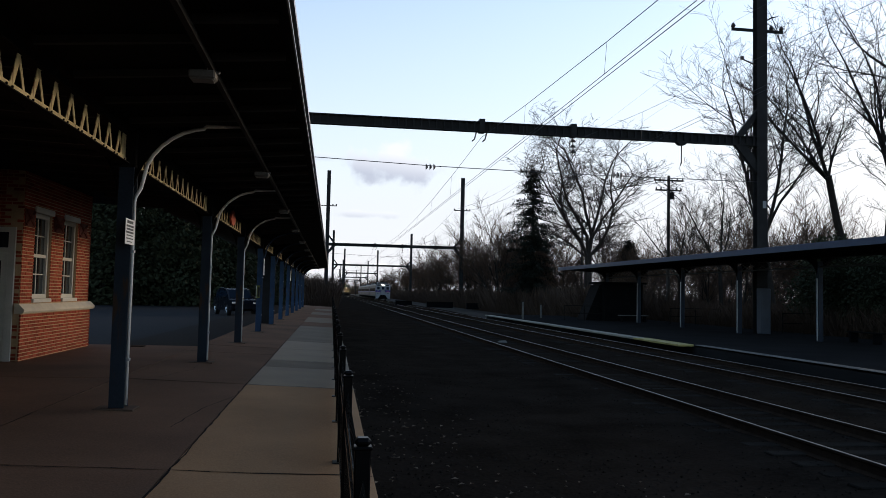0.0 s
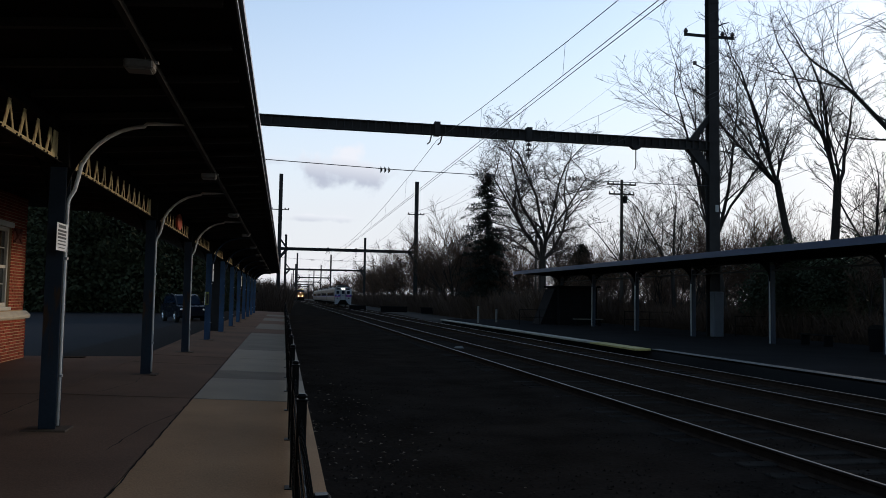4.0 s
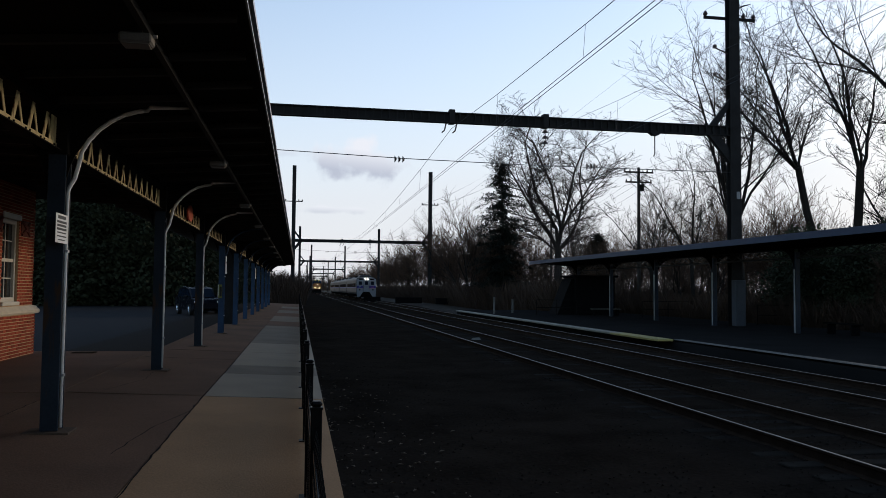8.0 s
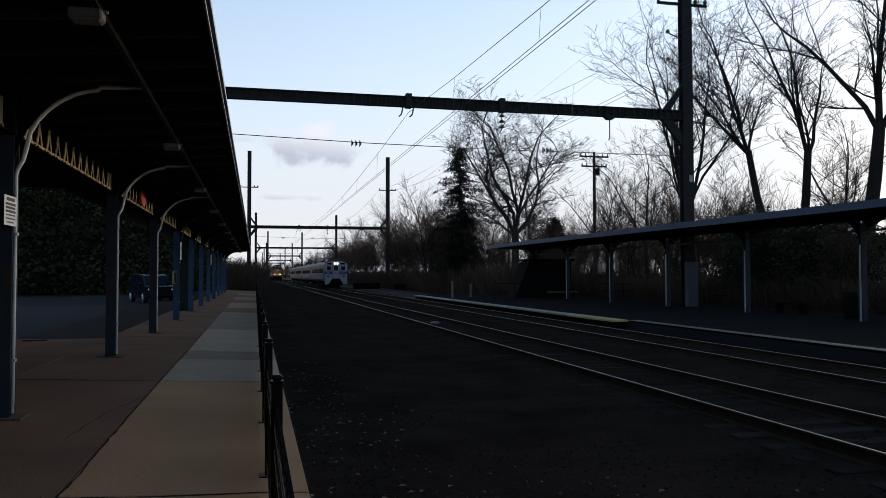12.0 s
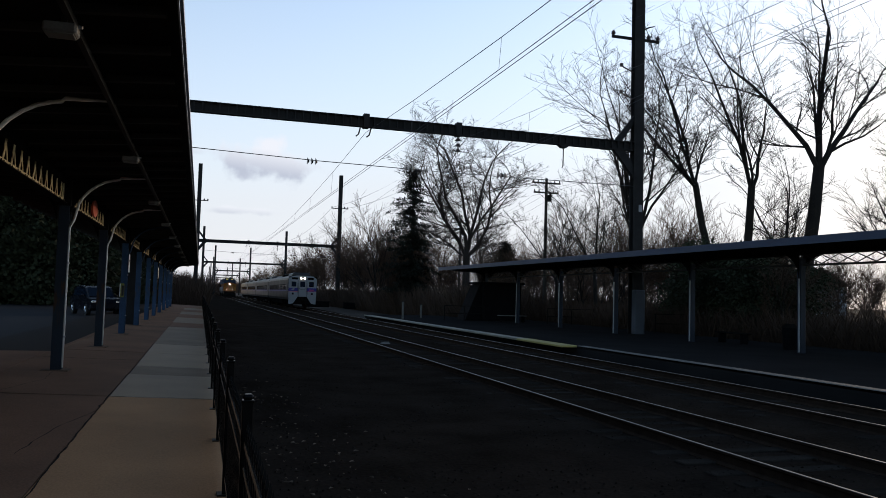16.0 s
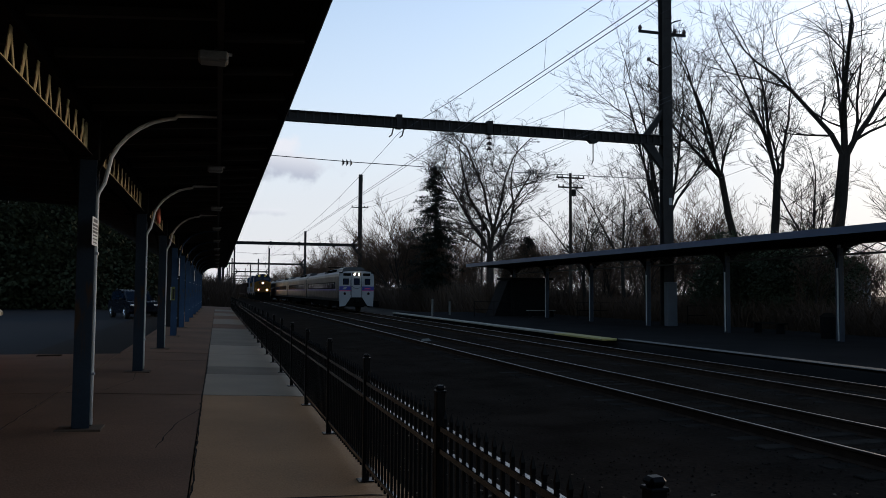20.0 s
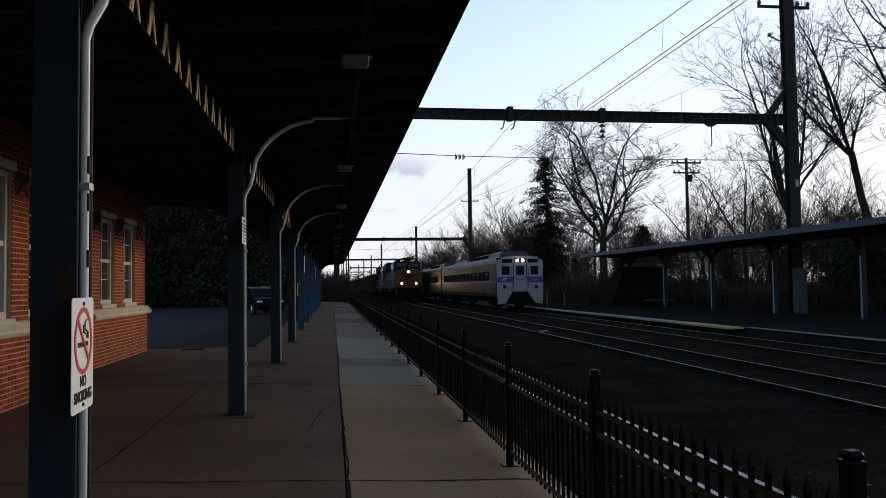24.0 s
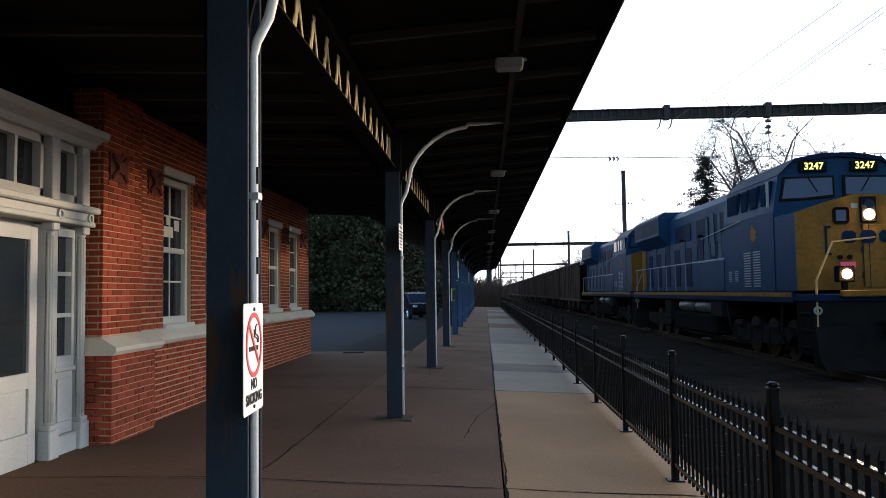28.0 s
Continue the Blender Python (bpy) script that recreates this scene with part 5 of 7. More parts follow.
            t.box(-0.1, 0.03, yy - 0.02, yy + 0.02, 2.5, 2.96)
        tr = part("transom", t, M_DOOR, d)
        part("pane", Geo().box(-0.05, -0.04, y0 + 0.03, y1 - 0.03, 2.48, 2.98), M_GLASS, tr)
    for y in (-0.10, -0.66, -2.60, -3.16):
        part("upper_pilaster", Geo().cbox(-0.1, 0.09, y - 0.07, y + 0.07, 2.42, 3.05, 0.008), M_DOOR, d)
    part("cornice", Geo().prism([(-0.1, 3.02), (0.10, 3.02), (0.13, 3.08), (0.22, 3.13), (0.24, 3.2), (-0.1, 3.2)], "y", -3.4, 0.10), M_DOOR, d)
    return d


def terracotta(parent, x, y0, y1, z0, z1):
    g = Geo().box(x - 0.02, x + 0.012, y0, y1, z0, z1)
    w, h = y1 - y0, z1 - z0
    for s in (1, -1):
        a, b = (y0 + 0.03, y1 - 0.03) if s > 0 else (y1 - 0.03, y0 + 0.03)
        g.tube([(x + 0.015, a, z0 + 0.03), (x + 0.03, (a + b) / 2, (z0 + z1) / 2), (x + 0.015, b, z1 - 0.03)], 0.028, 6)
    g.disc((x + 0.025, (y0 + y1) / 2, (z0 + z1) / 2), 0.07, "x", 0.05, 12)
    part("terracotta_panel", g, M_TERRA, parent, "dark red terracotta ornament")


M_TERRA = mat("terracotta", (0.13, 0.032, 0.022), 0.75, var=0.35, scale=8, bump=0.3)


def build_station():
    TOP = 3.9
    # projecting wing at the far end
    x2 = -5.70
    w2 = [(16.56, 17.53, 1.18, 2.98), (18.30, 19.25, 1.18, 2.98)]
    wl = thing("wall_north", "red brick station wing with a stone sill band and two sash windows", "wall", (0, 0, 0), kind="structure")
    part("mortar_core", wall_with_holes(x2 - 0.35, x2 - 0.012, 15.95, 20.25, -0.3, TOP, [(a + 0.001, b, c, d) for a, b, c, d in w2]), M_MORTAR, wl)
    part("end_core", Geo().box(-7.4, x2 - 0.36, 15.97, 16.25, -0.3, TOP).box(-12, x2 - 0.36, 19.95, 20.24, -0.3, TOP), M_MORTAR, wl)
    bricks(wl, 0, x2, 15.95, 20.25, 1.16, 3.8, w2, seed=2)
    bricks(wl, 0, x2 + 0.05, 15.90, 20.30, 0.0, 0.95, (), seed=3)
    part("base_core", Geo().box(x2 - 0.012, x2 + 0.038, 15.91, 20.29, -0.3, 1.0), M_MORTAR, wl)
    bricks(wl, 1, 15.95, -7.3, x2, 0.0, 3.8, (), seed=4)
    part("sill_band", Geo().prism([(x2 - 0.05, 0.96), (x2 + 0.10, 0.96), (x2 + 0.13, 1.0), (x2 + 0.13, 1.04), (x2 + 0.03, 1.14), (x2 - 0.05, 1.14)], "y", 15.83, 20.37), M_SILL, wl, "pale limestone sill band")
    for a, b in ((15.98, 16.5), (17.60, 18.23), (19.32, 19.9)):
        terracotta(wl, x2, a + 0.02, b - 0.02, 2.66, 3.0)
    for a, b, c, d in w2:
        sash_window(x2, a, b, c, d, "white double-hung sash window in the brick wing")
    # nearer stretch of brick wall with a pier
    x1 = -5.25
    w1 = [(10.13, 11.07, 1.12, 3.06), (11.64, 12.57, 1.12, 3.06)]
    wl = thing("wall_south", "red brick station wall with a corner pier, stone sill and sash windows", "wall", (0, 0, 0), kind="structure")
    part("mortar_core", wall_with_holes(x1 - 0.35, x1 - 0.012, 9.30, 13.0, -0.3, TOP, [(a + 0.001, b, c, d) for a, b, c, d in w1]), M_MORTAR, wl)
    part("pier_core", Geo().box(x1 - 0.6, -5.172, 8.392, 9.29, -0.3, TOP), M_MORTAR, wl)
    bricks(wl, 0, x1, 9.31, 13.0, 1.14, 3.8, w1, seed=5)
    bricks(wl, 0, x1 + 0.05, 9.40, 13.0, 0.0, 0.95, (), seed=6)
    part("base_core", Geo().box(x1 - 0.012, x1 + 0.038, 9.30, 13.0, -0.3, 1.0), M_MORTAR, wl)
    bricks(wl, 0, -5.16, 8.38, 9.30, 1.14, 3.8, (), loose=True, seed=7)
    bricks(wl, 0, -5.03, 8.33, 9.39, 0.0, 0.95, (), loose=True, seed=8)
    part("pier_base_core", Geo().box(-5.172, -5.042, 8.35, 9.38, -0.3, 1.0), M_MORTAR, wl)
    bricks(wl, 1, 8.38, -5.95, -5.16, 1.14, 3.8, (), seed=9)
    bricks(wl, 1, 8.33, -5.95, -5.03, 0.0, 0.95, (), seed=10)
    part("sill_band", Geo().prism([(x1 - 0.05, 0.96), (x1 + 0.10, 0.96), (x1 + 0.13, 1.0), (x1 + 0.13, 1.04), (x1 + 0.03, 1.13), (x1 - 0.05, 1.13)], "y", 9.42, 13.05), M_SILL, wl, "pale limestone sill band")
    part("sill_band", Geo().prism([(-5.9, 0.94), (-4.99, 0.94), (-4.955, 0.98), (-4.955, 1.02), (-5.12, 1.12), (-5.9, 1.12)], "y", 8.26, 9.46), M_SILL, wl, "pale limestone sill band")
    terracotta(wl, -5.16, 8.5, 8.9, 2.76, 3.06)
    terracotta(wl, x1, 9.65, 10.02, 2.76, 3.06)
    terracotta(wl, x1, 11.14, 11.56, 2.76, 3.06)
    for a, b, c, d in w1:
        sash_window(x1, a, b, c, d, "white double-hung sash window with papers taped to its panes")
    st = thing("window_sticker", "white paper stickers on the upper sash", "sticker", (x1, 10.19, 2.3))
    part("paper", Geo().box(-0.12, -0.117, 0.12, 0.52, 0.0, 0.14), M_WHITE, st)
    part("paper", Geo().box(-0.12, -0.117, 0.30, 0.40, 0.16, 0.26), M_WHITE, st)
    part("paper", Geo().box(-0.12, -0.117, 0.56, 0.72, 0.10, 0.24), M_WHITE, st)
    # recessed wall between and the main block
    # wall and core run on unseen to y = -28, added to block sky light
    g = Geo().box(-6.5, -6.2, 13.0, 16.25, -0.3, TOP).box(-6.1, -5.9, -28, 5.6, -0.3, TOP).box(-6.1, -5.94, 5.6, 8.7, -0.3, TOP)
    # the recess's shade is put into this wall's colour
    solid("wall_recess", g, M_DKPAINT_SHADE, "recessed station wall with the canopy's shade put into its dark colour", "wall", kind="structure")
    g = Geo().box(-14, -6.55, -28, 21.2, -0.3, 5.2)
    solid("station_core", g, M_BRICK_J, "plain brick body of the station behind its front", "wall", kind="structure")
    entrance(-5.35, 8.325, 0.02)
    dd = thing("door_2", "white panelled side door beside the brick wing", "door", (-6.95, 15.93, 0.02), kind="structure")
    part("frame", Geo().box(0, 0.1, -0.06, 0, 0, 2.6).box(1.02, 1.14, -0.06, 0, 0, 2.6).box(0.1, 1.02, -0.06, 0, 2.1, 2.2).box(0.1, 1.02, -0.06, 0, 2.5, 2.6), M_WHITE, dd)
    leaf = part("door_leaf", Geo().cbox(0.1, 1.02, -0.04, 0.0, 0.02, 2.1, 0.01).cbox(0.22, 0.90, -0.055, -0.04, 0.25, 0.85, 0.008), M_WHITE, dd)
    part("pane", Geo().box(0.22, 0.90, -0.05, -0.041, 1.0, 1.95), M_GLASS, leaf)
    part("pane", Geo().box(0.1, 1.02, -0.03, -0.02, 2.2, 2.5), M_GLASS, dd)


# ---------------------------------------------------------------- signs
def letters(text, size, material, name="lettering"):
    """Flat raised letters in the built-in font, as a mesh, centred on the origin in the xy plane."""
    cu = bpy.data.curves.new(name, "FONT")
    cu.body, cu.size, cu.align_x, cu.align_y, cu.extrude = text, size, "CENTER", "CENTER", 0.001
    cu.offset = size * 0.022
    ob = bpy.data.objects.new(name, cu)
    scene.collection.objects.link(ob)
    dg = bpy.context.evaluated_depsgraph_get()
    me = bpy.data.meshes.new_from_object(ob.evaluated_get(dg))
    bpy.data.objects.remove(ob)
    bpy.data.curves.remove(cu)
    me.materials.clear()
    me.materials.append(material)
    return me


M_SIGNW = mat("sign_white", (0.74, 0.74, 0.72), 0.4, var=0.06, scale=4, bump=0.0)
M_SIGNR = mat("sign_red", (0.55, 0.07, 0.08), 0.4, var=0.1, bump=0.0)
M_SIGNK = mat("sign_black", (0.02, 0.02, 0.02), 0.4, var=0.1, bump=0.0)


def build_signs():
    face = Matrix(((0, 0, 1, 0), (1, 0, 0, 0), (0, 1, 0, 0), (0, 0, 0, 1)))     # writing that faces +x and reads along +y
    s = thing("no_smoking_sign", "white metal no-smoking sign with a red ring strapped to the downspout", "sign", (-2.241, 3.84, 1.26), rz=3)
    W, H = 0.172, 0.232
    prof = []
    for cx, cz, a in ((W - 0.02, H - 0.02, 0), (-W + 0.02, H - 0.02, 90), (-W + 0.02, -H + 0.02, 180), (W - 0.02, -H + 0.02, 270)):
        prof += [(cx + 0.02 * math.cos(radians(a + k * 30)), cz + 0.02 * math.sin(radians(a + k * 30))) for k in range(4)]
    part("plate", Geo().prism(prof, "x", -0.003, 0.0), M_SIGNW, s)
    part("ring", Geo().ring((0.002, 0, 0.055), 0.118, 0.138, "x", 0.003, 40), M_SIGNR, s, "red ring")
    a = radians(45)
    sl = Geo()
    d, n = Vector((0, math.cos(a), -math.sin(a))), Vector((0, math.sin(a), math.cos(a)))
    c = Vector((0.0042, 0, 0.055))
    q = [c + d * 0.115 + n * 0.009, c - d * 0.115 + n * 0.009, c - d * 0.115 - n * 0.009, c + d * 0.115 - n * 0.009]
    sl.add([p for p in q] + [p - Vector((0.002, 0, 0)) for p in q], [(0, 1, 2, 3), (4, 5, 6, 7), (0, 1, 5, 4), (1, 2, 6, 5), (2, 3, 7, 6), (3, 0, 4, 7)])
    part("slash", sl, M_SIGNR, s, "red bar")
    part("cigarette", Geo().box(0.001, 0.0026, -0.085, 0.05, 0.03, 0.05).box(0.001, 0.0026, 0.055, 0.062, 0.03, 0.05).box(0.001, 0.0026, 0.067, 0.074, 0.03, 0.05), M_SIGNK, s)
    part("smoke", Geo().tube([(0.002, 0.07, 0.062), (0.002, 0.072, 0.085), (0.002, 0.05, 0.095), (0.002, 0.02, 0.10), (0.002, 0.022, 0.13), (0.002, 0.05, 0.14)], 0.004, 5).tube([(0.002, 0.058, 0.062), (0.002, 0.056, 0.078), (0.002, 0.036, 0.083), (0.002, 0.004, 0.09), (0.002, 0.0, 0.12)], 0.004, 5), M_SIGNK, s)
    for txt, z, size in (("NO", -0.112, 0.062), ("SMOKING", -0.172, 0.062)):
        part("lettering", letters(txt, size, M_SIGNK), None, s, "black letters", at=Matrix.Translation((0.002, 0, z)) @ face)
    for z in (H - 0.025, -H + 0.025):
        part("bolt", Geo().disc((0.003, 0, z), 0.008, "x", 0.006, 8), M_SIGNK, s)
    # notice with several lines of writing on the next column
    s = thing("notice_sign", "small white notice with fine black print on a downspout", "sign", (-2.241, 9.86, 2.195))
    part("plate", Geo().box(-0.003, 0.0, -0.21, 0.21, -0.155, 0.155), M_SIGNW, s)
    part("header_bar", Geo().box(0.0, 0.002, -0.14, 0.14, 0.10, 0.135), M_SIGNK, s)
    for k, (w, h) in enumerate(((0.17, 0.024), (0.16, 0.024), (0.17, 0.024), (0.15, 0.014), (0.16, 0.014), (0.12, 0.012))):
        z = 0.068 - k * 0.038
        part("print_bar", Geo().box(0.0, 0.002, -w, w, z - h / 2, z + h / 2), M_SIGNK, s)
    # pale signs on columns further along, and a red one on the lattice
    for y, z in ((29.0, 2.35), (47.9, 2.4)):
        s = thing("platform_sign", "narrow white platform sign fixed to a canopy column", "sign", (-2.20, y - 0.15, z))
        part("plate", Geo().cbox(-0.01, 0.0, -0.2, 0.2, -0.3, 0.3, 0.004), M_SIGNW, s)
        part("print_bar", Geo().box(0.0, 0.002, -0.12, 0.12, 0.05, 0.12), M_SIGNK, s)
    s = thing("yellow_notice", "yellow-green notice plate strapped to a blue canopy column", "sign", (-2.40, 28.925, 1.45))
    part("plate", Geo().cbox(-0.07, 0.07, -0.006, 0.0, -0.23, 0.23, 0.002), mat("yellow_green_plate", (0.16, 0.175, 0.04), 0.5, var=0.2, bump=0), s)
    part("print_bar", Geo().box(-0.01, 0.06, -0.008, -0.006, -0.18, 0.16), M_SIGNK, s)
    part("white_edge", Geo().box(-0.068, -0.048, -0.008, -0.006, -0.22, 0.22), M_SIGNW, s)
    s = thing("red_sign", "rounded red enamel sign hung on the lattice truss", "sign", (-2.31, 20.3, 3.33))
    pr = [(0.42 * math.cos(k * math.pi / 12), 0.19 * math.sin(k * math.pi / 12)) for k in range(24)]
    part("plate", Geo().prism(pr, "x", -0.02, 0.02), mat("red_enamel", (0.55, 0.10, 0.05), 0.4, var=0.15, bump=0), s)
    part("hanger", Geo().box(-0.01, 0.01, -0.2, -0.18, 0.15, 0.3).box(-0.01, 0.01, 0.18, 0.2, 0.15, 0.3), M_DKPAINT_SHADE, s)
    # electrical tape and conduit boxes on the near downspout
    for z in (1.62, 1.86, 2.02):
        b = thing("pipe_label", "dark worn label strip on the white downspout", "label", (-2.245, 3.92, z))
        part("strip", Geo().box(-0.012, 0.004, -0.012, 0.012, 0.0, 0.075), M_RAFTER, b)


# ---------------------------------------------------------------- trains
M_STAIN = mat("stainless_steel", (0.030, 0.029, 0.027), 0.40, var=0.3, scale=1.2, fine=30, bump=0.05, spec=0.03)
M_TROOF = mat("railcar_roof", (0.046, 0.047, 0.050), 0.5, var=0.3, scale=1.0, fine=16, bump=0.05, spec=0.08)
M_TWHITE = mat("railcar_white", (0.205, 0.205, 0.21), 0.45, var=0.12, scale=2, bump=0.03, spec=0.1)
M_TBLUE = mat("railcar_blue_stripe", (0.030, 0.028, 0.16), 0.45, var=0.12, bump=0.02)
M_TRED = mat("railcar_red", (0.45, 0.05, 0.08), 0.45, var=0.1, bump=0.02)
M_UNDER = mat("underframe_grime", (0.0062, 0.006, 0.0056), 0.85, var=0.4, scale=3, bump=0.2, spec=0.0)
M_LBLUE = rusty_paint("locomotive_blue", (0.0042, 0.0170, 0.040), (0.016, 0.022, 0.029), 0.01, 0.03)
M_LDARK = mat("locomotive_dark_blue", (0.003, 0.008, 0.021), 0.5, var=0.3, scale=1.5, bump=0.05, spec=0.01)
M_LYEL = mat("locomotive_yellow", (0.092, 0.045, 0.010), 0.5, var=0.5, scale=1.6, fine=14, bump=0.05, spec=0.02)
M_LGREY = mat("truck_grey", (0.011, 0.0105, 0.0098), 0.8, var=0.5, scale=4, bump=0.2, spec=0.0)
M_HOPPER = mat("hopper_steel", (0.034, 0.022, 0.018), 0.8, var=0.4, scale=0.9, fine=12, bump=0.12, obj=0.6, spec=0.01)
M_COAL = mat("coal", (0.006, 0.006, 0.0065), 0.7, var=0.4, fine=20, bump=1.0, spec=0.03)
M_TGLASS = glass("train_glass", (0.006, 0.011, 0.021), 0.08, 0.025)
M_DUSK = glass("tinted_windscreen", (0.008, 0.022, 0.050), 0.06, 0.12)
M_LAMP = glow("headlight", (1.0, 0.66, 0.30), 60.0)
M_LAMPW = glow("headlight_white", (1.0, 0.80, 0.56), 18.0)
M_LAMPO = glow("ditch_light", (1.0, 0.56, 0.22), 50.0)
M_NUM = glow("number_glow", (1.0, 0.86, 0.16), 0.12)
M_YHAND = mat("worn_yellow_rail", (0.20, 0.13, 0.04), 0.6, var=0.3, bump=0)
M_WORN = mat("worn_pale_paint", (0.030, 0.040, 0.046), 0.6, var=0.6, scale=2.2, fine=12, bump=0.05, spec=0.02)
M_HAND = mat("handrail_paint", (0.11, 0.115, 0.12), 0.5, var=0.2, bump=0)


def commuter_y(t):
    return 31.5 + 4.757 * (28 - t)


def freight_y(t):
    s = 28 - t
    return 17.85 + 17.9 * s - 0.2 * s * s


MOVERS = []


def bogie(parent, y, axles, half=0.98, name="bogie"):
    """Two side frames with wheels under a car, centred on y."""
    L = 1.35 * (axles - 1) / 2 + 0.75
    b = part(name, Geo().box(-0.9, 0.9, y - 0.25, y + 0.25, 0.45, 0.75), M_UNDER, parent)
    for s in (-1, 1):
        prof = [(y - L, 0.62), (y - L + 0.15, 0.45), (y - 0.5, 0.36), (y + 0.5, 0.36), (y + L - 0.15, 0.45), (y + L, 0.62), (y + L - 0.1, 0.82), (y - L + 0.1, 0.82)]
        part("side_frame", Geo().prism([(a, c) for a, c in prof], "x", s * half, s * (half + 0.14)), M_LGREY, b)
        for k in range(axles):
            yy = y + 1.35 * (k - (axles - 1) / 2)
            part("wheel", Geo().disc((s * 0.7525, yy, 0.5), 0.5, "x", 0.13, 24), M_RUST, b)
            part("axle_box", Geo().cbox(s * (half + 0.02) - 0.14, s * (half + 0.02) + 0.14, yy - 0.15, yy + 0.15, 0.38, 0.66, 0.03), M_LGREY, b)
            if s == 1:
                part("axle", Geo().disc((0, yy, 0.5), 0.08, "x", 1.5, 8), M_UNDER, b)
    return b


def railcar(lead, label):
    """A stainless electric railcar; its front end is at y = 0 and it reaches back along +y."""
    c = thing("commuter_railcar", label, "railcar", group="commuter train cars")
    Lc = 25.9
    sec = [(-1.50, 0.95), (-1.56, 1.2), (-1.56, 3.16), (-1.50, 3.38), (-1.22, 3.58), (-0.6, 3.68), (0.6, 3.68), (1.22, 3.58), (1.50, 3.38), (1.56, 3.16), (1.56, 1.2), (1.50, 0.95)]
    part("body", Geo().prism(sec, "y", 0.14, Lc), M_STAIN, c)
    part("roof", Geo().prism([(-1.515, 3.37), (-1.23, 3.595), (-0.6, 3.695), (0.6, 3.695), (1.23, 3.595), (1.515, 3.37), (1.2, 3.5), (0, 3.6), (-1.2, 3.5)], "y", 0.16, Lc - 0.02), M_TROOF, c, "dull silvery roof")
    for s in (-1, 1):
        x0, x1 = (s * 1.56, s * 1.572)
        a, b = min(x0, x1), max(x0, x1)
        part("window_band", Geo().box(a, b, 2.4, Lc - 1.5, 2.05, 2.66), M_UNDER, c, "dark window band")
        for k in range(13):
            y = 2.7 + k * 1.66
            part("window", Geo().cbox(s * 1.568 - 0.012, s * 1.568 + 0.012, y, y + 1.25, 2.12, 2.6, 0.01), M_TGLASS, c)
        for k in range(6):
            part("flute", Geo().box(a, b + (0.006 if s > 0 else 0), 0.3, Lc - 0.3, 1.25 + k * 0.11, 1.29 + k * 0.11), M_STAIN, c)
        for k in range(7):
            part("flute", Geo().box(min(a, s * 1.56), max(b, s * 1.56) if s < 0 else b + 0.008, 0.3, Lc - 0.3, 2.72 + k * 0.068, 2.752 + k * 0.068), M_STAIN, c)
        part("stripe", Geo().box(a, b + 0.002, 0.3, Lc - 0.3, 1.90, 2.03), M_TBLUE, c, "blue stripe")
        part("side_door", Geo().cbox(a - 0.006, b + 0.006, 0.7, 1.6, 1.2, 2.95, 0.004), M_STAIN, c)
        part("skirt", Geo().box(s * 1.4 - 0.02, s * 1.4 + 0.02, 7.5, 18.5, 0.45, 0.95), M_UNDER, c)
    rb = part("roof_box", Geo().prism([(-1.05, 3.60), (-0.95, 3.88), (-0.7, 4.0), (0.7, 4.0), (0.95, 3.88), (1.05, 3.60)], "y", 1.6, 5.2), M_TROOF, c, "silvery roof equipment box")
    for s in (-1, 1):
        part("louvre", Geo().prism([(s * 1.06, 3.62), (s * 1.09, 3.62), (s * 1.0, 3.88), (s * 0.97, 3.88)], "y", 5.3, 11.5), M_UNDER, rb, "dark louvred roof side")
    part("roof_cover", Geo().prism([(-1.06, 3.60), (-0.97, 3.88), (-0.7, 3.97), (0.7, 3.97), (0.97, 3.88), (1.06, 3.60)], "y", 5.24, 11.6), M_TROOF, rb)
    part("roof_box", Geo().prism([(-0.8, 3.66), (-0.65, 3.86), (0.65, 3.86), (0.8, 3.66)], "y", 16, 23), M_TROOF, c, "silvery roof equipment box")
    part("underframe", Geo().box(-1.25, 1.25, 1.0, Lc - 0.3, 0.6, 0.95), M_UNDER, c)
    for y in (3.6, Lc - 3.6):
        bogie(c, y, 2, 1.0)
    if lead:
        pg = Geo()
        for s in (-1, 1):
            pg.tube([(s * 0.55, 15.6, 3.70), (s * 0.4, 13.9, 4.15), (s * 0.7, 12.6, 4.25)], 0.03, 5)
        pg.tube([(-0.85, 12.6, 4.28), (0.85, 12.6, 4.28)], 0.035, 5)
        part("pantograph", pg, M_UNDER, c, "folded dark pantograph")
        # end wall: white mask with dark windows, blue band, and a centre door
        face = Geo().prism([(-1.52, 1.3), (-1.54, 3.14), (-1.48, 3.35), (-1.2, 3.54), (-0.6, 3.63), (0.6, 3.63), (1.2, 3.54), (1.48, 3.35), (1.54, 3.14), (1.52, 1.3)], "y", 0.0, 0.14)
        part("end_mask", face, M_TWHITE, c, "white-painted end wall")
        for s in (-1, 1):
            part("skirt_plate", Geo().prism([(s * 1.52, 1.3), (s * 0.52, 1.3), (s * 0.62, 1.12), (s * 1.0, 0.55), (s * 1.48, 0.48)], "y", 0.02, 0.12), M_TWHITE, c, "white corner skirt")
            w = part("cab_window", Geo().cbox(s * 0.96 - 0.26, s * 0.96 + 0.26, -0.012, 0.01, 2.40, 2.95, 0.008), M_UNDER, c, "black window gasket")
            part("glass", Geo().cbox(s * 0.96 - 0.20, s * 0.96 + 0.20, -0.018, -0.01, 2.46, 2.89, 0.003), M_TGLASS, w)
            part("band", Geo().box(min(s * 0.47, s * 1.53), max(s * 0.47, s * 1.53), -0.006, 0.002, 1.90, 2.26), M_TBLUE, c, "dark blue band")
            part("red_line", Geo().box(min(s * 0.47, s * 1.53), max(s * 0.47, s * 1.53), -0.005, 0.002, 1.855, 1.895), M_TRED, c, "thin red line under the band")
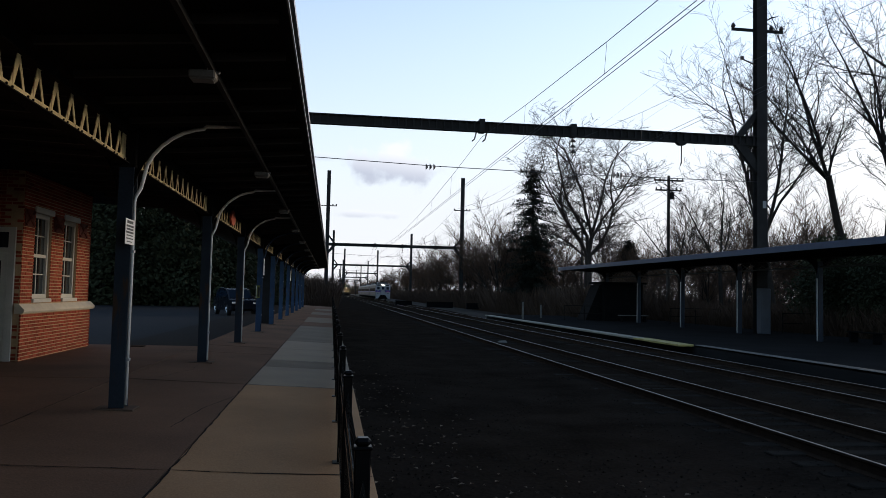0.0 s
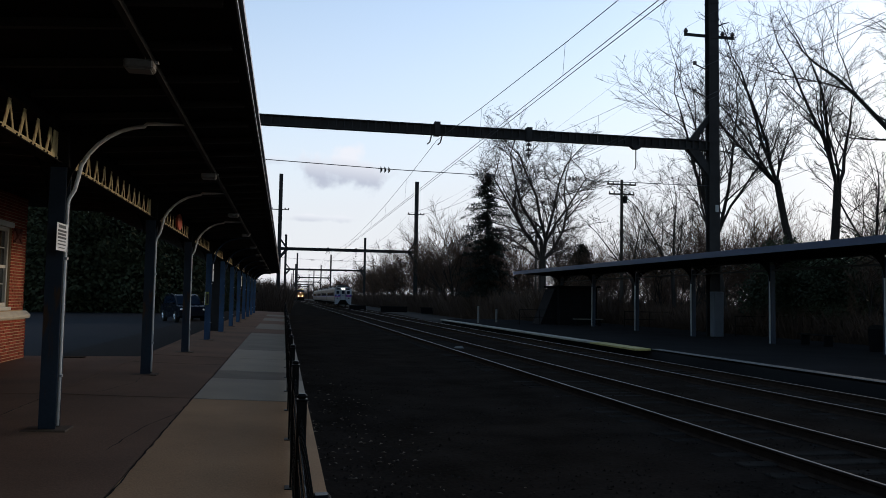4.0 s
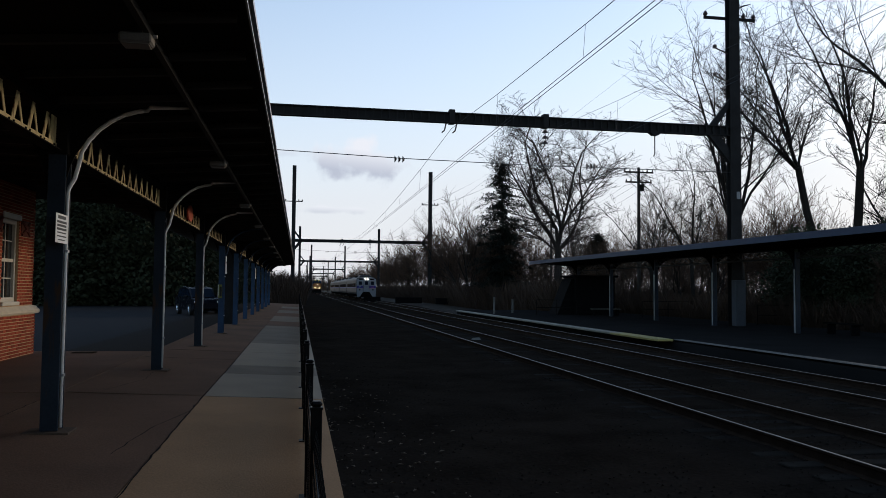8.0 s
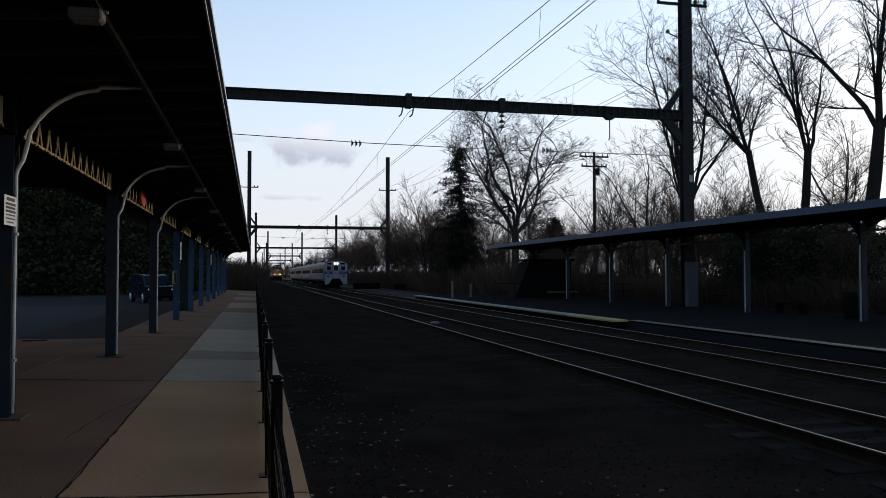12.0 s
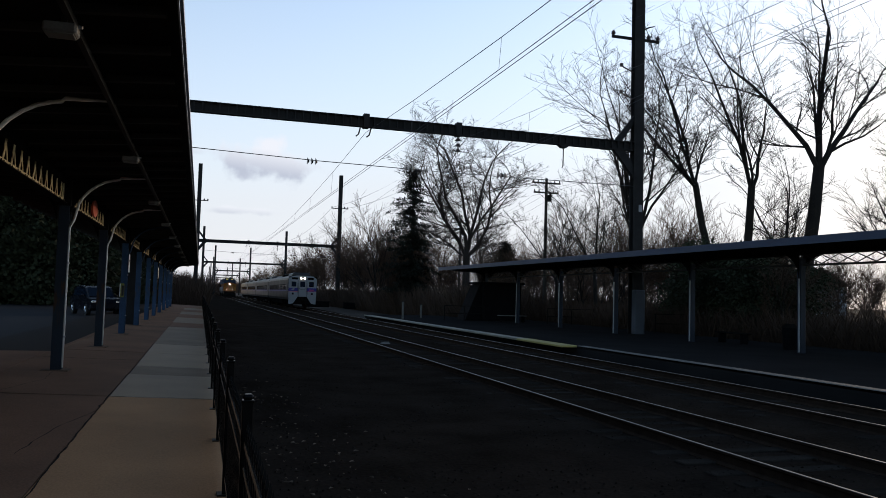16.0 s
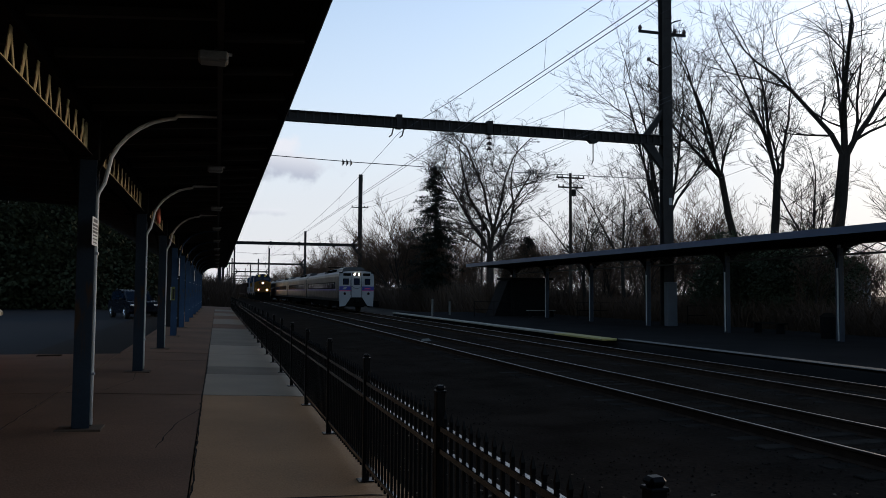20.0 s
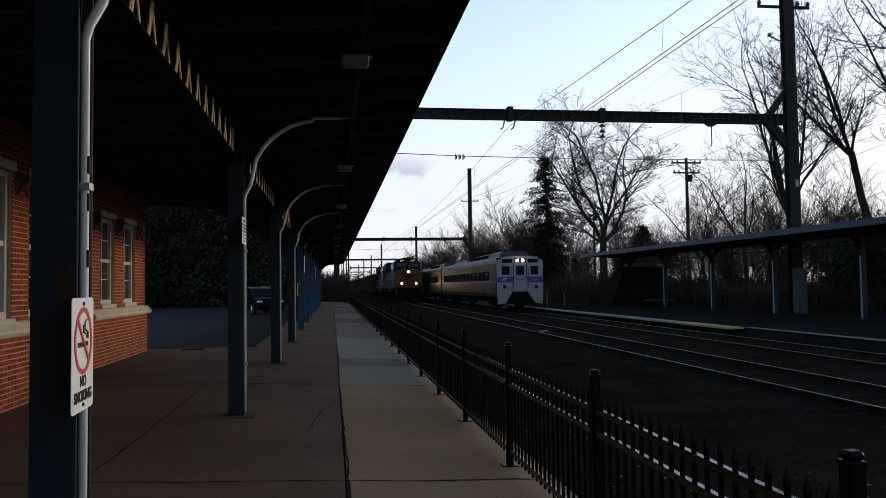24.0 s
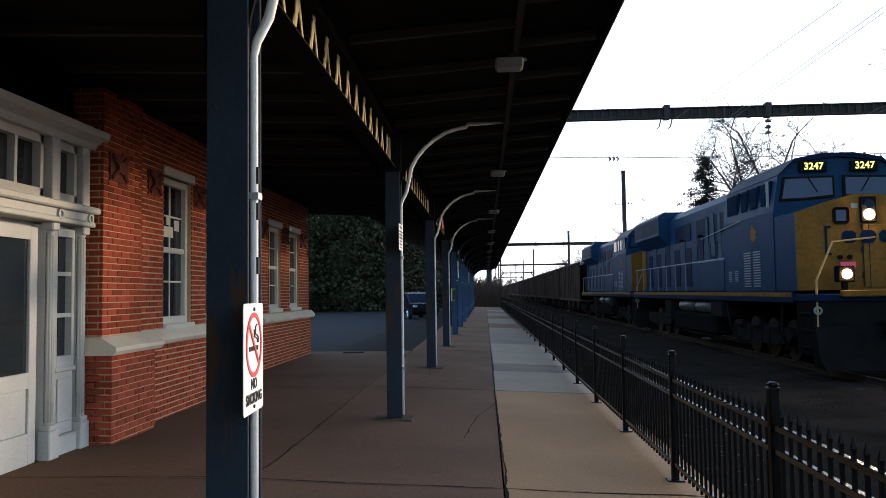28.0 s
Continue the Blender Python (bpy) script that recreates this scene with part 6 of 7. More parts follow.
            part("rain_lip", Geo().cbox(s * 1.40 - 0.16, s * 1.40 + 0.16, -0.05, 0.14, 3.40, 3.50, 0.03), M_UNDER, c)
            part("sign_box", Geo().cbox(s * 0.86 - 0.34, s * 0.86 + 0.34, -0.015, 0.02, 3.18, 3.42, 0.01), M_UNDER, c, "dark destination sign box")
            part("marker", Geo().disc((s * 1.05, -0.02, 1.62), 0.12, "y", 0.05, 16), M_UNDER, c)
            part("marker_ring", Geo().ring((s * 1.05, -0.05, 1.62), 0.07, 0.10, "y", 0.02, 16), M_STAIN, c)
            part("headlight", Geo().disc((s * 0.19, -0.03, 3.33), 0.085, "y", 0.04, 16), M_LAMPW, c, "lit headlight")
            part("grab_rail", Geo().tube([(s * 0.56, -0.05, 1.5), (s * 0.56, -0.05, 2.8)], 0.015, 5), M_STAIN, c)
            part("chain", Geo().tube([(s * 0.45, -0.06, 2.3), (s * 0.22, -0.07, 2.12), (0, -0.07, 2.06)], 0.018, 5), M_STAIN, c)
            part("buffer_step", Geo().box(s * 1.2 - 0.2, s * 1.2 + 0.2, -0.02, 0.2, 0.42, 0.47), M_UNDER, c)
        part("emblem", Geo().prism([(-1.25, 2.0), (-1.0, 2.0), (-0.85, 2.18), (-1.02, 2.22), (-1.2, 2.1)], "y", -0.012, -0.005), M_TWHITE, c, "white emblem shape")
        part("emblem", Geo().box(0.72, 1.22, -0.012, -0.005, 2.02, 2.10), M_TRED, c, "red emblem bar")
        part("light_panel", Geo().cbox(-0.40, 0.40, -0.012, 0.01, 3.20, 3.45, 0.01), M_UNDER, c)
        d = part("end_door", Geo().cbox(-0.42, 0.42, -0.015, 0.0, 1.3, 3.14, 0.006), M_TWHITE, c, "white end door")
        part("glass", Geo().cbox(-0.27, 0.27, -0.022, -0.014, 2.38, 2.98, 0.003), M_TGLASS, d)
        part("door_edge", Geo().box(-0.455, -0.425, -0.01, 0.004, 1.3, 3.14).box(0.425, 0.455, -0.01, 0.004, 1.3, 3.14), M_UNDER, d)
        part("coupler_pocket", Geo().prism([(-0.95, 0.5), (-0.5, 1.28), (0.5, 1.28), (0.95, 0.5)], "y", 0.04, 0.5), M_UNDER, c, "black coupler pocket")
        part("coupler", Geo().cbox(-0.17, 0.17, -0.35, 0.3, 0.82, 1.08, 0.03), M_UNDER, c)
        for sx in (-1, 1):
            part("hose", Geo().tube([(sx * 0.3, 0.02, 1.15), (sx * 0.38, -0.12, 0.85), (sx * 0.25, -0.1, 0.6)], 0.03, 6), M_UNDER, c)
    return c


def locomotive(label, lead):
    """A six-axle road diesel with its nose at y = 0, reaching back 19 m."""
    c = thing("diesel_locomotive", label, "locomotive", group="freight locomotives")
    L = 19.1
    NY = M_LYEL
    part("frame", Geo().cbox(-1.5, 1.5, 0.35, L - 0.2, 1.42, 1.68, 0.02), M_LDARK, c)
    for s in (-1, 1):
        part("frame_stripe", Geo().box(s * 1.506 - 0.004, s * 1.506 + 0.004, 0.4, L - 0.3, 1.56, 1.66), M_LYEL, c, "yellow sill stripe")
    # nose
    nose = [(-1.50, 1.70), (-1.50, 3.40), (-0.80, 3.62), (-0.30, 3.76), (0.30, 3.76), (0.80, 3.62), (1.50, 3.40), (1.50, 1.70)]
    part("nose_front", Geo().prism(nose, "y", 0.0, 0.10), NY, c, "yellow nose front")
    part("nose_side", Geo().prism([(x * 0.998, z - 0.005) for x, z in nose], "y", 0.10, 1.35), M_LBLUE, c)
    part("porch", Geo().cbox(-1.48, 1.48, -0.72, 0.36, 1.46, 1.62, 0.02), M_LDARK, c)
    part("anticlimber", Geo().cbox(-0.95, 0.95, -0.86, -0.70, 1.56, 1.70, 0.02), NY, c, "worn yellow anticlimber")
    part("nose_door", Geo().cbox(-0.12, 0.62, -0.03, 0.0, 1.75, 3.10, 0.01), NY, c)
    for x in (-0.13, 0.0, 0.62):
        part("door_seam", Geo().box(x - 0.008, x + 0.008, -0.034, -0.028, 1.75, 3.10), M_LDARK, c)
    # plain dark emblem shapes across the nose
    em = Geo()
    for sx in (-1, 1):
        for x0, x1, z0, z1 in ((0.88, 0.93, 2.45, 3.08), (0.80, 0.88, 2.45, 2.50), (0.80, 0.88, 3.03, 3.08)):
            em.box(min(sx * x0, sx * x1), max(sx * x0, sx * x1), -0.042, -0.034, z0, z1)
    part("emblem_bracket", em, M_LDARK, c, "dark bracket marks")
    for x, w, h in ((-0.42, 0.15, 0.13), (-0.02, 0.16, 0.14), (0.38, 0.17, 0.13)):
        part("emblem", Geo().prism([(x - w, 2.84 - h * 0.5), (x - w * 0.5, 2.84 - h), (x + w * 0.6, 2.84 - h), (x + w, 2.84 - h * 0.4), (x + w, 2.84 + h * 0.5), (x + w * 0.5, 2.84 + h), (x - w * 0.6, 2.84 + h), (x - w, 2.84 + h * 0.4)], "y", -0.042, -0.034), M_LDARK, c, "dark emblem block")
    hl = part("headlight_housing", Geo().cbox(-0.17, 0.17, -0.07, 0.0, 3.14, 3.70, 0.02), M_UNDER, c)
    part("headlight", Geo().disc((0, -0.085, 3.31), 0.105, "y", 0.04, 18), M_LAMP if lead else M_TGLASS, hl, "lit lower headlight")
    part("headlight", Geo().disc((0, -0.085, 3.54), 0.10, "y", 0.04, 18), M_TGLASS, hl, "unlit upper headlight")
    part("nose_window", Geo().cbox(-0.74, -0.40, -0.03, 0.0, 3.12, 3.48, 0.05), M_UNDER, c, "black-rimmed nose window")
    part("nose_window_glass", Geo().cbox(-0.68, -0.46, -0.038, -0.03, 3.18, 3.42, 0.003), M_DUSK, c)
    part("data_plate", Geo().box(-0.34, -0.20, -0.008, -0.001, 3.46, 3.56), M_HAND, c)
    for z in (1.95, 2.5, 3.0):
        part("hinge", Geo().tube([(-0.15, -0.04, z), (-0.15, -0.04, z + 0.12)], 0.018, 6), M_LDARK, c)
    part("placard", Geo().box(-0.62, -0.30, -0.04, -0.03, 2.16, 2.30), M_TRED, c, "small red placard")
    for x in (-0.62, -0.42, 0.42, 0.62):
        part("mu_plug", Geo().disc((x, -0.03, 2.40), 0.05, "y", 0.05, 10), M_UNDER, c)
    for s in (-1, 1):
        b = part("ditch_box", Geo().cbox(s * 0.76 - 0.17, s * 0.76 + 0.17, -0.62, -0.40, 1.86, 2.20, 0.02), M_UNDER, c)
        part("ditch_light", Geo().disc((s * 0.76, -0.635, 2.03), 0.095, "y", 0.03, 16), (M_LAMPO if lead else M_TGLASS), b, "lit ditch light")
        part("ditch_stand", Geo().box(s * 0.76 - 0.05, s * 0.76 + 0.05, -0.55, -0.45, 1.62, 1.87), M_UNDER, b)
        part("handrail", Geo().tube([(s * 1.40, -0.66, 0.55), (s * 1.42, -0.70, 1.9), (s * 1.06, -0.70, 2.70), (s * 0.2, -0.70, 2.78)], 0.022, 6), M_YHAND if lead else M_HAND, c, "worn pale nose handrail")
        part("lift_ring", Geo().ring((s * 1.40, -0.69, 1.28), 0.05, 0.09, "y", 0.03, 12), M_HAND, c)
        part("step_well", Geo().box(s * 1.25 - 0.2, s * 1.25 + 0.2, -0.45, 0.3, 0.35, 1.46), M_UNDER, c)
        for z in (0.5, 0.85, 1.2):
            part("step", Geo().box(s * 1.32 - 0.18, s * 1.32 + 0.2, -0.55, 0.0, z, z + 0.04), M_LGREY, c)
    part("pilot", Geo().cbox(-1.48, 1.48, -0.68, -0.5, 0.45, 1.46, 0.02), M_UNDER, c)
    part("plow", Geo().prism([(-1.25, 0.10), (-0.95, 0.32), (-0.78, 0.95), (-0.62, 0.95), (-0.62, 0.12)], "x", -1.5, 1.5), M_UNDER, c, "black snow plow")
    part("coupler", Geo().cbox(-0.18, 0.18, -1.45, -0.5, 0.78, 1.06, 0.04), M_UNDER, c)
    # cab: tapering windscreen front and clipped roof
    cab = [(-1.50, 1.68), (-1.50, 3.55), (-1.36, 4.42), (-0.98, 4.74), (-0.35, 4.85), (0.35, 4.85), (0.98, 4.74), (1.36, 4.42), (1.50, 3.55), (1.50, 1.68)]
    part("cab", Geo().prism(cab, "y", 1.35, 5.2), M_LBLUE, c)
    part("cab_roof_lip", Geo().prism([(-1.38, 4.4), (-1.0, 4.77), (-0.36, 4.89), (0.36, 4.89), (1.0, 4.77), (1.38, 4.4), (0.98, 4.70), (0, 4.8), (-0.98, 4.70)], "y", 1.27, 5.25), M_LDARK, c)
    for s in (-1, 1):
        w = part("windscreen", Geo().prism([(s * 0.10, 3.86), (s * 0.10, 4.36), (s * 1.26, 4.34), (s * 1.36, 3.78), (s * 0.75, 3.80)], "y", 1.30, 1.36), M_UNDER, c, "black windscreen gasket")
        part("glass", Geo().prism([(s * 0.15, 3.91), (s * 0.15, 4.31), (s * 1.22, 4.29), (s * 1.30, 3.83), (s * 0.75, 3.85)], "y", 1.285, 1.305), M_DUSK, w)
        part("wiper", Geo().tube([(s * 0.7, 1.27, 4.32), (s * 0.5, 1.27, 3.98)], 0.012, 4), M_UNDER, w)
        nb = part("number_board", Geo().cbox(s * 0.58 - 0.31, s * 0.58 + 0.31, 1.24, 1.37, 4.45, 4.69, 0.012), M_UNDER, c, "black number board")
        if lead:
            part("lettering", letters("3247", 0.225, M_NUM), None, nb, "glowing yellow numerals", at=Matrix.Translation((s * 0.58, 1.235, 4.57)) @ Matrix(((1, 0, 0, 0), (0, 0, -1, 0), (0, 1, 0, 0), (0, 0, 0, 1))))
        for y0, y1 in ((1.62, 2.25), (2.45, 3.05), (3.2, 3.7), (3.95, 4.9)):
            sw = part("side_window", Geo().cbox(s * 1.43 - 0.04, s * 1.43 + 0.055, y0, y1, 3.68, 4.30, 0.02), M_LDARK, c, "dark blue window frame")
            part("glass", Geo().box(s * 1.487 - 0.006, s * 1.487 + 0.006, y0 + 0.06, y1 - 0.06, 3.74, 4.24), M_TGLASS, sw)
        part("wind_deflector", Geo().box(s * 1.52 - 0.012, s * 1.60 + 0.012, 1.50, 1.53, 3.66, 4.26), M_HAND, c)
        for y0 in (2.3, 3.0):
            for k in range(14):
                part("louvre_slat", Geo().box(s * 1.508 - 0.006, s * 1.508 + 0.006, y0, y0 + 0.5, 1.80 + k * 0.065, 1.83 + k * 0.065), M_HAND, c)
        star = []
        for k in range(16):
            r, a = (0.30 if k % 2 else 0.17), k * math.pi / 8
            star.append((2.75 + r * math.cos(a), 3.10 + r * 0.9 * math.sin(a)))
        part("cab_emblem", Geo().prism(star, "x", min(s * 1.502, s * 1.508), max(s * 1.502, s * 1.508)), M_LYEL, c, "faded yellow starburst emblem")
        part("cab_rail", Geo().tube([(s * 1.54, 3.6, 3.52), (s * 1.54, 7.4, 3.30)], 0.014, 5), M_HAND, c, "pale grab rail under the windows")
        part("cab_seam", Geo().box(s * 1.504 - 0.003, s * 1.504 + 0.003, 1.33, 1.36, 1.7, 3.5), M_LDARK, c)
        for y0 in (4.0, 4.55):
            for k in range(6):
                part("vent_slat", Geo().box(s * 1.508 - 0.006, s * 1.508 + 0.006, y0, y0 + 0.26, 1.95 + k * 0.05, 1.975 + k * 0.05), M_HAND, c)
        part("step_box", Geo().cbox(s * 1.3 - 0.2, s * 1.3 + 0.22, 11.9, 12.7, 0.75, 1.38, 0.02), M_LGREY, c, "grey equipment box")
        part("sand_pipe", Geo().tube([(s * 1.35, 1.4, 1.4), (s * 1.35, 1.45, 0.7), (s * 1.1, 1.7, 0.25)], 0.03, 5), M_LGREY, c)
        part("sand_pipe", Geo().tube([(s * 1.35, 5.6, 1.4), (s * 1.3, 5.5, 0.7), (s * 1.1, 5.3, 0.25)], 0.03, 5), M_LGREY, c)
        for k, y in enumerate((2.15, 3.5, 4.85)):
            part("brake_cylinder", Geo().tube([(s * 1.2, y - 0.28, 0.82), (s * 1.2, y + 0.28, 0.82)], 0.10, 8), M_LGREY, c)
            part("spring_pack", Geo().tube([(s * 1.14, y + 0.68, 0.42), (s * 1.14, y + 0.68, 0.8)], 0.09, 8), M_LGREY, c)
        part("battery_box", Geo().cbox(s * 1.3 - 0.22, s * 1.3 + 0.2, 5.2, 8.2, 1.68, 2.6, 0.03), M_LBLUE, c)
    part("horn", Geo().tube([(0.2, 3.4, 4.92), (0.2, 2.9, 4.96)], [0.04, 0.10], 8).tube([(0.45, 3.4, 4.92), (0.45, 3.0, 4.96)], [0.03, 0.08], 8), M_UNDER, c)
    part("antenna_box", Geo().cbox(-0.3, 0.3, 2.6, 3.2, 4.85, 4.95, 0.02), M_LGREY, c)
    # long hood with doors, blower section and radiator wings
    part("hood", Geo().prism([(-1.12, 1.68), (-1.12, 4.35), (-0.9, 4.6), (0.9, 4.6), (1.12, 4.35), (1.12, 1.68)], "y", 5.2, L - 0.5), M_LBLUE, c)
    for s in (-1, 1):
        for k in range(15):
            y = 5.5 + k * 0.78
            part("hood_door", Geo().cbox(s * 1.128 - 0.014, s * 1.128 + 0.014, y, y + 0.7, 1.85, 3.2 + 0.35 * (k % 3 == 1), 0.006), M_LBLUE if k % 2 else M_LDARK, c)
        for y0, y1 in ((5.6, 7.2), (8.0, 9.4), (10.2, 12.4)):
            part("vent_screen", Geo().cbox(s * 1.13 - 0.012, s * 1.13 + 0.012, y0, y1, 3.45, 4.05, 0.006), M_LDARK, c)
        rad = [(s * 1.1, 3.4), (s * 1.52, 3.85), (s * 1.52, 4.58), (s * 1.3, 4.74), (s * 0.5, 4.74), (s * 0.5, 3.4)]
        part("radiator_wing", Geo().prism(rad, "y", 13.4, 18.2), M_LBLUE, c)
        part("radiator_screen", Geo().box(s * 1.525 - 0.006, s * 1.525 + 0.006, 13.6, 18.0, 3.95, 4.5), M_LDARK, c)
        part("walkway", Geo().box(min(s * 1.12, s * 1.5), max(s * 1.12, s * 1.5), 5.2, L - 0.3, 1.68, 1.71), M_LGREY, c)
        part("handrail", Geo().tube([(s * 1.47, 5.3, 2.62), (s * 1.47, L - 0.7, 2.62)], 0.02, 5), M_HAND, c)
        for k in range(10):
            y = 5.4 + k * 1.42
            part("stanchion", Geo().tube([(s * 1.47, y, 1.68), (s * 1.47, y, 2.64)], 0.018, 5), M_HAND, c)
        part("fuel_tank_side", Geo().cbox(s * 1.1 - 0.35, s * 1.1 + 0.32, 6.6, 11.6, 0.38, 1.0, 0.08), M_UNDER, c)
        for k in range(2):
            part("air_tank", Geo().tube([(s * 1.25, 6.9 + k * 2.1, 1.2), (s * 1.25, 7.0 + k * 2.1, 1.2), (s * 1.25, 8.7 + k * 2.1, 1.2), (s * 1.25, 8.8 + k * 2.1, 1.2)], [0.12, 0.2, 0.2, 0.12], 12), M_STAIN, c, "silver air reservoir", smooth=True)
        part("equipment_box", Geo().cbox(s * 1.2 - 0.3, s * 1.2 + 0.3, 5.7, 6.7, 0.95, 1.4, 0.03), M_LGREY, c)
        part("end_panel", Geo().box(s * 1.13, s * 1.16, L - 1.4, L - 0.6, 1.8, 3.5), M_LYEL if lead else M_LBLUE, c)
    # big worn pale letter shapes along the hood, each a plain block
    for s in (-1, 1):
        for k, (y0, y1, z0, z1) in enumerate(((5.9, 6.35, 2.75, 4.2), (6.6, 7.0, 2.6, 4.1), (7.3, 7.75, 2.75, 4.2), (8.0, 8.3, 2.9, 4.1))):
            part("letter_block", Geo().prism([(y0, z0), (y1, z0 + 0.1), (y1 - 0.05, z1), (y0 + 0.08, z1 - 0.12)], "x", min(s * 1.144, s * 1.150), max(s * 1.144, s * 1.150)), M_WORN, c, "worn pale lettering shape")
    part("exhaust_stack", Geo().cbox(-0.3, 0.3, 9.2, 10.2, 4.6, 4.76, 0.02), M_UNDER, c)
    part("fuel_tank", Geo().cbox(-1.0, 1.0, 6.6, 11.6, 0.4, 1.4, 0.05), M_UNDER, c)
    part("rear_end", Geo().cbox(-1.1, 1.1, L - 0.5, L - 0.42, 1.7, 4.1, 0.02), M_LYEL, c, "yellow rear end")
    for y in (3.5, L - 3.8):
        bogie(c, y, 3, 1.02)
    return c


def hopper_car():
    c = thing("hopper_car", "weathered dark coal hopper car heaped with coal", "freight car", group="coal hopper cars")
    L = 15.3
    for s in (-1, 1):
        part("side", Geo().box(s * 1.5 - 0.02, s * 1.5 + 0.02, 0.35, L - 0.35, 1.15, 3.72), M_HOPPER, c)
        part("top_chord", Geo().cbox(s * 1.53 - 0.06, s * 1.53 + 0.04, 0.3, L - 0.3, 3.68, 3.82, 0.01), M_HOPPER, c)
        part("sill", Geo().cbox(s * 1.5 - 0.08, s * 1.5 + 0.06, 0.2, L - 0.2, 1.0, 1.18, 0.01), M_HOPPER, c)
        for k in range(13):
            y = 0.6 + k * (L - 1.2) / 12
            part("rib", Geo().cbox(s * 1.54 - 0.03, s * 1.54 + 0.05, y - 0.06, y + 0.06, 1.15, 3.7, 0.01), M_HOPPER, c)
    for y, d in ((0.35, 1), (L - 0.35, -1)):
        part("end_slope", Geo().add([(-1.48, y, 3.6), (1.48, y, 3.6), (1.48, y + d * 2.4, 1.2), (-1.48, y + d * 2.4, 1.2), (-1.48, y + d * 0.05, 3.6), (1.48, y + d * 0.05, 3.6), (1.48, y + d * 2.45, 1.2), (-1.48, y + d * 2.45, 1.2)], [(3, 2, 1, 0), (4, 5, 6, 7), (0, 1, 5, 4), (1, 2, 6, 5), (2, 3, 7, 6), (3, 0, 4, 7)]), M_HOPPER, c)
        part("end_platform", Geo().box(-1.5, 1.5, y - d * 0.35, y + d * 1.0, 1.0, 1.1), M_HOPPER, c)
    for y in (4.4, 7.65, 10.9):
        part("discharge_bin", Geo().prism([(y - 1.3, 1.15), (y + 1.3, 1.15), (y + 0.35, 0.35), (y - 0.35, 0.35)], "x", -1.2, 1.2), M_HOPPER, c)
    part("load", Geo().prism([(-1.45, 3.4), (-1.0, 3.85), (0, 4.02), (1.0, 3.85), (1.45, 3.4)], "y", 1.0, L - 1.0), M_COAL, c, "heaped black coal")
    for y in (1.9, L - 1.9):
        bogie(c, y, 2, 0.98)
    part("coupler", Geo().cbox(-0.12, 0.12, -0.3, L + 0.3, 0.78, 1.0, 0.02), M_UNDER, c)
    return c


def build_trains():
    a = railcar(True, "leading stainless commuter railcar with white and blue end, headlights lit")
    MOVERS.append((a, commuter_y, 0.0, T2))
    b = railcar(False, "stainless commuter railcar coupled behind the lead car")
    MOVERS.append((b, commuter_y, 26.4, T2))
    for k in (2, 3):
        MOVERS.append((copy_thing(b, Matrix()), commuter_y, 26.4 * k, T2))
    a = locomotive("blue and yellow road diesel leading a coal train, headlights lit", True)
    MOVERS.append((a, freight_y, 0.0, T1))
    b = locomotive("second blue road diesel coupled behind the leading one", False)
    MOVERS.append((b, freight_y, 19.3, T1))
    h = hopper_car()
    MOVERS.append((h, freight_y, 38.8, T1))
    for k in range(1, 14):
        MOVERS.append((copy_thing(h, Matrix()), freight_y, 38.8 + 15.8 * k, T1))


# ---------------------------------------------------------------- parked car, poles, shelter and other things
M_CARP = mat("car_paint_dark_blue", (0.006, 0.007, 0.011), 0.25, var=0.1, bump=0.0, spec=0.16)
M_TYRE = mat("tyre_rubber", (0.012, 0.012, 0.012), 0.8, var=0.2, bump=0.1)
M_CHROME = mat("bright_metal", (0.55, 0.55, 0.55), 0.25, metal=0.9, var=0.1, bump=0)
M_WOODP = mat("pole_timber", (0.035, 0.028, 0.022), 0.9, var=0.35, scale=2, bump=0.3)
M_GREYP = mat("grey_blue_enclosure", (0.05, 0.057, 0.07), 0.6, var=0.2, scale=2, bump=0.08)
M_SHELT = mat("shelter_black", (0.006, 0.006, 0.0065), 0.7, var=0.3, bump=0.1, spec=0.01)


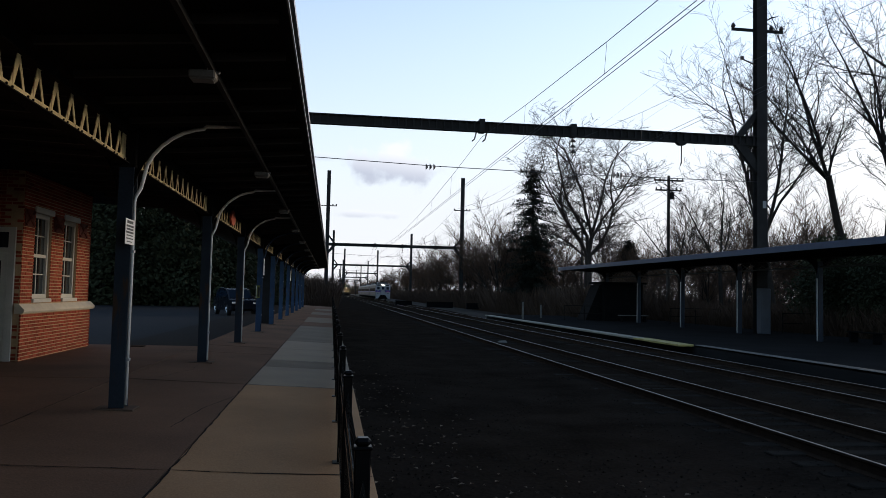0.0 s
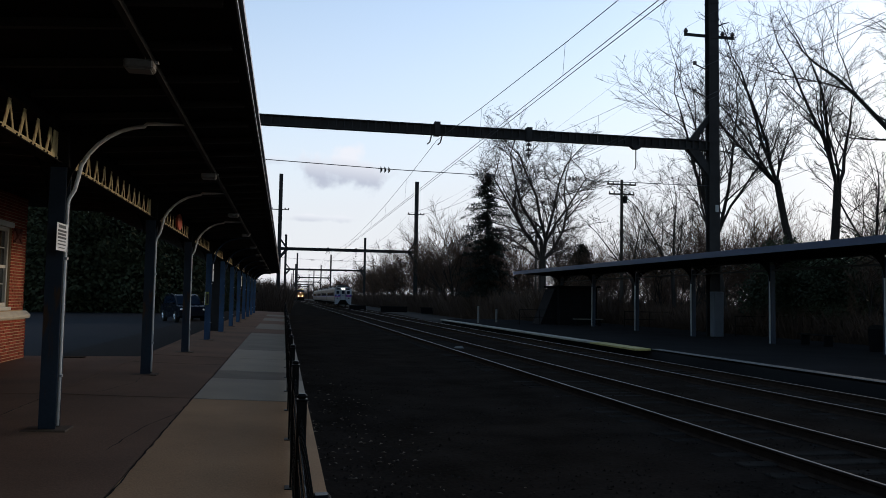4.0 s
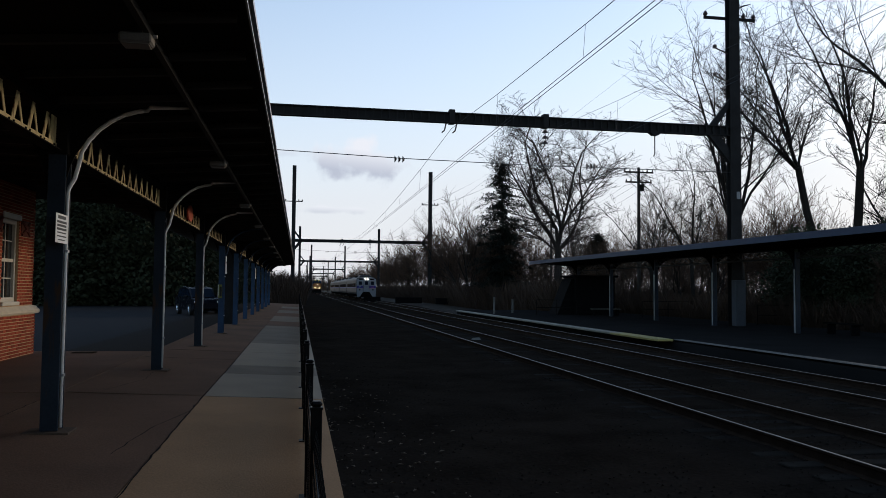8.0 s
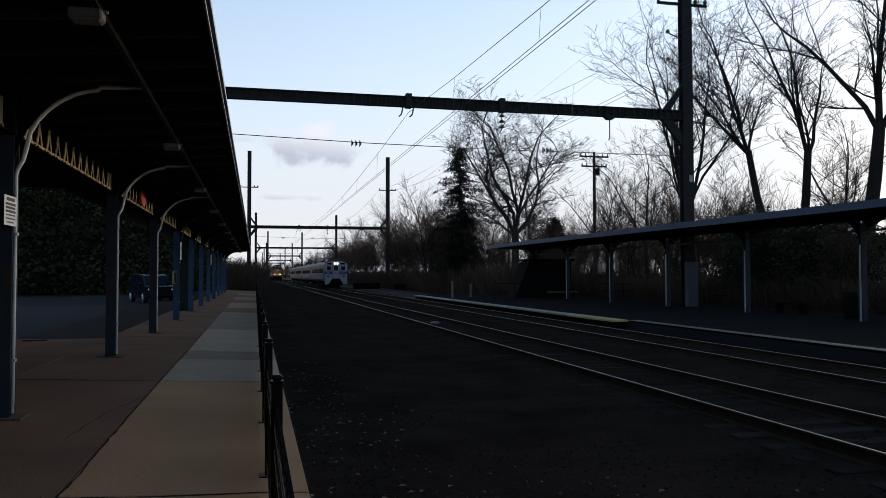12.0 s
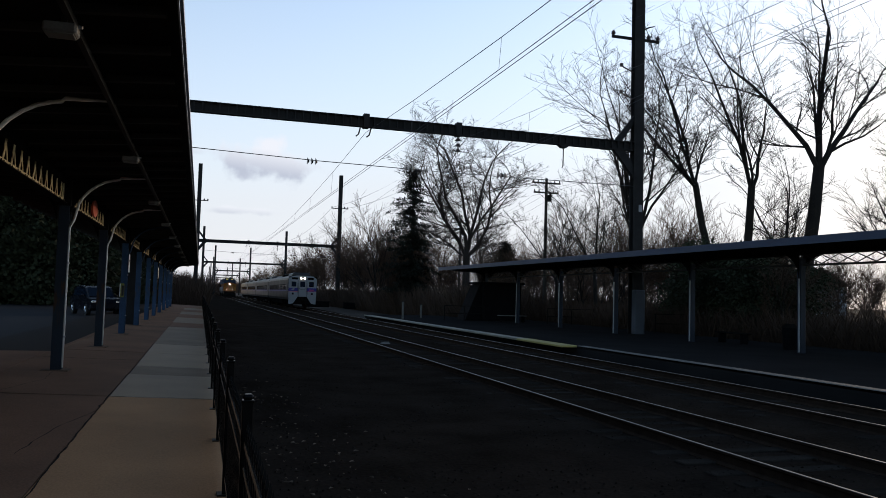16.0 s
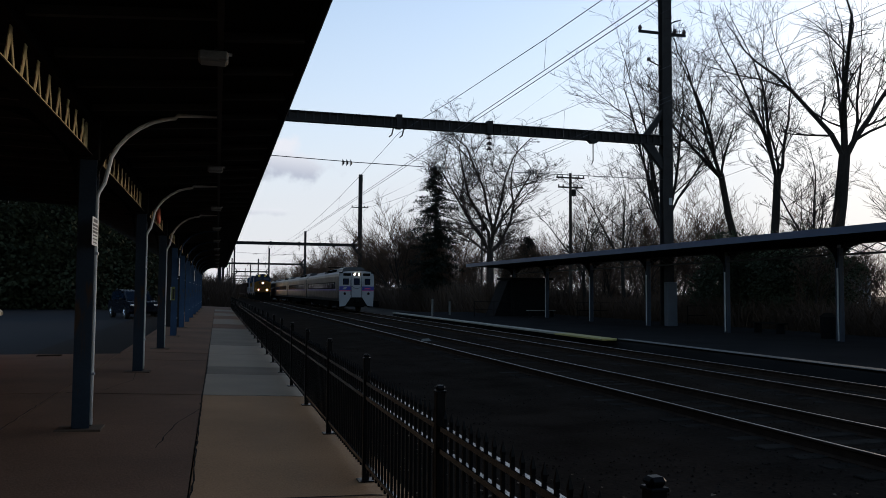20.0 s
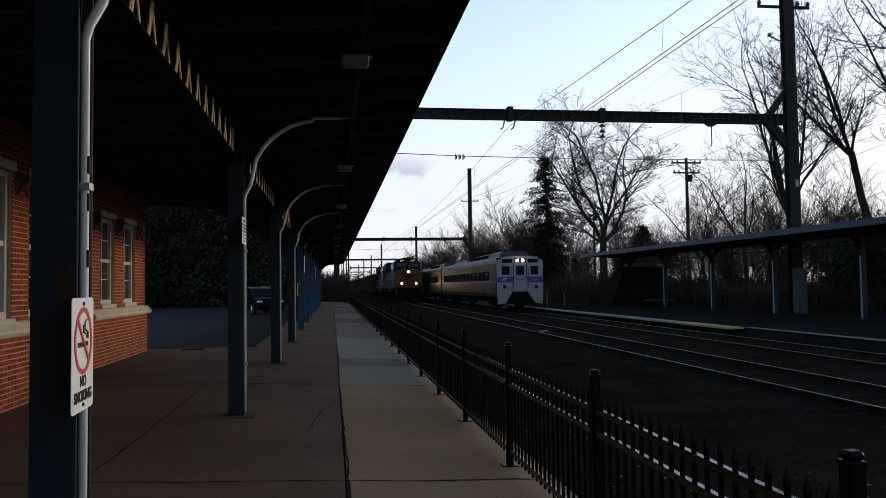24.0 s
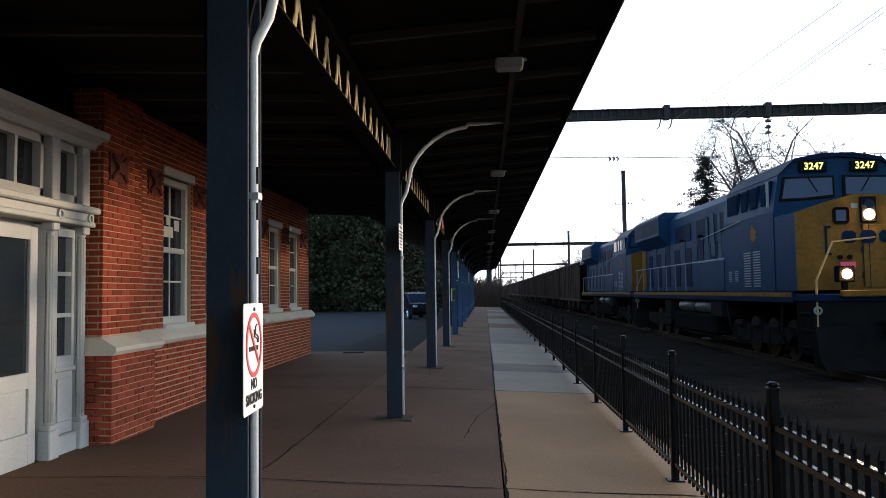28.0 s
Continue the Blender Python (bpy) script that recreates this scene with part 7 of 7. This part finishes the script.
def parked_car(x, y, rz, label):
    """A five-door car along x, nose to -x, wheels on z = 0."""
    c = thing("parked_car", label, "car", (x, y, -0.09), rz)
    low = [(-2.2, 0.42), (-2.22, 0.72), (-2.05, 0.95), (-1.1, 1.06), (0.2, 1.08), (2.1, 1.06), (2.2, 0.8), (2.18, 0.4), (1.9, 0.3), (-1.95, 0.28)]
    b = part("body", Geo().prism(low, "y", -0.86, 0.86), M_CARP, c)
    top = [(-1.15, 1.05), (-0.45, 1.58), (0.2, 1.68), (1.3, 1.66), (1.85, 1.5), (2.1, 1.05)]
    part("cabin", Geo().prism(top, "y", -0.74, 0.74), M_CARP, c)
    for s in (-1, 1):
        for pr in ([(-0.95, 1.1), (-0.40, 1.52), (0.12, 1.58), (0.15, 1.1)], [(0.25, 1.1), (0.22, 1.58), (1.1, 1.57), (1.12, 1.1)], [(1.22, 1.1), (1.2, 1.56), (1.65, 1.45), (1.85, 1.1)]):
            part("window", Geo().prism(pr, "y", min(s * 0.735, s * 0.752), max(s * 0.735, s * 0.752)), M_TGLASS, c)
        for wx in (-1.38, 1.38):
            w = part("wheel", Geo().disc((wx, s * 0.80, 0.33), 0.33, "y", 0.22, 22), M_TYRE, c)
            part("rim", Geo().disc((wx, s * 0.915, 0.33), 0.20, "y", 0.02, 16), M_CHROME, w)
            g = Geo()
            for k in range(5):
                a = k * 1.2566
                g.tube([(wx, s * 0.93, 0.33), (wx + 0.19 * math.cos(a), s * 0.93, 0.33 + 0.19 * math.sin(a))], 0.025, 4)
            part("spokes", g, M_CHROME, w)
        part("headlight", Geo().cbox(-2.2, -2.0, s * 0.66 - 0.16, s * 0.66 + 0.16, 0.72, 0.86, 0.03), M_CHROME, c)
        part("tail_light", Geo().cbox(2.08, 2.2, s * 0.74 - 0.09, s * 0.74 + 0.09, 0.85, 1.05, 0.02), M_SIGNR, c)
        part("mirror", Geo().cbox(-0.8, -0.65, s * 0.92 - 0.09, s * 0.92 + 0.09, 1.08, 1.2, 0.03), M_CARP, c)
        part("door_handle", Geo().box(0.0, 0.16, s * 0.865 - 0.012, s * 0.865 + 0.012, 0.92, 0.95), M_CHROME, c)
    part("windscreen", Geo().add([(-1.17, -0.66, 1.08), (-1.17, 0.66, 1.08), (-0.49, 0.6, 1.57), (-0.49, -0.6, 1.57), (-1.14, -0.66, 1.06), (-1.14, 0.66, 1.06), (-0.46, 0.6, 1.55), (-0.46, -0.6, 1.55)], [(0, 1, 2, 3), (7, 6, 5, 4), (0, 4, 5, 1), (1, 5, 6, 2), (2, 6, 7, 3), (3, 7, 4, 0)]), M_TGLASS, c)
    part("roof_rail", Geo().tube([(-0.3, 0.62, 1.66), (1.4, 0.62, 1.70)], 0.02, 5).tube([(-0.3, -0.62, 1.66), (1.4, -0.62, 1.70)], 0.02, 5), M_CHROME, c)
    return c


def utility_pole(x, y, h):
    p = thing("utility_pole", "weathered wooden utility pole with crossarms and insulators", "utility pole", (x, y, -0.6))
    part("pole", Geo().tube([(0, 0, 0), (0, 0, h)], [0.17, 0.11], 9), M_WOODP, p)
    for z, w in ((h - 0.45, 1.25), (h - 1.25, 1.1)):
        a = part("crossarm", Geo().box(-w, w, -0.06, 0.06, z, z + 0.12), M_WOODP, p)
        for k in (-1, -0.62, 0.62, 1):
            part("insulator", Geo().tube([(k * w * 0.95, 0, z + 0.12), (k * w * 0.95, 0, z + 0.3)], [0.07, 0.04], 6), M_PORC, a)
        for s in (-1, 1):
            part("brace", Geo().tube([(s * w * 0.6, 0.05, z), (0, 0.05, z - 0.5)], 0.02, 4), M_WOODP, p)
    part("transformer", Geo().tube([(0.3, 0, h - 1.9), (0.3, 0, h - 1.35)], 0.17, 10), M_LGREY, p)
    return p


def build_extras():
    parked_car(-5.75, 51.0, 112, "dark blue parked car in the lot behind the platform")
    utility_pole(27.0, 60, 12.1)
    utility_pole(31.5, 96, 12.0)
    for dz, dx in ((11.4, -1.1), (11.4, 1.1), (10.6, -0.9), (10.6, 0.9), (8.6, 0.0)):
        g = Geo()
        pts = [(22, 24), (26.7, 60), (31.5, 96), (36, 132)]
        line = []
        for (xa, ya), (xb, yb) in zip(pts, pts[1:]):
            line += [(xa + (xb - xa) * k / 6 + dx, ya + (yb - ya) * k / 6, dz - 0.6 - 0.7 * 4 * (k / 6) * (1 - k / 6)) for k in range(6)]
        g.tube(line, 0.009, 4)
        solid("power_line", g, M_WIRE, "thin black utility wire strung between wooden poles", "power line", group="utility wires")
    # shelter on the far platform with a sloping stair hood beside it
    s = thing("platform_shelter", "black boxed stair shelter at the end of the far platform", "shelter", (18.5, 52.0, -0.06))
    part("back_wall", Geo().cbox(0.3, 3.1, 0.0, 0.08, 0.0, 2.55, 0.01), M_SHELT, s)
    part("side_wall", Geo().cbox(3.02, 3.1, 0.08, 2.4, 0.0, 2.55, 0.01), M_SHELT, s)
    part("side_wall", Geo().cbox(0.3, 0.38, 0.08, 2.4, 0.0, 2.55, 0.01), M_SHELT, s)
    part("roof", Geo().cbox(0.1, 3.3, -0.2, 2.6, 2.55, 2.68, 0.02), M_SHELT, s)
    part("stair_hood", Geo().prism([(-0.9, 0.0), (0.3, 0.0), (0.3, 2.5), (0.1, 2.45)], "y", 0.3, 2.2), M_SHELT, s)
    # handrails and fence bars beside it
    for x, y, n in ((15.7, 51.0, 2.8), (21.6, 47.5, 3.4), (22.6, 36.5, 3.0)):
        r = thing("pipe_railing", "dark pipe railing beside the far platform", "railing", (x, y, -0.06), group="pipe railings")
        for z in (0.5, 1.0):
            part("rail", Geo().tube([(0, 0, z), (n, 0, z)], 0.024, 6), M_LGREY, r)
        for k in range(3):
            part("post", Geo().tube([(k * n / 2, 0, 0), (k * n / 2, 0, 1.02)], 0.026, 6), M_LGREY, r)
    b = thing("bench", "low dark slatted bench on the far platform", "bench", (20.9, 50.4, -0.06))
    part("seat", Geo().cbox(-1.6, 0.4, -0.22, 0.22, 0.40, 0.45, 0.01), M_EDGE, b)
    for x in (-1.4, 0.2):
        part("leg", Geo().box(x - 0.04, x + 0.04, -0.2, 0.2, 0, 0.40), M_SHELT, b)
    b = thing("bench", "low dark slatted bench on the far platform", "bench", (21.3, 28.6, -0.06))
    part("seat", Geo().cbox(-0.2, 0.25, -0.9, 0.9, 0.40, 0.45, 0.01), M_LGREY, b)
    for y in (-0.7, 0.7):
        part("leg", Geo().box(-0.15, 0.2, y - 0.04, y + 0.04, 0, 0.40), M_SHELT, b)
    c = thing("equipment_cabinet", "pale grey-blue steel sleeve round the catenary pole's foot", "cabinet", (21.05, 35.6, -0.06))
    part("body", Geo().cbox(-0.26, 0.26, -0.22, 0.2, 0.0, 2.2, 0.03), M_GREYP, c)
    part("door", Geo().cbox(-0.2, 0.2, -0.24, -0.22, 0.2, 2.0, 0.006), M_GREYP, c)
    c = thing("trash_can", "dark round litter bin on the far platform", "litter bin", (21.0, 24.9, -0.06))
    part("drum", Geo().tube([(0, 0, 0), (0, 0, 0.8)], [0.25, 0.28], 14), M_SHELT, c)
    part("lid", Geo().tube([(0, 0, 0.8), (0, 0, 0.95)], [0.3, 0.14], 14), M_LGREY, c)
    for x, y, h in ((13.6, 54.0, 1.2), (15.6, 56.5, 1.0), (22.5, 21.0, 0.7)):
        m = thing("marker_post", "short pale marker post beside the line", "marker post", (x, y, -0.1), group="marker posts")
        part("post", Geo().cbox(-0.06, 0.06, -0.06, 0.06, 0, h, 0.01), M_EDGE, m)
        part("cap", Geo().cbox(-0.07, 0.07, -0.07, 0.07, h, h + 0.04, 0.01), M_LGREY, m)
    for x0, x1, y in ((9.9, 12.4, 119), (13.8, 17.6, 112), (18.4, 21.8, 105)):
        w = thing("low_wall", "low dark retaining wall across the old platform end", "wall", (x0, y, -0.45), group="low walls")
        part("block", Geo().cbox(0, x1 - x0, 0, 0.5, 0, 0.75, 0.03), M_SHELT, w)
        part("coping", Geo().cbox(-0.05, x1 - x0 + 0.05, -0.05, 0.55, 0.75, 0.83, 0.01), M_LGREY, w)
    r = thing("pale_rock", "pale flat lump of stone lying between the rails", "rock", (T1 + 0.18, 31.4, RAIL_Z - 0.14))
    part("stone", Geo().add([(-0.22, -0.12, -0.03), (0.20, -0.14, -0.03), (0.24, 0.13, -0.03), (-0.18, 0.15, -0.03), (-0.12, -0.06, 0.05), (0.13, -0.07, 0.07), (0.14, 0.07, 0.06), (-0.1, 0.08, 0.04)], [(0, 1, 5, 4), (1, 2, 6, 5), (2, 3, 7, 6), (3, 0, 4, 7), (4, 5, 6, 7), (3, 2, 1, 0)]), M_EDGE, r)
    # pale house behind the trees on the far side
    h = thing("house", "pale two-storey house with a gabled roof behind the trees", "house", (88.5, 104, -0.6))
    part("wall", Geo().box(0, 12, 0, 9, 0, 5.6), mat("pale_siding", (0.16, 0.17, 0.18), 0.7, var=0.1, bump=0.1), h)
    part("roof", Geo().prism([(-0.5, 5.5), (4.5, 8.4), (9.5, 5.5)], "x", -0.4, 12.4), M_LGREY, h)
    for x in (1.5, 5.2, 9.0):
        for z in (0.9, 3.6):
            w = part("window", Geo().cbox(x, x + 1.1, -0.04, 0.0, z, z + 1.3, 0.01), M_WHITE, h)
            part("pane", Geo().box(x + 0.1, x + 1.0, -0.05, -0.04, z + 0.1, z + 1.2), M_GLASS, w)
    # steel hatch cover and drain in the platform floor
    d = thing("floor_drain", "small dark metal drain cover in the concrete", "drain", (-4.6, 20.4, deck_z(-3.4) + 0.004))
    part("cover", Geo().cbox(-0.25, 0.25, -0.15, 0.15, -0.02, 0.008, 0.004), M_RUST, d)


build_ground()
build_tracks()
build_platform()
build_columns()
build_trusses()
build_canopy()
build_fence()
build_station()
build_signs()
build_catenary()
build_far_canopy()
build_trees()
build_trains()
build_extras()


def motions():
    for ob, f, dy, cx in MOVERS:
        walk(ob, [(0.5 * k, pose(cx, f(0.5 * k) + dy, RAIL_Z)) for k in range(57)])


motions()
